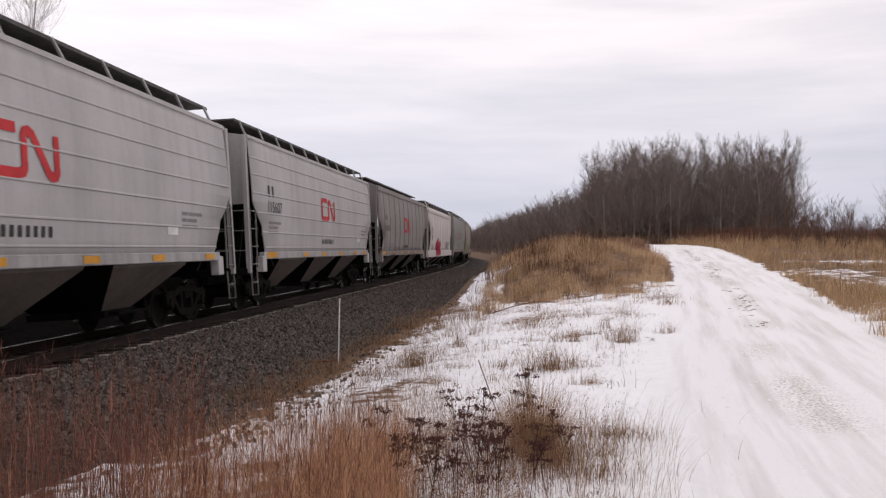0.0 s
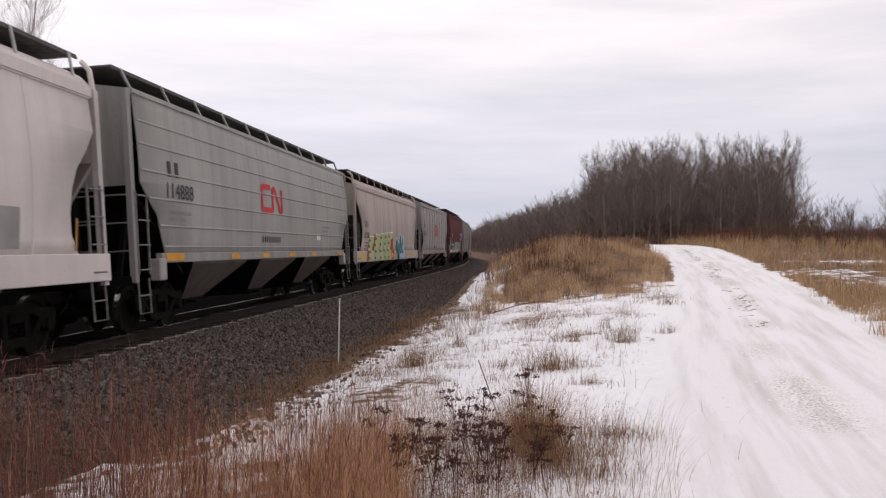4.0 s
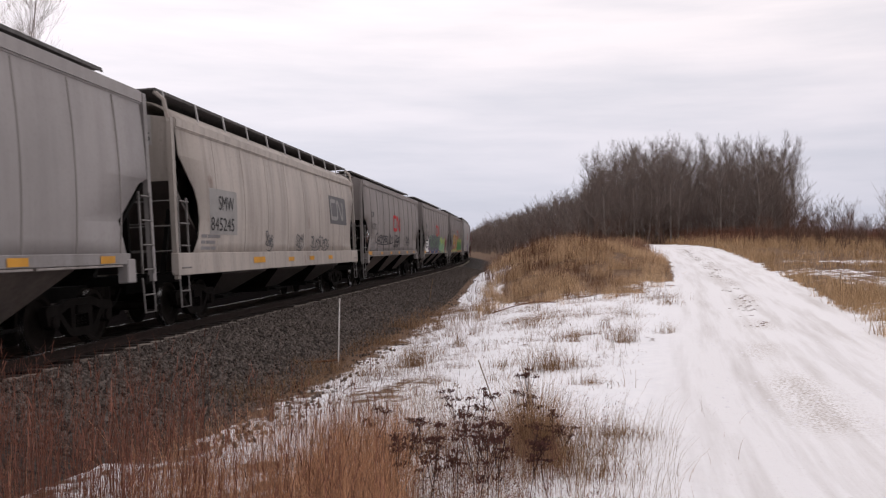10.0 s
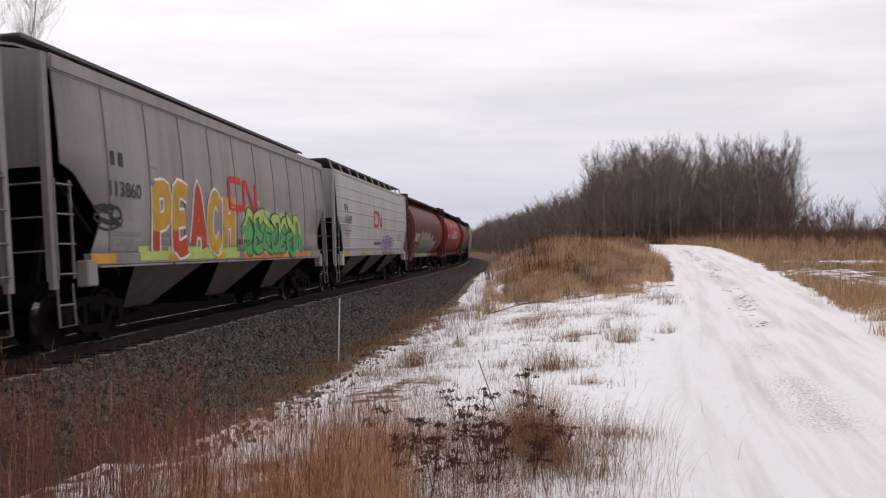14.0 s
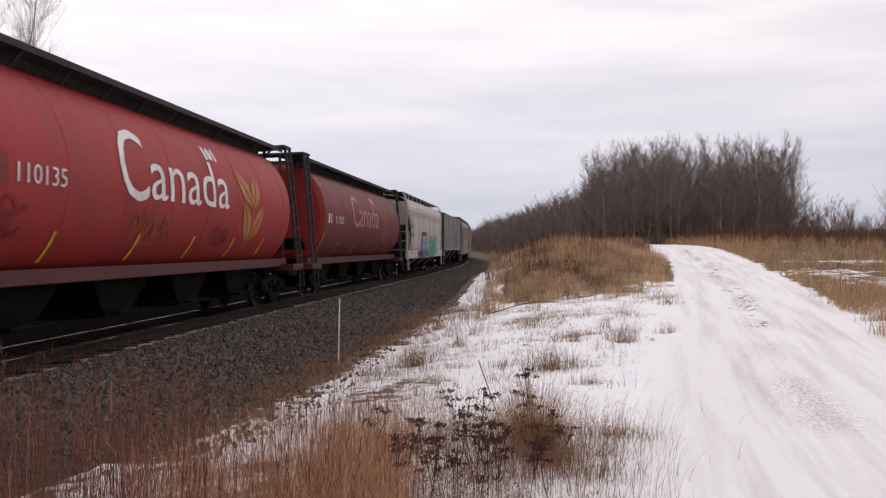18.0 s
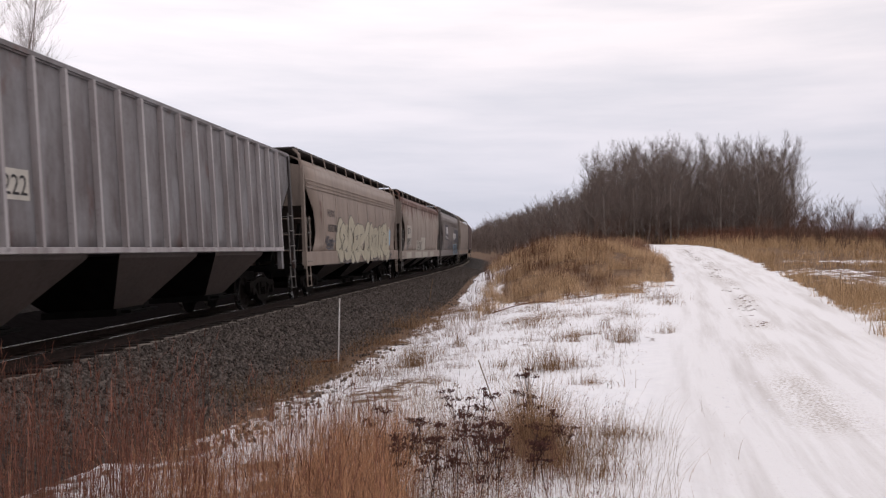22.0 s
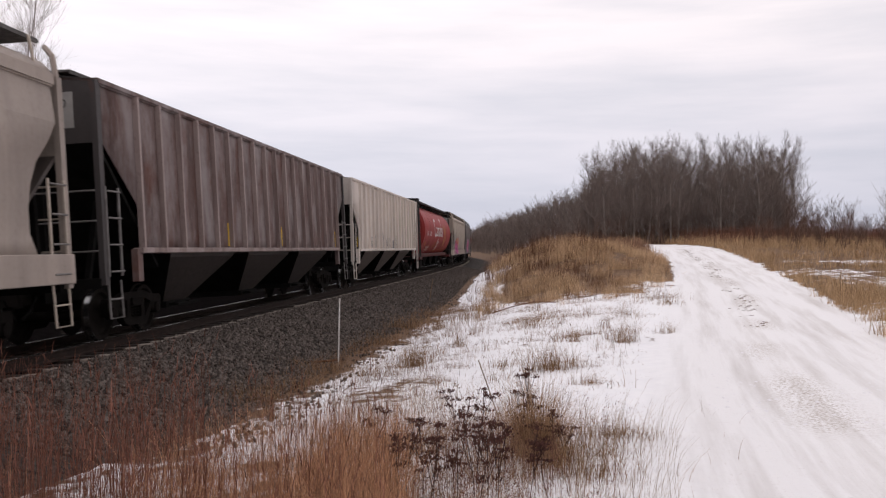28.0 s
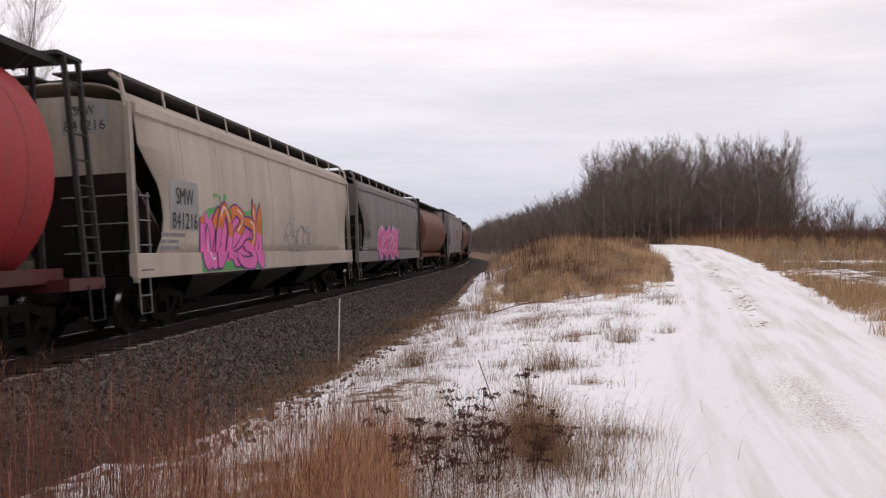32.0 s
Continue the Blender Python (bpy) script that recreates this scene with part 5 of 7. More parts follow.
WARM_GREY = paint("warm_grey", (0.215, 0.198, 0.190), dirty=0.35)
CREAM = paint("cream", (0.46, 0.41, 0.345), dirty=0.28)
MAROON = paint("maroon", (0.104, 0.013, 0.014), dirt=(0.05, 0.03, 0.03), dirty=0.35)
RED = paint("government_red", (0.325, 0.028, 0.028), dirt=(0.13, 0.04, 0.04), dirty=0.5)
RED_SILL = paint("red_sill_soiled", (0.085, 0.017, 0.017), dirt=(0.06, 0.035, 0.03), dirty=0.7)
RED_DULL = paint("government_red_faded", (0.155, 0.024, 0.022), dirt=(0.10, 0.05, 0.045), dirty=0.6)
RED_RUST = paint("red_brown_rusty", (0.130, 0.030, 0.022), dirt=(0.040, 0.018, 0.014), dirty=0.85, rust=0.42)
RED_END = paint("red_end", (0.22, 0.014, 0.012), dirt=(0.12, 0.03, 0.03), dirty=0.3)
BROWN_POST = paint("oxide_weathered", (0.115, 0.066, 0.057), dirt=(0.045, 0.030, 0.027), dirty=0.9, rust=0.40, mottle=(0.27, 0.235, 0.228))
STEEL_GREY = paint("dark_steel_weathered", (0.055, 0.050, 0.050), dirt=(0.03, 0.025, 0.022), dirty=0.5, rust=0.2)
STEEL_SHEET = paint("steel_sheet_weathered", (0.175, 0.168, 0.172), dirt=(0.075, 0.05, 0.045), dirty=0.9, rust=0.30, mottle=(0.26, 0.255, 0.262))
CREAM_POST = paint("cream_post", (0.67, 0.625, 0.575), dirty=0.22)
ORANGE = paint("orange_brown", (0.16, 0.055, 0.030), dirty=0.5, rust=0.2)
SP = {k: flat_paint("spray_" + k, c, 0.55, 0.12) for k, c in dict(pink=(0.62, 0.10, 0.30), hotpink=(0.72, 0.16, 0.42), crimson=(0.42, 0.04, 0.08), lime=(0.42, 0.52, 0.14), paleolive=(0.42, 0.47, 0.22), green=(0.12, 0.36, 0.12), mint=(0.36, 0.58, 0.36), teal=(0.06, 0.36, 0.33), darkgreen=(0.03, 0.12, 0.08), purple=(0.16, 0.07, 0.20), navy=(0.05, 0.07, 0.16), orange=(0.62, 0.18, 0.05), redorange=(0.55, 0.09, 0.05), white=(0.74, 0.73, 0.72), black=(0.03, 0.03, 0.035), cream=(0.50, 0.46, 0.35), sky=(0.35, 0.52, 0.66), grey=(0.30, 0.29, 0.275), slate=(0.10, 0.10, 0.115), lilac=(0.36, 0.30, 0.42), ash=(0.13, 0.127, 0.13), chalk=(0.52, 0.49, 0.43), pinkred=(0.50, 0.09, 0.14), redwine=(0.22, 0.025, 0.04), seafoam=(0.13, 0.40, 0.33)).items()}

# ---- the cars, in their order; s is where the front corner post stands at the start ----
S_BASE = [1.5, 20.0, 37.8, 56.15, 74.2, 93.7, 112.7, 130.9, 149.2, 166.9, 186.2, 204.7, 223.3, 242.0, 260.2, 279.8, 299.4, 319.85, 339.3, 358.8, 378.85, 397.8, 416.3, 437.0, 457.3, 478.35, 498.9, 519.0, 538.6, 556.0, 573.9, 592.0, 610.3, 628.6]
# how far each front end stands behind its lettering's zero
SET_BACK = [0.0, 0.1, 0.1, 0.0, 0.2, 0.3, 0.25, 0.2, 0.2, 0.5, 0.2, 0.2, 0.2, 0.2, 0.55, 0.55, 0.55, 0.5, 0.3, 0.8, 0.0, 0.45, 0.45, 0.7, 0.5, -0.5, 0.7, 0.5, 0.3, 0.2, 0.3, 0.2, 0.2, 0.2]
S_AT = [a + b for a, b in zip(S_BASE, SET_BACK)]
TRAIN = []


def couple(car, s):
    TRAIN.append((car, s))


def length(s, nxt, gap=0.95):
    if s in S_AT:
        Car.set_back = SET_BACK[S_AT.index(s)]
    return nxt - s - gap


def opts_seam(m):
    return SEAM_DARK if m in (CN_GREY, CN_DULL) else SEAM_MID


def cn_smooth(s, nxt, number, label, colour=None, bay=None, web=True):
    colour = colour or CN_GREY
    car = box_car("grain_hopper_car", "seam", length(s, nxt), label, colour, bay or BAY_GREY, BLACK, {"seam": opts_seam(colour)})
    car.text(number, 2.02, 2.46, 0.26, 1.18, BLACK_P)
    car.bars(2.10, 2.98, 0.24, (0.15, 0.17), BLACK_P, "code_bar")
    emblem(car, 7.93, 2.54, 2.04, 0.66, RED_P, 0.16)
    car.bars(7.9, 1.66, 0.14, (0.09,) * 9, BLACK_P, "web_bar")
    car.patch("stencil_frame", 3.6, 2.75, 4.0, 3.1, GREY_P, 0.007)
    car.patch("stencil_frame", 3.65, 2.80, 3.95, 3.05, colour, 0.010)
    fine_print(car, 2.1, 1.80, GREY_P)
    fine_print(car, 3.5, 1.80, GREY_P)
    reflectors(car, [1.3, 4.3, 6.95, 9.5, 12.3, 14.95], 1.335, 0.52, 0.12)
    couple(car, s)
    return car


def cn_ribbed(s, nxt, number, label, colour=None):
    colour = colour or CN_LIGHT
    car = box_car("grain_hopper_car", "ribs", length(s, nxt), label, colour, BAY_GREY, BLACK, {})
    car.text(number, 1.65, 2.56, 0.30, 1.3, BLACK_P)
    car.bars(1.7, 2.98, 0.30, (0.18, 0.18), BLACK_P, "code_bar")
    emblem(car, 7.72, 2.60, 1.84, 0.62, RED_P, 0.15)
    car.bars(7.7, 1.74, 0.16, (0.1,) * 9, BLACK_P, "web_bar")
    fine_print(car, 1.7, 2.25, GREY_P)
    car.patch("placard", 13.6, 1.85, 14.1, 2.02, WHITE_P, 0.010)
    fine_print(car, 14.3, 2.25, GREY_P)
    reflectors(car, [1.5, 5.2, 7.6, 10.2, 12.8, length(s, nxt) - 2.1], 1.345, 0.55, 0.12)
    couple(car, s)
    return car


def leased(s, nxt, label, colour, code, number, opts=None, cx=1.8, cz=2.55, nx=1.7, nz=2.05, lower=None, tw=1.1, nw=1.3, th=0.34):
    car = box_car("leased_hopper_car", "acf", length(s, nxt), label, colour, lower or BAY_BLACK, (opts or {}).get("slope", SLOPE_DARK), opts or {})
    if code:
        car.text(code, cx, cz, th, tw, BLACK_P)
    if number:
        car.text(number, nx, nz, th, nw, BLACK_P)
    fine_print(car, nx + 0.1, 1.82, GREY_P)
    couple(car, s)
    return car


def canada_car(s, nxt, number, label, colour, word, leaf=None, end=None, sill=None, frame_mat=None):
    car = cylinder_car("cylindrical_hopper_car", length(s, nxt), label, colour, end or RED_END, {"frame": frame_mat or FRAME_BLACK, "sill": sill or RED_SILL, "lower": BLACK})
    if number:
        car.text(number, 3.55, 2.49, 0.28, 1.30, WHITE_P)
        car.bars(2.45, 2.49, 0.33, (0.2, 0.2), WHITE_P, "code_bar")
        car.patch("painted_out_patch", 2.95, 2.42, 3.35, 2.86, flat_paint("touch_up", (0.22, 0.05, 0.05)), 0.010)
    if word:
        car.text("C", 6.65, 2.42, 1.30, 1.12, word, 0.014)
        car.text("anada", 7.86, 2.48, 1.02, 4.3, word, 0.014)
        bm = bmesh.new()
        rect(bm, 11.15, 3.56, 11.30, 3.86)
        rect(bm, 11.72, 3.56, 11.87, 3.86)
        poly(bm, ((11.40, 3.58), (11.62, 3.58), (11.66, 3.74), (11.51, 3.88), (11.36, 3.74)))
        car.mark("flag_mark", bm, word, 0.014)
        # old painted-over marks low on the barrel
        old = flat_paint("ghost_mark", (0.22, 0.032, 0.03))
        gold = flat_paint("ghost_gold", (0.27, 0.075, 0.035))
        rnd = random.Random(len(word.name) + int(s))
        for k in range(3 if word is WHITE_P else 0):
            x = 2.4 + 4.2 * k + rnd.random()
            scribble(car, x, 1.62 + 0.2 * rnd.random(), x + rnd.uniform(1.0, 2.2), 2.05 + 0.25 * rnd.random(), gold if k % 2 else old, 400 + k + int(s), 4, 0.07)
    if leaf:
        # wheat sheaf: four pointed leaves, each split along its vein
        for bx, bz, tx, tz, wide in ((13.98, 2.62, 12.78, 3.52, 0.30), (14.06, 2.62, 14.42, 3.44, 0.34), (13.96, 1.78, 13.25, 2.74, 0.30), (14.08, 1.78, 14.86, 2.70, 0.30)):
            d = Vector((tx - bx, tz - bz))
            side = Vector((-d.y, d.x)).normalized() * wide
            for k in (-1, 1):
                bm = bmesh.new()
                rim = [(bx + d.x * u + k * side.x * w, bz + d.y * u + k * side.y * w * 0.8) for u, w in ((0.0, 0.10), (0.2, 0.62), (0.42, 1.0), (0.66, 0.80), (0.86, 0.36), (1.0, 0.03))]
                vein = [(bx + d.x * u + k * side.x * 0.09, bz + d.y * u + k * side.y * 0.09) for u in (0.9, 0.5, 0.05)]
                poly(bm, rim + vein)
                bmesh.ops.triangulate(bm, faces=bm.faces[:])
                car.mark("wheat_leaf", bm, leaf, 0.014)
        bm = bmesh.new()
        ribbon(bm, [(14.02, 1.55), (14.02, 2.7)], 0.05)
        car.mark("wheat_stalk", bm, leaf, 0.017)
    for i, x in enumerate((2.1, 4.8, 7.7, 10.4, 13.0, 15.4)):
        bm = bmesh.new()
        h = 0.75 if i == 0 else 0.45
        rect(bm, x, 1.40, x + 0.08, 1.40 + h)
        car.mark("reflector", bm, YELLOW_P, 0.016)
    couple(car, s)
    return car



cn_ribbed(S_AT[0], S_AT[1], "115612", "light grey covered hopper with ribbed sides and red emblem")
cn_ribbed(S_AT[1], S_AT[2], "115607", "light grey covered hopper with horizontal side ribs")
cn_smooth(S_AT[2], S_AT[3], "113299", "dusty grey covered hopper with welded side seams", CN_DULL)
c = leased(S_AT[3], S_AT[4], "white covered hopper with a red spray-painted tag", WHITE, "FCTX", "998", {"slope": SLOPE_PALE}, 1.8, 2.70, 1.85, 2.24, BAY_GREY, 1.05, 0.8)
spray_letters(c, 4.8, 1.12, 7.9, 2.30, 5, SP["crimson"], SP["redwine"], 3, None, SP["pink"], SP["pinkred"], 0.05, 0.44)
end_letters(c, ("FCTX", "998"), BLACK_P)
for x in (12.0, 13.4):
    c.patch("painted_out_patch", x, 1.58, x + 1.25, 2.15, SP["grey"], 0.010)
c.patch("painted_out_patch", 2.6, 1.55, 3.3, 1.78, SP["grey"], 0.010)
for x in (1.35, 4.3, 9.6, 11.2, 13.2, 16.2):
    reflectors(c, [x], 1.55, 0.1, 0.5, flat_paint("rusty_stripe", (0.38, 0.20, 0.07)), True)
cn_ribbed(S_AT[4], S_AT[5], "114888", "greenish grey covered hopper with ribbed sides", paint("railway_grey_green", (0.32, 0.325, 0.31), dirty=0.35))
c = leased(S_AT[5], S_AT[6], "beige covered hopper with large green and orange graffiti", paint("beige_clean", (0.455, 0.41, 0.368), dirty=0.30), "CEFX", "352500", {"bracket": BEIGE, "ladder": LADDER_METAL}, 1.87, 2.51, 1.77, 2.05, None, 0.83, 1.16, 0.24)
rust_red = flat_paint("spray_rust_red", (0.42, 0.075, 0.03))
for pts in (((2.2, 1.08), (3.1, 1.08), (3.4, 1.9), (3.0, 2.02), (2.5, 1.6)), ((3.5, 1.5), (4.3, 1.5), (4.4, 2.2), (4.0, 2.26), (3.7, 2.0)), ((8.2, 1.08), (9.5, 1.08), (9.35, 1.6), (9.2, 2.15), (8.9, 2.3), (8.3, 2.0))):
    bm = bmesh.new()
    poly(bm, pts)
    bmesh.ops.triangulate(bm, faces=bm.faces[:])
    c.mark("spray_cloud", bm, rust_red, 0.005)
# slabs of block letters with toothed shadows between them
for k, (x0, x1, z1) in enumerate(((2.9, 4.0, 2.12), (4.3, 5.5, 2.22), (5.6, 6.7, 2.28), (6.75, 7.7, 2.33), (7.75, 9.0, 2.38))):
    bm = bmesh.new()
    poly(bm, ((x0 - 0.28, 1.08), (x1 - 0.55, 1.08), (x1 - 0.12 if k != 4 else x1 - 0.5, z1 - 0.32), (x1, z1 - 0.30), (x1 + 0.02, z1), (x0 + 0.10, z1 - 0.02)))
    bmesh.ops.triangulate(bm, faces=bm.faces[:])
    c.mark("spray_block", bm, SP["paleolive"], 0.010 + 0.0015 * k)
    bm = bmesh.new()
    ribbon(bm, [(x0 + 0.10, z1 + 0.01), (x1 + 0.03, z1 + 0.02)], 0.045)
    c.mark("spray_edge", bm, SP["white"], 0.020)
    for j in range(7):
        z = 1.14 + (z1 - 1.3) * j / 6.5
        x = x0 - 0.26 + 0.36 * (z - 1.08) / (z1 - 1.08)
        c.patch("spray_tooth", x, z, x + 0.30, z + 0.10, SP["mint"] if j % 2 else SP["slate"], 0.019)
for x, z, w, h in ((10.1, 1.35, 0.62, 0.75), (10.75, 1.32, 0.40, 0.62), (11.3, 1.30, 0.52, 1.0), (12.0, 1.35, 0.42, 0.85)):
    for grow, mat, lift in ((0.10, SP["sky"], 0.006), (0.0, SP["darkgreen"], 0.011)):
        bm = bmesh.new()
        poly(bm, [(x - grow, z - grow * 0.3), (x + w + grow, z - grow * 0.3), (x + w + grow, z + h * 0.6), (x + w * 0.75 + grow, z + h * 0.92 + grow), (x + w * 0.5, z + h + grow), (x + w * 0.2 - grow, z + h * 0.85 + grow), (x - grow, z + h * 0.5)])
        bmesh.ops.triangulate(bm, faces=bm.faces[:])
        c.mark("spray_letter", bm, mat, lift)
for x, m in ((10.3, "darkgreen"), (11.2, "sky"), (12.1, "sky")):
    c.patch("spray_block", x, 1.08, x + 0.8, 1.34, SP[m], 0.012)
bm = bmesh.new()
poly(bm, ((12.45, 1.4), (13.1, 1.4), (12.95, 1.75), (12.7, 1.9), (12.75, 2.35), (12.5, 2.25)))
bmesh.ops.triangulate(bm, faces=bm.faces[:])
c.mark("spray_cloud", bm, SP["sky"], 0.005)
reflectors(c, [0.9, 6.0, 8.6, 13.6, 15.9], 1.18, 0.5, 0.2, YELLOW_P)
cn_smooth(S_AT[6], S_AT[7], "113803", "grey covered hopper with welded side seams", CN_GREY)
c = box_car("grain_hopper_car", "seam", length(S_AT[7], S_AT[8], 1.35), "maroon covered hopper with black and purple graffiti", MAROON, BAY_BLACK, BLACK, {"seams": 0, "raised": True, "ladder": MAROON})
c.text("NOKL", 3.2, 2.58, 0.34, 1.1, WHITE_P)
c.text("853161", 3.1, 1.92, 0.34, 1.35, WHITE_P)
emblem(c, 13.78, 2.46, 1.85, 0.55, WHITE_P, 0.12)
c.bars(4.62, 1.55, 0.14, (0.085,) * 8, WHITE_P, "web_bar")
spray_letters(c, 1.3, 1.34, 2.95, 2.60, 2, SP["slate"], SP["white"], 12, None, SP["sky"], None, 0.045, 0.5)
bm = bmesh.new()
rnd_c = random.Random(77)
crest = [(15.3 - 9.3 * i / 46, 2.02 + 0.16 * math.sin(i * 0.9) + (0.34 * rnd_c.random() if i % 6 == 2 else 0.0) - (0.35 if i > 40 else 0.0)) for i in range(47)]
poly(bm, [(6.0, 1.42), (15.3, 1.42)] + crest)
bmesh.ops.triangulate(bm, faces=bm.faces[:])
c.mark("spray_cloud", bm, flat_paint("spray_olive_gold", (0.36, 0.33, 0.12)), 0.004)
c.patch("spray_panel", 7.35, 1.44, 14.1, 2.22, SP["lilac"], 0.007)
spray_word(c, "BUSHGIRL", 7.5, 1.46, 14.0, 2.24, SP["mint"], SP["navy"], 13, SP["lilac"], None, 0.035, 0.26, 0.05)
for x0, x1 in ((2.0, 4.2), (5.2, 7.4), (8.4, 11.0)):
    scribble(c, x0, 1.34, x1, 1.47, WHITE_P, int(x0 * 7), 5, 0.03)
scribble(c, 4.7, 1.86, 5.9, 2.08, WHITE_P, 2, 5, 0.04)
scribble(c, 15.6, 2.75, 16.7, 3.15, WHITE_P, 8, 5, 0.03)
scribble(c, 3.3, 1.38, 4.2, 1.60, WHITE_P, 3, 4, 0.04)
reflectors(c, [1.3, 4.4, 7.2, 10.0, 12.8, 15.4], 1.345, 0.55, 0.12)
couple(c, S_AT[7])
c = cn_smooth(S_AT[8], S_AT[9], "113754", "pale grey covered hopper with welded side seams", paint("railway_grey_pale", (0.31, 0.302, 0.298), dirty=0.25))
c = leased(S_AT[9], S_AT[10], "soiled cream covered hopper with grey renumbered patches", paint("cream_soiled", (0.43, 0.40, 0.362), dirty=0.5, rust=0.14), None, None, {"ladder": LADDER_METAL})
c.patch("painted_out_patch", 2.3, 1.90, 4.1, 2.92, SP["grey"], 0.008)
end_letters(c, ("SMW", "845245"), BLACK_P, plate_mat=SP["grey"])
c.text("SMW", 2.85, 2.45, 0.32, 1.0, BLACK_P)
c.text("845245", 2.35, 1.98, 0.30, 1.5, BLACK_P)
c.patch("painted_out_patch", 13.9, 2.45, 16.6, 3.45, SP["ash"], 0.008)
emblem(c, 14.1, 2.65, 1.9, 0.62, SP["grey"], 0.14)
for k, (x0, x1) in enumerate(((9.4, 10.2), (11.2, 12.4), (12.5, 13.6), (6.4, 7.0))):
    scribble(c, x0, 1.58, x1, 2.0, SP["ash"], 700 + k, 4, 0.035)
reflectors(c, [5.2, 8.4, 10.8, 13.4], 1.22, 0.6, 0.12)
c = cn_smooth(S_AT[10], S_AT[11], "112792", "dusty brown-grey covered hopper with black scrawls", CN_DULL)
for a, b, k in ((3.0, 7.6, 21), (8.4, 9.9, 22), (12.1, 13.4, 23)):
    scribble(c, a, 1.85, b, 2.25, SP["black"], k, 9 if b - a > 3 else 4, 0.05)
c = cn_smooth(S_AT[11], S_AT[12], "114183", "grey covered hopper with purple, green and black graffiti", CN_DULL)
c.patch("spray_cloud", 3.8, 1.32, 10.3, 1.49, SP["navy"], 0.004)
spray_letters(c, 3.9, 1.50, 10.2, 2.62, 6, SP["slate"], SP["mint"], 31, SP["purple"], SP["green"], None, 0.03, 0.46)
spray_letters(c, 10.5, 1.33, 14.2, 2.5, 6, SP["mint"], SP["darkgreen"], 32, None, SP["white"], SP["lime"], 0.04, 0.42)
spray_letters(c, 14.1, 1.5, 15.3, 2.4, 2, SP["redwine"], SP["slate"], 34, SP["crimson"], SP["pink"])
for k, (pts, m) in enumerate(((((2.0, 1.34), (3.75, 1.34), (3.7, 2.5), (3.3, 2.48), (3.0, 2.2), (2.05, 2.15)), SP["black"]), (((2.06, 1.40), (3.62, 1.40), (3.60, 2.36), (3.42, 2.34), (3.1, 2.12), (2.1, 2.08)), SP["white"]))):
    bm = bmesh.new()
    poly(bm, pts)
    bmesh.ops.triangulate(bm, faces=bm.faces[:])
    c.mark("spray_block", bm, m, 0.006 + 0.005 * k)
for x in (2.2, 2.75):
    for z in (1.68, 1.88):
        c.patch("spray_bar", x, z, x + 0.42, z + 0.11, SP["slate"], 0.016)
c = cn_smooth(S_AT[12], S_AT[13], "113860", "grey covered hopper with orange and green graffiti", CN_DULL)
c.patch("spray_cloud", 3.1, 1.36, 8.5, 1.62, SP["lime"], 0.004)
spray_word(c, "PEACH", 3.6, 1.40, 8.35, 2.92, flat_paint("spray_rust_red", (0.42, 0.075, 0.03)), SP["white"], 41, flat_paint("spray_ochre", (0.50, 0.30, 0.05)), None, 0.05, 0.34, 0.06)
spray_letters(c, 9.0, 1.36, 14.2, 2.62, 7, SP["green"], SP["darkgreen"], 42, SP["paleolive"], None, SP["lime"])
c.patch("spray_cloud", 8.8, 1.33, 15.4, 1.45, SP["orange"], 0.008)
scribble(c, 1.5, 1.95, 2.4, 2.3, SP["black"], 43, 3, 0.05)
c = cn_ribbed(S_AT[13], S_AT[14], "115695", "light grey ribbed covered hopper with a small purple tag")
spray_letters(c, 9.6, 1.33, 12.6, 2.2, 4, SP["lilac"], SP["purple"], 44, None, SP["white"])
c = canada_car(S_AT[14], S_AT[15], None, "rust-brown cylindrical hopper with grey patch and faded graffiti", RED_RUST, None, None, RED_RUST, RED_RUST, RED_SILL)
c.patch("number_panel", 2.7, 2.06, 4.7, 2.52, paint("panel_cream", (0.50, 0.44, 0.38), dirty=0.2), 0.012)
c.text("382645", 3.45, 2.14, 0.30, 1.15, BLACK_P, 0.018)
bm = bmesh.new()
rnd_p = random.Random(9)
edge = [(11.8 - 6.6 * i / 60, 2.36 + 0.25 * smooth(0, 30, i) + 0.14 * math.sin(i * 0.35) + 0.05 * math.sin(i * 1.1) + 0.04 * rnd_p.random() - (0.10 * rnd_p.random() if i % 5 == 0 else 0.0)) for i in range(61)]
poly(bm, [(5.2, 1.08), (11.8, 1.08)] + edge)
bmesh.ops.triangulate(bm, faces=bm.faces[:])
c.mark("painted_out_patch", bm, paint("patch_grey", (0.31, 0.295, 0.27), dirty=0.5), 0.010)
spray_letters(c, 6.9, 1.10, 9.8, 2.15, 3, SP["paleolive"], SP["black"], 51, None, SP["darkgreen"])
spray_letters(c, 10.3, 1.30, 13.9, 2.15, 5, SP["lilac"], SP["grey"], 52, None, SP["white"])
reflectors(c, [5.6, 9.9, 13.0], 1.12, 0.5, 0.15, YELLOW_P)
scribble(c, 3.7, 1.5, 4.7, 1.85, SP["lilac"], 53, 3, 0.05)
GOLD = flat_paint("wheat_gold", (0.42, 0.20, 0.08))
FADED = paint("faded_lettering", (0.50, 0.26, 0.24), dirt=(0.30, 0.07, 0.07), dirty=0.8)
canada_car(S_AT[15], S_AT[16], "110135", "bright red cylindrical grain hopper with white lettering", RED, WHITE_P, GOLD)
canada_car(S_AT[16], S_AT[17], "111533", "faded dark red cylindrical grain hopper with worn lettering", RED_DULL, FADED, flat_paint("wheat_faded", (0.26, 0.10, 0.06)))
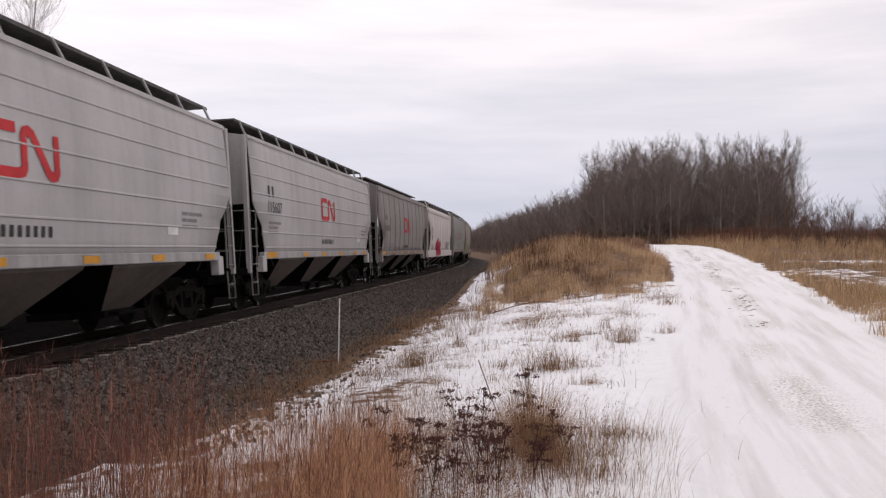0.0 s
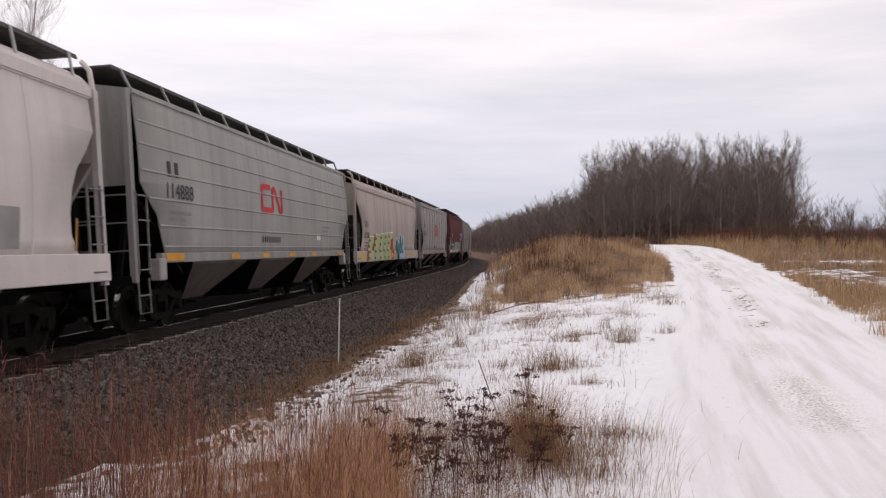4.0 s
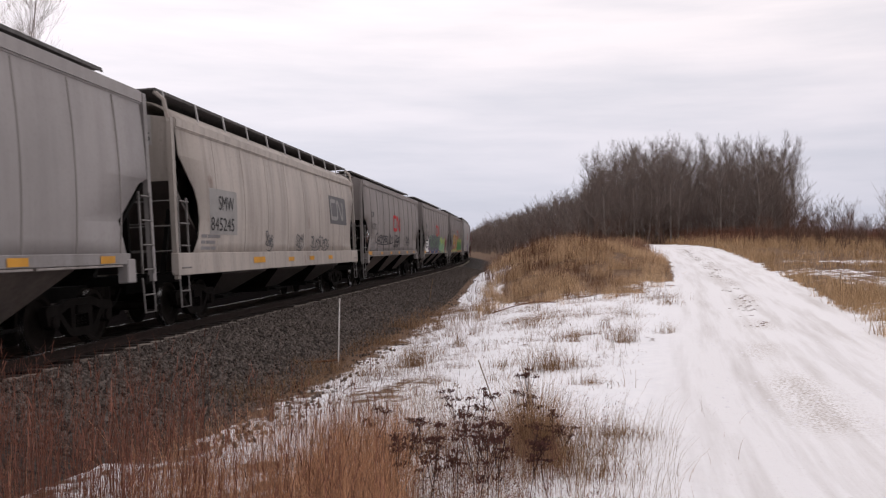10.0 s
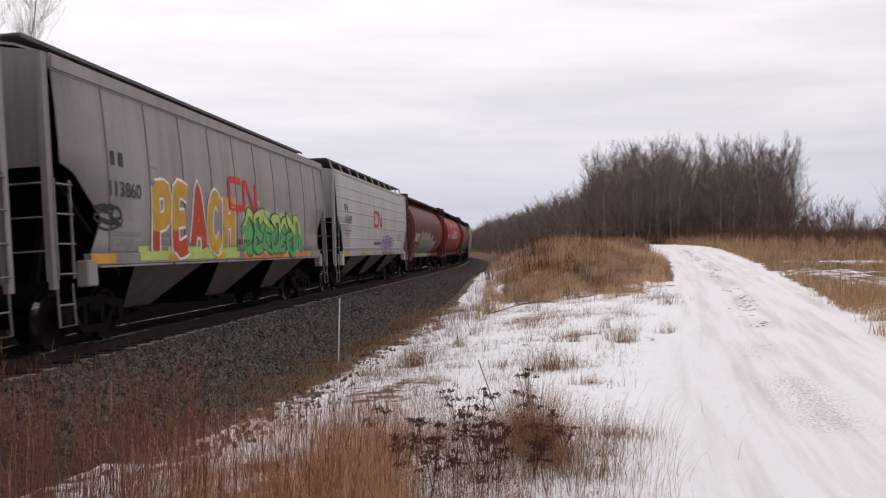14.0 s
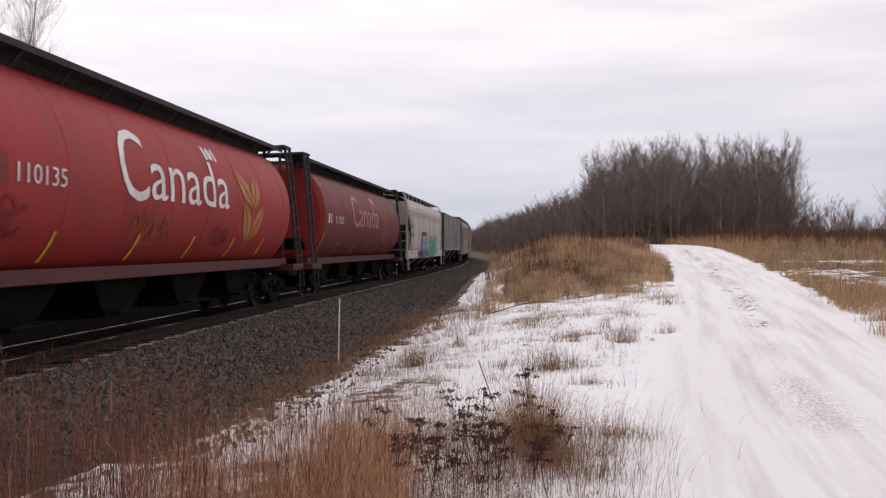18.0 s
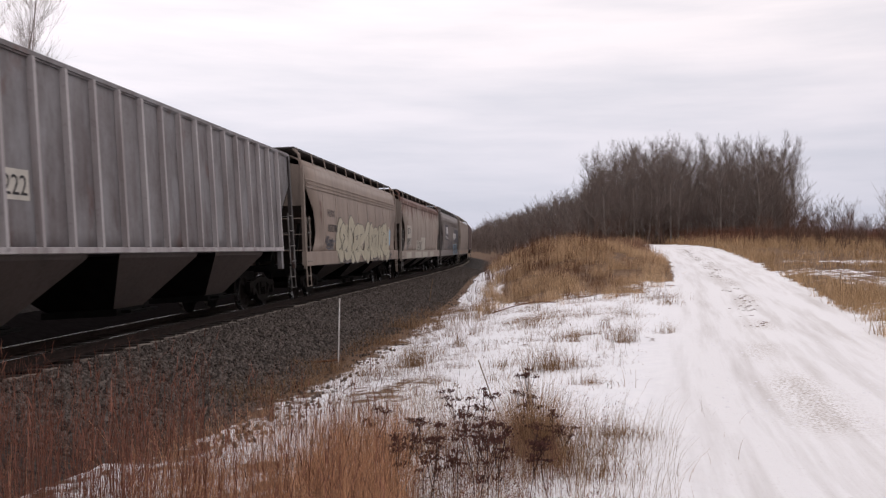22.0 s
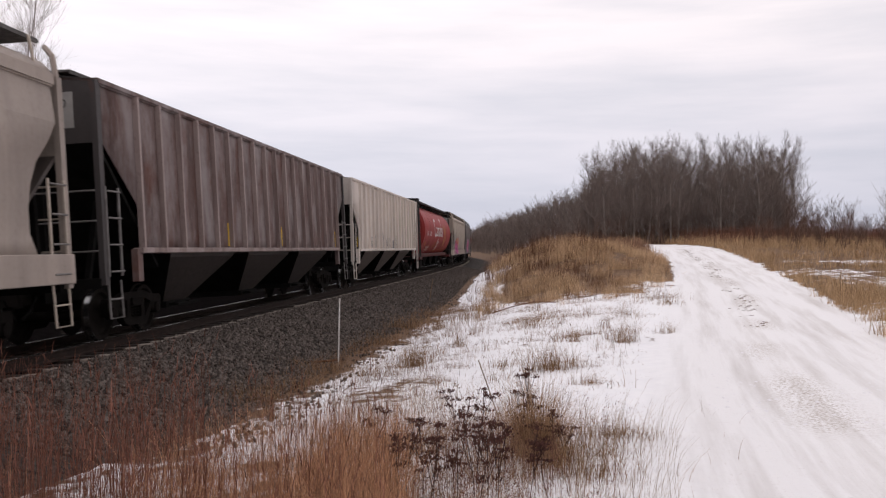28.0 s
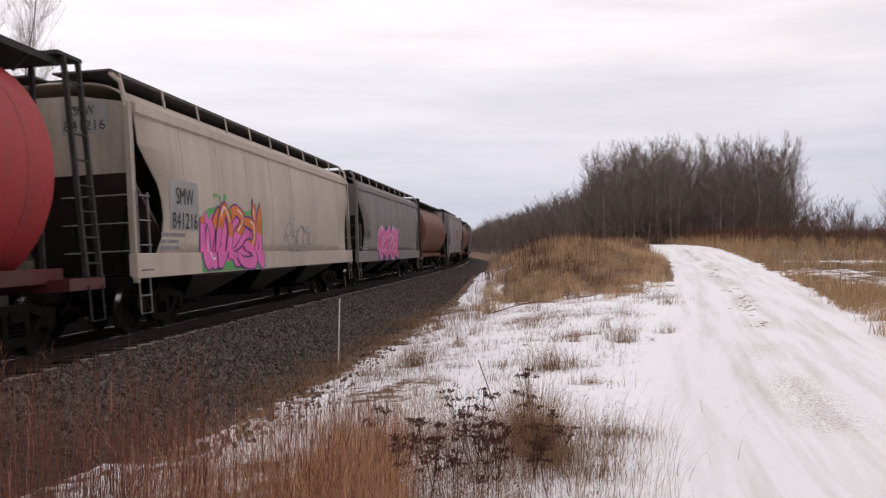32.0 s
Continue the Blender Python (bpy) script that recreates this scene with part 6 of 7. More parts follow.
c = leased(S_AT[17], S_AT[18], "white covered hopper with grooved eaves and teal graffiti", paint("leased_white_dull", (0.49, 0.465, 0.445), dirty=0.25), "CEFX", "389499", {"grooves": True, "bracket": WHITE, "ladder": paint("ladder_white", (0.58, 0.56, 0.54), dirty=0.2)}, 1.54, 2.78, 1.45, 2.28, BAY_GREY, 0.98, 1.55, 0.24)
end_letters(c, ("CEFX", "389499"), BLACK_P, 3.95, 0.13)
c.patch("spray_panel", 6.3, 1.10, 9.15, 2.66, SP["redwine"], 0.005)
c.patch("spray_panel", 6.5, 1.12, 8.95, 2.52, SP["slate"], 0.008)
for k, z in enumerate((1.22, 1.62, 1.95, 2.2)):
    scribble(c, 6.75, z, 8.7, z + 0.28, SP["sky"], 610 + k, 5, 0.05)
spray_word(c, "SCUMR", 10.0, 1.12, 14.9, 2.40, SP["seafoam"], SP["darkgreen"], 62, None, flat_paint("spray_olive_gold", (0.36, 0.33, 0.12)), 0.06, 0.34, 0.16)
spray_letters(c, 4.6, 1.06, 9.4, 1.52, 8, SP["purple"], SP["slate"], 63, None, SP["redwine"], None, 0.02)
scribble(c, 1.3, 2.9, 2.4, 3.5, GREY_P, 64, 4, 0.018)
reflectors(c, [1.5, 4.2], 1.33, 0.6, 0.12)
c = box_car("open_post_hopper_car", "post", length(S_AT[18], S_AT[19]), "dark grey weathered hopper with outside side posts", STEEL_SHEET, BAY_DARK, BLACK, {"post_w": 0.075, "post": paint("steel_post", (0.42, 0.41, 0.415), dirt=(0.10, 0.055, 0.045), dirty=0.7), "end": STEEL_GREY, "posts": 19})
for k, t in enumerate(("CC", "800", "222")):
    x = (2.84, 3.70, 4.57)[k]
    c.patch("number_panel", x - 0.08, 2.25, x + 0.64, 2.68, SP["chalk"], 0.008)
    c.text(t, x, 2.32, 0.28, 0.34 if k == 0 else 0.58, BLACK_P, 0.014)
end_letters(c, ("800222",), BLACK_P, 4.0, 0.15, SP["grey"])
scribble(c, 0.4, 3.45, 1.3, 3.9, SP["slate"], 71, 4, 0.04)
couple(c, S_AT[18])
c = leased(S_AT[19], S_AT[20], "warm beige covered hopper with pale outlined graffiti", BEIGE_WARM, "FURX", "850386", {"grooves": True, "bracket": BEIGE_WARM, "ladder": BEIGE_WARM}, 3.67, 2.69, 3.67, 2.18, None, 1.05, 1.46, 0.25)
spray_letters(c, 5.0, 1.08, 9.9, 2.75, 5, SP["cream"], SP["slate"], 81, None, None, None, 0.03, 0.62)
spray_letters(c, 10.4, 1.08, 16.2, 2.75, 7, SP["cream"], SP["slate"], 82, None, None, None, 0.03, 0.62)
c.patch("painted_out_patch", 16.3, 1.75, 16.75, 2.5, SP["sky"], 0.006)
for x in (6.0, 12.0, 15.5):
    scribble(c, x, 1.10, x + 1.4, 1.4, SP["slate"], int(x), 5, 0.035)
scribble(c, 3.4, 1.66, 4.5, 1.98, SP["slate"], 83, 5, 0.05)
c = leased(S_AT[20], S_AT[21], "beige covered hopper with rust stains running from the roof", BEIGE_RUST, None, None, {"bracket": BEIGE, "ladder": LADDER_METAL})
c.patch("painted_out_patch", 1.92, 1.82, 3.55, 2.90, SP["chalk"], 0.008)
end_letters(c, ("NDYX", "840054"), BLACK_P)
c.text("NDYX", 2.02, 2.42, 0.36, 1.1, BLACK_P)
c.text("840054", 1.92, 1.86, 0.34, 1.5, BLACK_P)
c.patch("painted_out_patch", 5.9, 1.52, 10.0, 2.1, SP["chalk"], 0.008)
c.patch("painted_out_patch", 7.9, 2.10, 10.0, 2.3, SP["chalk"], 0.008)
scribble(c, 6.2, 1.58, 8.2, 2.08, SP["black"], 91, 6, 0.035)
for x0, x1 in ((1.6, 3.6), (5.2, 8.0), (8.6, 11.2), (12.6, 14.6)):
    c.patch("painted_out_patch", x0, 1.08, x1, 1.42, SP["chalk"], 0.006)
c = leased(S_AT[21], S_AT[22], "warm grey covered hopper with dark panels and blue graffiti", WARM_GREY, None, None, {"grooves": True, "bracket": LIGHT_BRACKET, "ladder": LADDER_METAL})
c.patch("painted_out_patch", 3.7, 2.33, 6.3, 3.50, SP["slate"], 0.008)
for x0, x1 in ((4.45, 4.75), (4.85, 5.2), (5.3, 5.62), (5.72, 6.05)):
    c.patch("stencil_block", x0, 2.78, x1, 3.35, WHITE_P, 0.014)
c.text("200865", 4.75, 2.40, 0.24, 1.35, WHITE_P, 0.012)
c.bars(4.0, 2.42, 0.22, (0.12,) * 4, WHITE_P, "code_bar")
c.patch("painted_out_patch", 12.6, 2.15, 16.9, 3.30, SP["slate"], 0.008)
for k in range(8):
    c.patch("stencil_block", 11.15 + 0.39 * k, 2.42 + 0.1 * (k % 2), 11.45 + 0.39 * k, 2.95, WHITE_P, 0.014)
spray_letters(c, 11.6, 1.08, 16.2, 2.05, 6, SP["slate"], SP["sky"], 103, None, SP["sky"], None, 0.06)
scribble(c, 6.3, 1.6, 11.0, 2.35, SP["slate"], 104, 7, 0.05)
c = leased(S_AT[22], S_AT[23], "cream beige covered hopper with a small black tag", BEIGE, None, None, {"bracket": CREAM, "ladder": CREAM}, lower=BAY_GREY)
scribble(c, 14.1, 1.85, 15.0, 2.2, SP["black"], 111, 4, 0.06)
reflectors(c, [3.2, 8.2, 12.6, 15.4, 17.6], 1.22, 0.6, 0.13)
c = box_car("open_post_hopper_car", "post", length(S_AT[23], S_AT[24], 0.75), "rusty brown hopper with outside side posts", BROWN_POST, BAY_BLACK, BLACK, {"post_w": 0.075, "post": paint("oxide_post", (0.31, 0.255, 0.24), dirt=(0.08, 0.04, 0.032), dirty=1.0), "end": STEEL_GREY, "posts": 18})
end_letters(c, ("383090",), BLACK_P, 3.95, 0.14, SP["grey"])
reflectors(c, [2.2, 5.25, 6.85, 11.3, 14.9, 18.2], 1.64, 0.1, 0.55, YELLOW_P, True)
couple(c, S_AT[23])
c = box_car("open_post_hopper_car", "post", length(S_AT[24], S_AT[25]), "off-white hopper with outside side posts and small scrawls", CREAM_POST, BAY_GREY, BLACK, {"post": CREAM_POST, "posts": 18, "post_x": 1.68, "ladder": CREAM_POST, "board": LIGHT_BRACKET, "board_y": 0.95, "post_w": 0.075})
for i, x in enumerate((4.2, 5.2, 7.0, 8.0, 8.8, 10.9)):
    scribble(c, x, 1.68, x + 0.72, 2.15 + 0.1 * (i % 3), SP["grey"] if i < 2 else SP["slate"], 120 + i, 3, 0.024)
c.patch("painted_out_patch", 10.0, 1.62, 10.7, 2.02, SP["slate"], 0.012)
reflectors(c, [1.55, 6.2, 12.9], 1.68, 0.1, 0.4, YELLOW_P, True)
couple(c, S_AT[24])
c = canada_car(S_AT[25], S_AT[26], "110026", "red cylindrical grain hopper with white lettering and scrawls", RED, WHITE_P, GOLD)
scribble(c, 3.6, 1.5, 5.4, 1.78, WHITE_P, 131, 7, 0.025)
scribble(c, 9.2, 1.6, 10.4, 2.3, WHITE_P, 132, 3, 0.035)
c = leased(S_AT[26], S_AT[27], "cream covered hopper with pink and orange graffiti", CREAM, None, None, {"bracket": CREAM, "ladder": LADDER_METAL})
c.patch("painted_out_patch", 2.2, 1.95, 3.7, 2.95, SP["grey"], 0.008)
end_letters(c, ("SMW", "841216"), BLACK_P, plate_mat=SP["grey"])
c.text("SMW", 2.5, 2.46, 0.34, 0.9, BLACK_P)
c.text("841216", 2.3, 1.98, 0.32, 1.3, BLACK_P)
spray_letters(c, 3.9, 1.08, 8.0, 2.60, 5, SP["hotpink"], SP["purple"], 141, SP["green"], SP["white"], SP["orange"], 0.05, 0.44)
scribble(c, 10.3, 1.55, 13.6, 2.3, SP["grey"], 142, 5, 0.05)
c = leased(S_AT[27], S_AT[28], "warm grey covered hopper with a pink graffiti piece", WARM_GREY, None, "115480", {"bracket": LIGHT_BRACKET})
spray_letters(c, 5.0, 1.08, 10.5, 2.7, 5, SP["pink"], SP["white"], 151, SP["purple"], SP["hotpink"], SP["hotpink"], 0.05, 0.46)
canada_car(S_AT[28], S_AT[29], None, "orange-brown cylindrical hopper coupled among grey cars", ORANGE, None, None, ORANGE, ORANGE)
cn_smooth(S_AT[29], S_AT[30], "113310", "grey covered hopper with welded side seams", CN_GREY)
canada_car(S_AT[30], S_AT[31], None, "orange-brown cylindrical hopper coupled among grey cars", ORANGE, None, None, ORANGE, ORANGE)
cn_smooth(S_AT[31], S_AT[32], "113412", "dusty grey covered hopper with welded side seams", CN_DULL)
cn_smooth(S_AT[32], S_AT[33], "113415", "grey covered hopper with welded side seams", CN_GREY)
cn_smooth(S_AT[33], S_AT[33] + 18.3, "113416", "dusty grey covered hopper with welded side seams", CN_DULL)


# ======== plants ========
def blade(V, Fc, x, y, z, h, ang, lean, w, seg=3, curl=1.6):
    """One grass blade or stem, a tapered strip bent over."""
    o = len(V)
    cx, cy = math.cos(ang), math.sin(ang)
    for i in range(seg + 1):
        t = i / seg
        d = lean * h * t ** curl
        ww = w * (1 - 0.85 * t) / 2
        V.append((x + cx * d - cy * ww, y + cy * d + cx * ww, z + h * t * (1 - 0.25 * lean * t)))
        V.append((x + cx * d + cy * ww, y + cy * d - cx * ww, z + h * t * (1 - 0.25 * lean * t)))
    for i in range(seg):
        a = o + 2 * i
        Fc.append((a, a + 1, a + 3, a + 2))


def stuff(name, V, Fc, mat, label, cat):
    return tagged(new(name, mesh_of(name, V, Fc, [mat])), label, cat, kind="stuff")


TAN, STRAW, RUSSET, DARKWEED = plant("dry_grass", (0.41, 0.278, 0.160), 0.6), plant("pale_straw", (0.42, 0.33, 0.21)), plant("russet_stem", (0.20, 0.105, 0.062)), plant("dark_weed", (0.055, 0.030, 0.026))


def facing(rnd):
    return rnd.uniform(0, 2 * math.pi)


def mound_grass():
    rnd = random.Random(21)
    V, Fc = [], []
    mx, my, ax, ay, mh = MOUND
    V1, F1 = [], []
    while len(Fc) + len(F1) < 140000:
        x, y = rnd.uniform(mx - 8.0, mx + 6.0), rnd.uniform(my - 23, my + 14)
        dy = y - my + 0.6 * (mx - x)
        d = ((x - mx) / (ax + (2.8 if x < mx else 2.6))) ** 2 + (dy / (ay + (10.0 if dy < 0 else 6.0))) ** 2
        if d + 0.8 * rnd.random() ** 2 > 1.15 + 0.9 * bump_noise(x, y, 0.55, 1.0) or x > road_edge(y) - 0.3 or lateral(x, y)[0] < 6.5 + 0.7 * bump_noise(x, y, 0.4, 9.0):
            continue
        if bump_noise(x, y, 0.8, 7.0) < (0.05 if y < my - 8 else -0.20):
            continue
        z = ground_z(x, y)
        tall = 0.30 + 0.35 * smooth(-0.4, 0.5, bump_noise(x, y, 0.6, 15.0))
        pale = bump_noise(x, y, 0.35, 19.0) + 0.25 * rnd.gauss(0, 1) > -0.30
        lean = 0.20 + 0.75 * rnd.random()
        for k in range(6):
            a, b = x + rnd.gauss(0, 0.08), y + rnd.gauss(0, 0.08)
            blade(V1 if pale else V, F1 if pale else Fc, a, b, z - 0.03, tall * rnd.uniform(0.4, 1.25), facing(rnd), lean * rnd.uniform(0.2, 1.6), rnd.uniform(0.005, 0.011), 2)
    stuff("mound_straw", V1, F1, plant("mound_straw", (0.56, 0.395, 0.245), 0.45), "pale straw grass patches on the mound", "grass")
    V2, F2 = [], []
    for i in range(3200):
        x, y = rnd.gauss(mx - 2.6, 2.3), rnd.gauss(my + 1, 7.5)
        if bump_noise(x, y, 0.5, 23.0) < 0.02 or x > road_edge(y) - 0.6 or lateral(x, y)[0] < 6:
            continue
        z = ground_z(x, y)
        for k in range(4):
            blade(V2, F2, x + rnd.gauss(0, 0.08), y + rnd.gauss(0, 0.08), z - 0.03, rnd.uniform(0.35, 0.95), facing(rnd), rnd.uniform(0.05, 0.7), 0.016, 2)
    stuff("mound_weeds", V2, F2, plant("mound_weed", (0.135, 0.068, 0.042), 0.4), "dark reddish weeds on the crest of the mound", "weeds")
    stuff("mound_grass", V, Fc, TAN, "tall dry tan grass over the low mound", "grass")


def verge_grass():
    rnd = random.Random(22)
    V, Fc = [], []
    while len(Fc) < 75000:
        y = 14 + 76 * rnd.random() ** 0.8
        e = road_edge(y)
        x = e + 4.4 + rnd.random() ** 1.4 * (5 + 0.30 * y)
        if bump_noise(x, y, 0.22, 2.0) < (0.0 if y < 40 else -0.22) and rnd.random() < 0.965:
            continue
        z = ground_z(x, y)
        for k in range(5):
            a, b = x + rnd.gauss(0, 0.08), y + rnd.gauss(0, 0.08)
            blade(V, Fc, a, b, z - 0.03, rnd.uniform(0.2, 0.8), facing(rnd), rnd.uniform(0.1, 1.1), rnd.uniform(0.007, 0.014) * (1 + y / 90), 2)
    for i in range(1500):
        y = rnd.uniform(15.5, 27)
        x = road_edge(y) + 4.2 + 3.2 * rnd.random() ** 1.2 + 0.5 * bump_noise(0, y, 0.5, 71.0)
        if bump_noise(x, y, 0.6, 73.0) < -0.12:
            continue
        z = ground_z(x, y)
        for k in range(7):
            blade(V, Fc, x + rnd.gauss(0, 0.10), y + rnd.gauss(0, 0.10), z - 0.03, rnd.uniform(0.15, 0.65), facing(rnd), rnd.uniform(0.1, 1.2), rnd.uniform(0.006, 0.011), 2)
    stuff("verge_grass", V, Fc, TAN, "dry tan grass along the snowy lane", "grass")
    V, Fc = [], []
    while len(Fc) < 16000:
        y = rnd.uniform(62, 100)
        x = rnd.uniform(2, 30)
        l, s = lateral(x, y)
        if l < 6.5 or abs(x - road_edge(y) - 2.2) < 2.4:
            continue
        z = ground_z(x, y)
        for k in range(4):
            blade(V, Fc, x + rnd.gauss(0, 0.1), y + rnd.gauss(0, 0.1), z - 0.03, rnd.uniform(0.4, 1.0), facing(rnd), rnd.uniform(0.1, 0.5), 0.035, 2)
    V2, F2 = [], []
    while len(F2) < 30000:
        y = 50 + 110 * rnd.random()
        l = 7.4 + (8 + 0.06 * y) * rnd.random()
        x = float(np.interp(y, TY, TX)) + l
        if abs(x - road_edge(y) - 2.2) < 3.0 or bump_noise(x, y, 0.12, 4.0) < -0.42:
            continue
        z = ground_z(x, y, False)
        for k in range(4):
            blade(V2, F2, x + rnd.gauss(0, 0.15), y + rnd.gauss(0, 0.15), z - 0.03, rnd.uniform(0.35, 1.1), facing(rnd), rnd.uniform(0.05, 0.5), 0.05, 2)
    stuff("rough_brush", V2, F2, plant("rough_brush", (0.205, 0.118, 0.078), 0.5), "dark brown rough brush beyond the mound", "brush")
    V4, F4 = [], []
    for i in range(2400):
        y = rnd.uniform(66, 112)
        x = y * rnd.uniform(0.26, 0.54)
        if bump_noise(x, y, 0.15, 31.0) < -0.25 or abs(x - road_edge(y) - 2.2) < 3.2:
            continue
        z = ground_z(x, y, False)
        for k in range(6):
            blade(V4, F4, x + rnd.gauss(0, 0.35), y + rnd.gauss(0, 0.35), z - 0.05, rnd.uniform(0.5, 1.7), facing(rnd), rnd.uniform(0.05, 0.5), 0.05, 2)
    stuff("red_scrub", V4, F4, plant("red_scrub", (0.135, 0.066, 0.046), 0.45), "dark reddish scrub between the meadow and the wood", "scrub")
    V3, F3 = [], []
    for i in range(7000):
        y = rnd.uniform(90, 140)
        x = y * rnd.uniform(0.10, 0.43)
        blade(V3, F3, x, y, ground_z(x, y, False) - 0.05, rnd.uniform(0.6, 2.3), facing(rnd), rnd.uniform(0.05, 0.35), 0.07, 2)
    stuff("wood_floor_brush", V3, F3, plant("wood_brush", (0.115, 0.078, 0.058), 0.4), "brown saplings and brush between the trunks", "brush")
    stuff("meadow_grass", V, Fc, TAN, "tall dry grass in front of the wood", "grass")


def field_clumps():
    """Tufts that stand through the snow between the track and the lane."""
    rnd = random.Random(23)
    V, Fc = [], []
    n = 0
    while n < 390:
        y = 7 + 24 * rnd.random()
        l = rnd.uniform(4.6, 12)
        p = track(float(np.interp(y, TY, TS)), l)
        x = p.x
        if x > road_edge(y) - 0.8:
            continue
        near = 1 - smooth(4.6, 7.5, l)
        if rnd.random() > 0.45 + 0.5 * near:
            continue
        n += 1
        z = ground_z(x, y)
        tall = rnd.uniform(0.10, 0.30) + (0.25 * rnd.random() if rnd.random() < 0.25 else 0)
        spread = rnd.uniform(0.05, 0.22)
        for k in range(rnd.randint(14, 60)):
            a, b = x + rnd.gauss(0, spread), y + rnd.gauss(0, spread * 0.7)
            blade(V, Fc, a, b, z - 0.03, tall * rnd.uniform(0.4, 1.2), facing(rnd), rnd.uniform(0.1, 1.3), rnd.uniform(0.003, 0.007), 3, rnd.uniform(1.2, 2.4))
    for i in range(340):
        y = 25.5 + 14 * rnd.random() ** 0.7
        x = rnd.uniform(1.2, 10.5)
        if x > road_edge(y) - 0.5 or lateral(x, y)[0] < 6.5 or bump_noise(x, y, 0.5, 27.0) < -0.1:
            continue
        z, tall, spread = ground_z(x, y), rnd.uniform(0.15, 0.5), rnd.uniform(0.06, 0.25)
        for k in range(rnd.randint(12, 44)):
            blade(V, Fc, x + rnd.gauss(0, spread), y + rnd.gauss(0, spread), z - 0.03, tall * rnd.uniform(0.4, 1.2), facing(rnd), rnd.uniform(0.1, 0.7), rnd.uniform(0.008, 0.014), 2)
    stuff("snowfield_tufts", V, Fc, plant("tuft", (0.26, 0.162, 0.10), 0.5), "dry grass tufts poking through thin snow", "grass")


def front_grass():
    rnd = random.Random(24)
    V, Fc = [], []
    # russet stems below the shoulder beside the camera
    n = 0
    while n < 9600:
        y = 4.1 + 5.8 * rnd.random() ** 1.1
        x = rnd.uniform(-0.54 * y - 0.2, -0.03 * y)
        l, s = lateral(x, y)
        if l < 3.1:
            continue
        tuft = smooth(-0.25, 0.35, bump_noise(x, y, 0.8, 11.0)) * (0.35 + 0.65 * smooth(-0.3, 0.25, bump_noise(x, y, 2.6, 14.0)))
        dens = 0.03 + 0.97 * tuft ** 1.3
        dens *= (0.17 + 0.83 * smooth(-0.38, -0.26, x / y)) * (1 - 0.86 * smooth(-0.10, -0.01, x / y + 0.05 * bump_noise(x, y, 0.9, 3.0)))
        dens *= 1 - 0.8 * smooth(6.6, 9.4, y)
        if rnd.random() > dens:
            continue
        n += 1
        z = ground_z(x, y)
        far = 1 - 0.40 * smooth(5.5, 9.0, y)
        lean = rnd.uniform(0.02, 0.35) if rnd.random() < 0.6 else rnd.uniform(0.3, 1.2)
        blade(V, Fc, x, y, z - 0.02, rnd.uniform(0.18, 0.92) * far * (1.0 if rnd.random() < 0.95 else 1.2), facing(rnd), lean, rnd.uniform(0.0026, 0.0052), 4, rnd.uniform(1.3, 2.6))
    stuff("russet_grass", V, Fc, plant("russet_grass", (0.42, 0.232, 0.134), 0.75), "thick russet dry grass beside the track shoulder", "grass")
    # dark red stems that thicken towards the track
    V, Fc = [], []
    n = 0
    while n < 800:
        y = 4.0 + 5.4 * rnd.random()
        x = rnd.uniform(-0.56, -0.16) * y
        if lateral(x, y)[0] < 2.9 or rnd.random() > (0.25 + 0.75 * smooth(-0.25, -0.36, x / y)) * (0.15 + 0.85 * smooth(-0.2, 0.4, bump_noise(x, y, 1.1, 51.0))):
            continue
        n += 1
        blade(V, Fc, x, y, ground_z(x, y) - 0.02, rnd.uniform(0.6, 1.3), facing(rnd), rnd.uniform(0.03, 0.6), rnd.uniform(0.003, 0.006), 4, rnd.uniform(1.2, 2.4))
    stuff("red_stems", V, Fc, plant("red_stem", (0.185, 0.084, 0.060), 0.5), "thin dark red dry stems beside the ballast", "weeds")
    # taller bare stems with a few side shoots
    V, Fc = [], []
    for i in range(640):
        y = rnd.uniform(4.0, 7.8)
        x = rnd.uniform(-0.55, -0.26) * y if i % 3 else rnd.uniform(-0.30, -0.05) * y
        if lateral(x, y)[0] < 3.0:
            continue
        z, h, a = ground_z(x, y), rnd.uniform(0.75, 1.45) * (0.75 if i % 3 == 0 else 1.0), facing(rnd)
        lean = rnd.uniform(0.02, 0.22)
        blade(V, Fc, x, y, z - 0.02, h, a, lean, rnd.uniform(0.003, 0.007), 4)
        for k in range(rnd.randint(2, 6)):
            t = rnd.uniform(0.5, 0.95)
            d = lean * h * t ** 1.6
            blade(V, Fc, x + math.cos(a) * d, y + math.sin(a) * d, z + h * t * (1 - 0.25 * lean * t), rnd.uniform(0.06, 0.18), facing(rnd), rnd.uniform(0.3, 0.9), 0.006, 2)
    stuff("tall_stems", V, Fc, plant("tall_stem", (0.18, 0.082, 0.058), 0.6), "tall bare reddish-brown weed stems", "weeds")
    V, Fc = [], []
    for i in range(9600):
        y = rnd.uniform(4.2, 9.4)
        x = rnd.gauss(0.055, 0.082) * y
        if rnd.random() > 0.12 + 0.88 * smooth(-0.15, 0.35, bump_noise(x, y, 1.2, 13.0)):
            continue
        z = ground_z(x, y)
        blade(V, Fc, x, y, z - 0.02, rnd.uniform(0.08, 0.40), facing(rnd), rnd.uniform(0.1, 1.3), rnd.uniform(0.002, 0.0045), 4, rnd.uniform(1.2, 2.4))
    stuff("straw_grass", V, Fc, plant("straw_grass", (0.31, 0.195, 0.125), 0.5), "straw-coloured dry grass standing in the snow", "grass")
    V, Fc = [], []
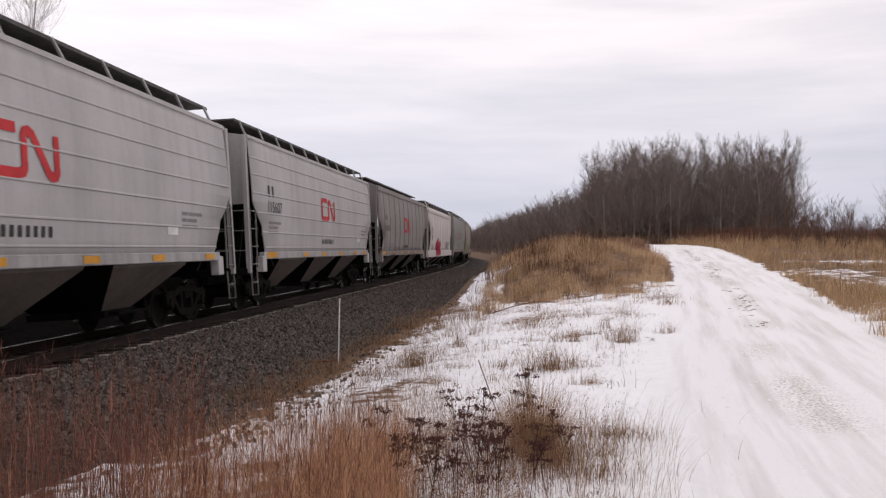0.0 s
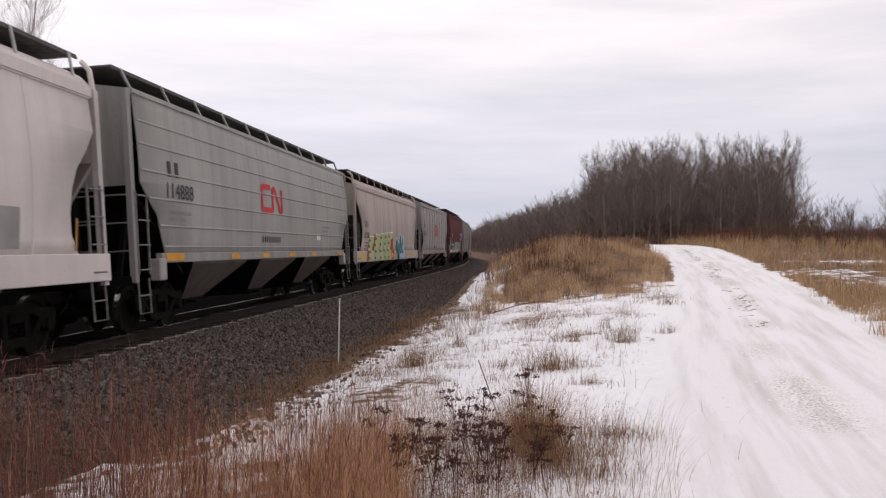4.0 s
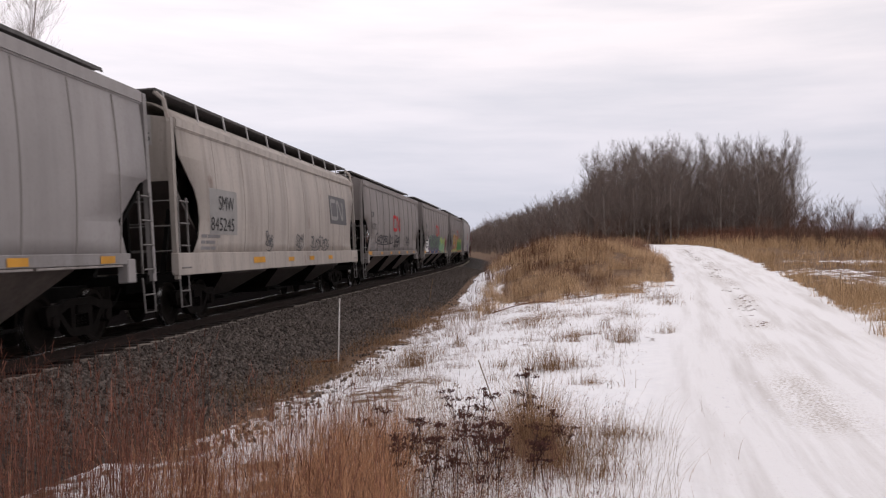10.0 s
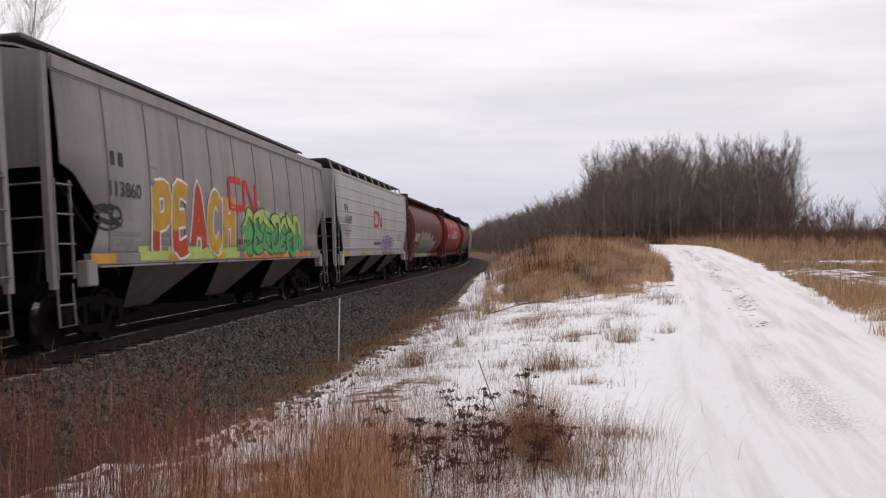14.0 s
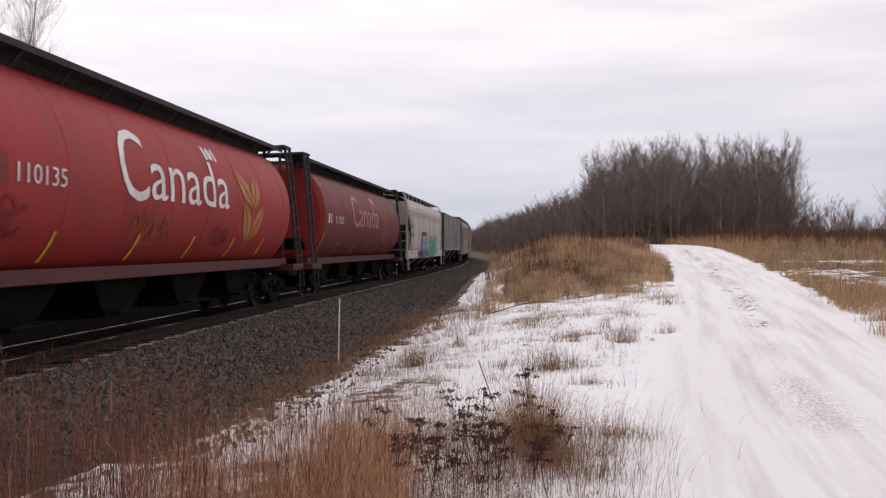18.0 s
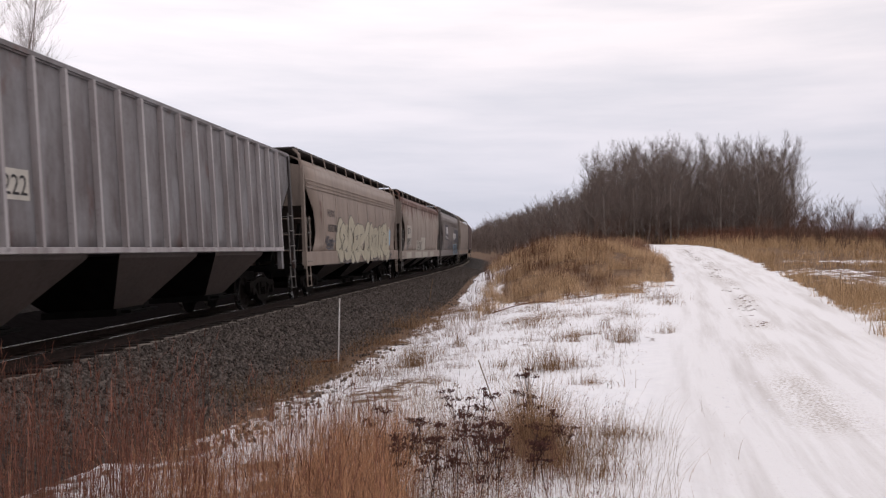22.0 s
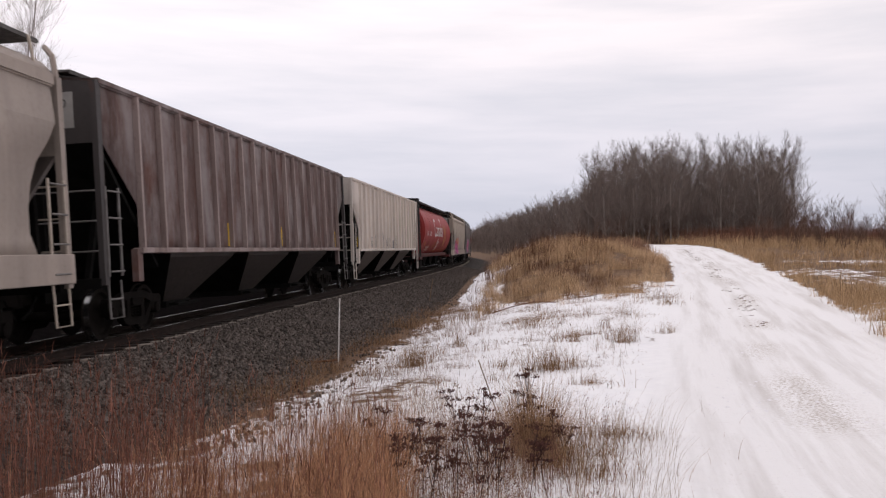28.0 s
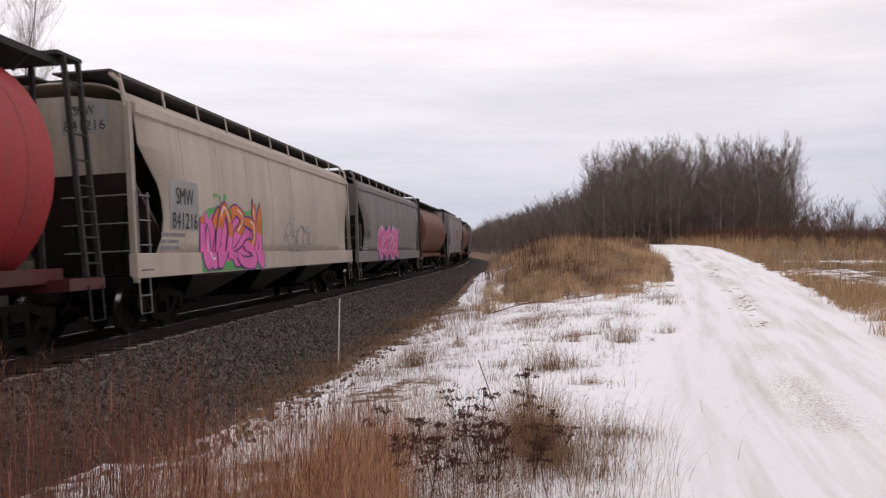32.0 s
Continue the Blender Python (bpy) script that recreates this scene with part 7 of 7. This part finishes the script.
    for i in range(5200):
        y = rnd.uniform(6.2, 11.5)
        x = rnd.uniform(-0.13, 0.10) * y
        if lateral(x, y)[0] < 4.6 or rnd.random() > 0.1 + 0.9 * smooth(-0.1, 0.35, bump_noise(x, y, 0.9, 17.0)):
            continue
        z = ground_z(x, y)
        blade(V, Fc, x, y, z - 0.02, rnd.uniform(0.10, 0.46), facing(rnd), rnd.uniform(0.05, 1.0), rnd.uniform(0.002, 0.004), 4, rnd.uniform(1.2, 2.4))
    stuff("pale_grass", V, Fc, plant("pale_grass", (0.42, 0.32, 0.22), 0.4), "pale fine grass standing through thin snow", "grass")
    # fuller clumps that stand out: place, height, spread and count
    V, Fc = [], []
    for x, y, h, r, n in ((1.07, 6.7, 0.30, 0.22, 420), (1.60, 8.0, 0.20, 0.20, 340), (1.25, 7.6, 0.22, 0.2, 200),
                         (3.34, 16.1, 0.46, 0.14, 200), (2.67, 17.7, 0.24, 0.26, 240), (2.70, 22.3, 0.26, 0.45, 260), (2.10, 22.0, 0.24, 0.4, 200), (1.53, 12.9, 0.50, 0.20, 360), (1.80, 12.9, 0.18, 0.22, 200), (-0.48, 15.0, 0.58, 0.13, 260), (-0.16, 12.7, 0.24, 0.12, 110),
                         (-0.55, 13.0, 0.16, 0.12, 90), (0.33, 17.2, 0.42, 0.06, 60), (0.95, 13.8, 0.25, 0.14, 130), (2.0, 20.0, 0.3, 0.4, 200), (4.5, 17.6, 0.34, 0.12, 90), (4.3, 20.5, 0.30, 0.2, 90), (6.4, 25.6, 0.34, 0.30, 200), (6.0, 23.4, 0.28, 0.22, 120),
                         (0.6, 25.0, 0.5, 0.5, 260), (-0.4, 22.5, 0.45, 0.4, 220), (-1.3, 19.5, 0.42, 0.30, 260), (-1.6, 17.8, 0.30, 0.25, 160), (-1.1, 14.2, 0.30, 0.3, 190), (-1.9, 15.0, 0.30, 0.35, 260), (-2.5, 15.7, 0.26, 0.3, 200), (-2.1, 13.2, 0.34, 0.3, 260), (-2.6, 12.2, 0.40, 0.35, 320), (-0.9, 24.0, 0.5, 0.35, 240), (0.4, 29.0, 0.5, 0.6, 300)):
        for k in range(n):
            a, b = x + rnd.gauss(0, r), y + rnd.gauss(0, r * 0.8)
            blade(V, Fc, a, b, ground_z(a, b) - 0.02, h * rnd.uniform(0.35, 1.15), facing(rnd), rnd.uniform(0.1, 1.0), rnd.uniform(0.002, 0.004) + 0.0002 * y, 4, rnd.uniform(1.2, 2.4))
    stuff("grass_clumps", V, Fc, plant("clump_grass", (0.25, 0.155, 0.085), 0.5), "brown dry grass clumps ringed by snow", "grass")
    # the fullest clump, bleached to straw
    V, Fc = [], []
    for x, y, h, r, n in ((0.80, 7.4, 0.72, 0.10, 900), (0.90, 7.2, 0.55, 0.12, 500), (0.68, 7.6, 0.50, 0.10, 350)):
        for k in range(n):
            a, b = x + rnd.gauss(0, r), y + rnd.gauss(0, r)
            out = math.atan2(b - y, a - x) + rnd.gauss(0, 0.5)
            blade(V, Fc, a, b, ground_z(a, b) - 0.02, h * rnd.uniform(0.35, 1.1), out, rnd.uniform(0.05, 0.7), rnd.uniform(0.0028, 0.005), 4, rnd.uniform(1.3, 2.4))
    stuff("straw_clump", V, Fc, plant("straw_clump", (0.40, 0.262, 0.155), 0.6), "full straw-brown grass clump arching over the snow", "grass")
    # stubble and bits of dead stalk that speckle the snow
    V, Fc = [], []
    n = 0
    while n < 8800:
        y = 5.0 + 24 * rnd.random() ** 1.4
        x = rnd.uniform(-0.22, 0.30) * y
        if lateral(x, y)[0] < 4.3 or x > road_edge(y) - 0.5 or rnd.random() > 0.08 + 0.92 * smooth(-0.1, 0.45, bump_noise(x, y, 0.6, 43.0) + 0.6 * smooth(0.16, -0.10, x / y) - 0.25):
            continue
        n += 1
        blade(V, Fc, x, y, ground_z(x, y) - 0.01, rnd.uniform(0.03, 0.16), facing(rnd), rnd.uniform(0.2, 2.2), rnd.uniform(0.004, 0.009), 2)
    stuff("snow_stubble", V, Fc, plant("stubble", (0.17, 0.105, 0.065), 0.6), "short brown stubble speckling the snow", "grass")
    # pale nodding grass by the lane
    V, Fc = [], []
    for i in range(260):
        y = rnd.uniform(5.2, 8.2)
        x = rnd.uniform(0.15, 0.27) * y
        z, h, a = ground_z(x, y), rnd.uniform(0.15, 0.55), rnd.gauss(0.2, 0.6)
        blade(V, Fc, x, y, z - 0.02, h, a, rnd.uniform(0.15, 0.6), 0.004, 5, 2.2)
    stuff("nodding_grass", V, Fc, plant("nodding_straw", (0.30, 0.22, 0.14), 0.3), "sparse pale nodding grass stems in snow", "grass")


def budded_stems():
    """Fine reddish stems with small buds, thick about the seed-head weeds."""
    rnd = random.Random(61)
    V, Fc = [], []
    for i in range(900):
        y = rnd.uniform(5.0, 8.6)
        x = (rnd.gauss(0.03, 0.06) if i % 3 else rnd.uniform(-0.12, 0.20)) * y
        z, h, ang, lean = ground_z(x, y), rnd.uniform(0.15, 0.55), facing(rnd), rnd.uniform(0.05, 0.6)
        blade(V, Fc, x, y, z - 0.02, h, ang, lean, rnd.uniform(0.002, 0.0035), 4)
        for k in range(rnd.randint(3, 9)):
            t = rnd.uniform(0.35, 1.0)
            d = lean * h * t ** 1.6
            c = Vector((x + math.cos(ang) * d + rnd.gauss(0, 0.012), y + math.sin(ang) * d + rnd.gauss(0, 0.012), z + h * t * (1 - 0.25 * lean * t)))
            r, o = rnd.uniform(0.003, 0.007), len(V)
            V += [tuple(c + Vector(q) * r) for q in ((1, 0, -0.5), (-0.5, 0.87, -0.5), (-0.5, -0.87, -0.5), (0, 0, 1.2))]
            Fc += [(o, o + 1, o + 3), (o + 1, o + 2, o + 3), (o + 2, o, o + 3), (o + 2, o + 1, o)]
    stuff("budded_stems", V, Fc, plant("budded_stem", (0.15, 0.072, 0.055), 0.5), "fine dark reddish stems with dry buds", "weeds")


def tall_weeds():
    """Dark branching stems with flat seed heads, each plant a thing."""
    rnd = random.Random(25)
    for i in range(30):
        y = rnd.uniform(5.5, 7.6)
        x = ((-0.030, 0.018), (0.070, 0.016), (0.028, 0.025), (0.115, 0.020))[i % 4]
        x = rnd.gauss(*x) * y
        h = rnd.uniform(0.42, 0.70) if i % 4 != 3 else rnd.uniform(0.30, 0.46)
        z = ground_z(x, y)
        bm, hb = bmesh.new(), bmesh.new()
        top = Vector((rnd.gauss(0, 0.05), rnd.gauss(0, 0.05), h))
        mid = top * 0.5 + Vector((rnd.gauss(0, 0.02), rnd.gauss(0, 0.02), 0))
        tube(bm, ((0, 0, -0.03), mid, top), 0.0034, 4)
        tips = [top]
        for k in range(rnd.randint(3, 6)):
            t = rnd.uniform(0.45, 0.95)
            base = mid + (top - mid) * ((t - 0.5) * 2)
            a = facing(rnd)
            r = rnd.uniform(0.03, 0.11)
            tip = Vector((base.x + math.cos(a) * r, base.y + math.sin(a) * r, h * rnd.uniform(0.70, 1.03)))
            tube(bm, (base, base * 0.4 + tip * 0.6 + Vector((0, 0, -0.02)), tip), 0.0028, 3)
            tips.append(tip)
        for t in tips:
            for k in range(rnd.randint(14, 24)):
                p = t + Vector((rnd.gauss(0, 0.023), rnd.gauss(0, 0.023), rnd.gauss(0.0, 0.006)))
                r = rnd.uniform(0.006, 0.0105)
                q = [hb.verts.new(p + Vector(v) * r) for v in ((1, 0, 0), (-0.5, 0.87, 0), (-0.5, -0.87, 0), (0, 0, 1.0), (0, 0, -1.0))]
                for a, b in ((0, 1), (1, 2), (2, 0)):
                    hb.faces.new((q[a], q[b], q[3]))
                    hb.faces.new((q[b], q[a], q[4]))
        weed = tagged(new("seed_head_weed"), "dark dead weed with flat clustered seed heads", "weed", "weeds in the snow")
        weed.location = (x, y, z)
        tagged(part("stem", bm, DARKWEED, weed), kind="stuff")
        tagged(part("seed_head", hb, plant("seed_head", (0.075, 0.034, 0.027), 0.5), weed), kind="stuff")


# ---- trees ----
def limb(V, Fc, a, b, r0, r1, seg=3):
    d = (b - a).normalized()
    u = d.orthogonal().normalized()
    v = d.cross(u)
    o = len(V)
    for p, r in ((a, r0), (b, r1)):
        for k in range(seg):
            t = 2 * math.pi * k / seg
            V.append(p + (u * math.cos(t) + v * math.sin(t)) * r)
    for k in range(seg):
        Fc.append((o + k, o + (k + 1) % seg, o + seg + (k + 1) % seg, o + seg + k))


def tree_model(seed, h, spread=0.32, twig=0.010, levels=3, first=0.25, stout=0.0105, bark=None, twigs=None):
    """A bare aspen: leaning tapered trunk, rising limbs, a crown of fine twigs."""
    rnd = random.Random(seed)
    TV, TF, CV, CF = [], [], [], []
    p = Vector((0, 0, -0.3))
    d = Vector((rnd.gauss(0, 0.04), rnd.gauss(0, 0.04), 1)).normalized()
    n = 9
    r = h * stout
    nodes = []
    for i in range(n):
        q = p + d * (h * 0.96 / n)
        r2 = h * stout * (1 - 0.9 * (i + 1) / n)
        limb(TV, TF, p, q, r, max(r2, 0.012), 6)
        nodes.append((p, q, r2, (i + 0.5) / n))
        p, r = q, max(r2, 0.012)
        d = (d + Vector((rnd.gauss(0, 0.07), rnd.gauss(0, 0.07), 0.08))).normalized()

    def grow(a, dr, length_, rad, lev):
        steps = 3
        for i in range(steps):
            b = a + dr * (length_ / steps)
            limb(CV, CF, a, b, max(rad * (1 - 0.25 * i), twig * 0.6), max(rad * (0.75 - 0.25 * i), twig * 0.5), 3)
            if lev > 0:
                for k in range(2 if lev > 1 else 3):
                    side = Vector((rnd.gauss(0, 1), rnd.gauss(0, 1), rnd.gauss(0.2, 0.6))).normalized()
                    nd = (dr * 0.75 + side * 0.62 + Vector((0, 0, 0.18))).normalized()
                    grow(a + (b - a) * rnd.random(), nd, length_ * rnd.uniform(0.38, 0.58), rad * 0.5, lev - 1)
            a = b
            dr = (dr + Vector((rnd.gauss(0, 0.12), rnd.gauss(0, 0.12), 0.12))).normalized()

    for a, b, rr, t in nodes:
        if t < first:
            continue
        for k in range(3 if t < 0.9 else 4):
            ang = facing(rnd)
            up = 0.55 + 0.9 * t
            dr = Vector((math.cos(ang), math.sin(ang), up)).normalized()
            grow(a + (b - a) * rnd.random(), dr, h * spread * (1.05 - 0.65 * t) * rnd.uniform(0.7, 1.2), max(rr * 0.45, twig), levels - 1)
    return mesh_of("trunk", TV, TF, [bark or BARK]), mesh_of("crown", CV, CF, [twigs or TWIG])


def make_tree(name, models, label):
    root = tagged(new(name), label, "tree", "bare trees")
    part("trunk", models[0], None, root)
    part("crown", models[1], None, root)
    return root


def wood():
    rnd = random.Random(31)
    models = [make_tree("aspen_tree", tree_model(40 + i, 9.6, 0.35, 0.0075, 3, 0.06), "bare grey-brown aspen in the winter wood") for i in range(6)]
    spots = []
    while len(spots) < 170:
        t = rnd.random()
        x, y = 15.5 + 23.0 * t + rnd.gauss(0, 1.0), 88 + 44 * rnd.random() ** 1.5
        x *= y / 97
        if x / y > 0.405:
            continue
        if all((x - a) ** 2 + (y - b) ** 2 > 1.6 for a, b in spots):
            spots.append((x, y))
    for i, (x, y) in enumerate(spots):
        fx = (x / y * 97 - 15) / 24
        k = (0.54 + 0.50 * smooth(-0.14, 0.20, fx)) * rnd.uniform(0.76, 1.09) * y / 97
        m = Matrix.Translation((x, y, ground_z(x, y) - 0.1)) @ Matrix.Rotation(facing(rnd), 4, "Z")
        ob = models[i] if i < 6 else copy_thing(models[i % 6], m)
        ob.matrix_basis = m
        ob.scale = (k, k, k)
    # taller trees across the track
    tall = [make_tree("poplar_tree", tree_model(70 + i, 15.5, 0.24, 0.0045, 3, 0.25, 0.0042, PALE_TWIG, PALE_TWIG), "tall bare poplar beyond the track") for i in range(2)]
    for i, (x, y, k) in enumerate(((-26.0, 52, 1.18), (-24.6, 50, 1.10), (-28.5, 50, 1.25), (-27.4, 56, 1.30), (-25.2, 53, 1.02), (-30.5, 55, 1.3), (-25.0, 55, 1.12))):
        m = Matrix.Translation((x, y, ground_z(x, y) - 0.1)) @ Matrix.Rotation(i * 1.9, 4, "Z")
        ob = tall[i] if i < 2 else copy_thing(tall[i % 2], m)
        ob.matrix_basis = m
        ob.scale = (k, k, k)


def far_woods():
    """The wood's far edge, running down towards the bend, and scrub on the right."""
    rnd = random.Random(33)
    V, Fc = [], []

    def clump(x, y, h, n, w):
        z = ground_z(x, y, False) - 0.2
        top = Vector((x + rnd.gauss(0, 0.3), y, z + h))
        limb(V, Fc, Vector((x, y, z)), top, w * 1.6, w * 0.4, 3)
        for k in range(n):
            t = rnd.uniform(0.15, 0.99)
            a = Vector((x, y, z)).lerp(top, t)
            ang = facing(rnd)
            r = h * rnd.uniform(0.12, 0.30) * (0.30 + 2.2 * t * (1.06 - t))
            b = a + Vector((math.cos(ang) * r, math.sin(ang) * r, r * rnd.uniform(0.6, 2.0)))
            limb(V, Fc, a, b, w * 0.55, w * 0.25, 3)
            for j in range(2):
                c = a.lerp(b, rnd.uniform(0.3, 0.9))
                limb(V, Fc, c, c + Vector((rnd.gauss(0, 0.5), rnd.gauss(0, 0.5), rnd.uniform(0.3, 1.0))) * r * 0.6, w * 0.35, w * 0.2, 3)
    for i in range(300):
        t = rnd.random()
        y = 110 + 260 * t ** 1.2
        u = 236 - 190 * (1 - math.exp(-2.1 * t)) / (1 - math.exp(-2.1))
        x = y * (u + rnd.uniform(-8, 60) * (1 - 0.6 * t)) / 1552
        px = 98 - 66 * t
        clump(x, y, max(2.0, px * rnd.uniform(0.65, 1.0) * y / 1552), 52, 0.022 + 0.00018 * y)
    stuff("far_wood", V, Fc, TWIG, "grey-brown leafless wood far beyond the bend", "wood")
    V, Fc = [], []
    # added scrub screen beyond the track, keeps the gap under the cars dark
    for i in range(900):
        s = -10 + 190 * rnd.random()
        l = -4.6 - 9 * rnd.random() ** 1.3
        p = track(s, l)
        clump(p.x, p.y, rnd.uniform(0.7, 1.4) + 0.12 * (-l - 4), 20, 0.018)
    stuff("bank_scrub", V, Fc, plant("scrub_twig", (0.125, 0.080, 0.062), 0.3), "added leafless scrub beyond the track that darkens the view under the cars", "bushes")
    V, Fc = [], []
    for i in range(330):
        y = rnd.uniform(52, 105)
        x = y * rnd.uniform(0.36, 0.66)
        if x < road_edge(y) + 7:
            continue
        clump(x, y, rnd.uniform(0.9, 2.6) if rnd.random() < 0.85 else rnd.uniform(2.5, 4.2), 34, 0.016)
    stuff("scrub", V, Fc, plant("scrub_twig", (0.125, 0.080, 0.062), 0.3), "leafless reddish-brown scrub beyond the lane", "bushes")
    V, Fc = [], []
    for i in range(460):
        y = rnd.uniform(80, 150)
        x = y * rnd.uniform(0.10, 0.42)
        clump(x, y, rnd.uniform(0.8, 3.0) * (1.0 if y < 110 else 1.5), 26, 0.018)
    for i in range(420):
        y = rnd.uniform(58, 150)
        l = rnd.uniform(7.0, 12 + 0.13 * y)
        x = float(np.interp(y, TY, TX)) + l
        if abs(x - road_edge(y) - 2) < 3 or (x - MOUND[0]) ** 2 / 26 + (y - MOUND[1]) ** 2 / 300 < 1:
            continue
        clump(x, y, rnd.uniform(0.5, 1.5), 24, 0.02)
    stuff("undergrowth", V, Fc, plant("scrub_twig", (0.125, 0.080, 0.062), 0.3), "dense brown undergrowth at the foot of the wood", "bushes")


def marker_post():
    p = Vector((-1.90, 16.0))
    z = ground_z(p.x, p.y)
    bm = bmesh.new()
    bar(bm, (0, 0, -0.2), (0.02, 0, 1.21), 0.023, 0.018)
    post = tagged(new("marker_post"), "thin white wooden stake beside the track", "stake")
    post.location = (p.x, p.y, z)
    part("shaft", bm, plain("stake_white", (0.66, 0.63, 0.60), 0.7, 0, 0.2, 12.0), post)
    bm = bmesh.new()
    bar(bm, (0.0185, 0, 1.12), (0.0205, 0, 1.215), 0.027, 0.022)
    part("tip", bm, plain("stake_tip", (0.70, 0.66, 0.62), 0.7, 0, 0.1, 12.0), post)


def litter():
    """Fallen sticks and an old cable on the ground."""
    rust = plain("rusty_cable", (0.13, 0.055, 0.03), 0.85, 0, 0.3, 12.0)
    stick = plain("dead_stick", (0.20, 0.14, 0.09), 0.9, 0, 0.3, 12.0)

    def lie(name, pts, r, mat, label, cat, seg=6):
        root = tagged(new(name), label, cat)
        x0, y0 = pts[0][:2]
        root.location = (x0, y0, ground_z(x0, y0))
        bm = bmesh.new()
        tube(bm, [(x - x0, y - y0, ground_z(x, y) + dz - ground_z(x0, y0)) for x, y, dz in pts], r, seg)
        part("shaft", bm, mat, root)
    lie("rusty_cable", [(-4.0, 17.2, 0.06), (-3.4, 16.4, 0.05), (-2.9, 16.1, 0.04), (-2.4, 16.2, 0.06), (-1.95, 16.4, 0.05)], 0.022, rust, "rust-brown length of cable lying by the ballast", "cable")
    lie("dead_stalk", [(-0.55, 35.6, -0.05), (-0.48, 35.6, 0.5), (-0.40, 35.6, 1.0)], 0.016, stick, "pale dead stalk leaning by the track", "stalk")
    lie("fallen_branch", [(1.5, 26.4, 0.02), (2.1, 26.9, 0.10), (2.8, 27.2, 0.14), (3.5, 27.0, 0.06)], 0.015, rust, "long fallen branch half covered by snow", "branch")
    lie("leaning_twig", [(0.62, 9.6, 0.0), (0.50, 9.6, 0.35), (0.40, 9.7, 0.62)], 0.006, stick, "thin brown twig leaning in the snow", "twig")


def lane_clods():
    """Dirt and frozen clods along the lane's crown and beside the wheel tracks."""
    rnd = random.Random(41)
    base = [(1, 0, 0), (-1, 0, 0), (0, 1, 0), (0, -1, 0), (0, 0, 1), (0, 0, -1)]
    tri = [(0, 2, 4), (2, 1, 4), (1, 3, 4), (3, 0, 4), (2, 0, 5), (1, 2, 5), (3, 1, 5), (0, 3, 5)]

    def scatter(name, count, across, size, mat, label):
        V, Fc = [], []
        while len(Fc) < count * 8:
            y = 6 + 56 * rnd.random() ** 1.3
            a = across(y)
            x = road_edge(y) + a
            if smooth(-0.1, 0.3, bump_noise(x, y, 0.33, 8.0)) < rnd.random():
                continue
            z, r = ground_z(x, y), size * rnd.uniform(0.4, 1.5)
            o = len(V)
            for v in base:
                V.append((x + v[0] * r * rnd.uniform(0.7, 1.4), y + v[1] * r * rnd.uniform(0.8, 1.8), z + v[2] * r * 0.45))
            Fc += [(i + o, j + o, k + o) for i, j, k in tri]
        stuff(name, V, Fc, mat, label, "clods")
    V, Fc = [], []
    for k in range(46):
        y0 = 19 + 42 * (k / 46) + rnd.uniform(-0.5, 0.5)
        a0 = 1.75 + 0.25 * bump_noise(0, y0, 0.3, 6.0) + rnd.gauss(0, 0.10)
        for j in range(rnd.randint(3, 9)):
            y, a = y0 + rnd.gauss(0, 0.22), a0 + rnd.gauss(0, 0.12)
            x = road_edge(y) + a
            z, r, o = ground_z(x, y), 0.036 * rnd.uniform(0.4, 1.4), len(V)
            for v in base:
                V.append((x + v[0] * r * rnd.uniform(0.8, 1.8), y + v[1] * r * rnd.uniform(0.8, 2.5), z + v[2] * r * 0.30))
            Fc += [(i + o, j2 + o, k2 + o) for i, j2, k2 in tri]
    stuff("dirt_clods", V, Fc, plant("clod_dirt", (0.17, 0.125, 0.095), 0.4), "small brown dirt clods on the lane's crown", "clods")
    scatter("snow_clods", 900, lambda y: rnd.uniform(0.3, 4.4), 0.022, plain("clod_snow", (0.80, 0.79, 0.81), 0.8, 0, 0.08, 9.0), "broken lumps of packed snow on the lane")


mound_grass()
verge_grass()
lane_clods()
litter()
field_clumps()
front_grass()
budded_stems()
tall_weeds()
wood()
far_woods()
marker_post()


# ======== how the train runs ========
def car_pose(car, s, t):
    mid = s - SPEED * t + car.L / 2
    return track_pose(mid) @ Matrix.Translation((-car.L / 2, 0, 0))


def motions():
    # wheels roll without slipping: one key a frame, under a quarter turn each; alike wheelsets share the keys
    first = {}
    for w in WHEELS:
        x = round(w.location.x, 2)
        if x not in first:
            walk(w, [(k / 30, Matrix.Translation((x, 0, 0.46)) @ Matrix.Rotation(-SPEED * k / 30 / 0.46, 4, "Y")) for k in range(961)])
            first[x] = w.animation_data
        else:
            w.rotation_mode = "QUATERNION"
            w.animation_data_create()
            w.animation_data.action = first[x].action
            w.animation_data.action_slot = first[x].action_slot
    for car, s in TRAIN:
        walk(car.root, [(k * 0.5, car_pose(car, s, k * 0.5)) for k in range(65)])


motions()
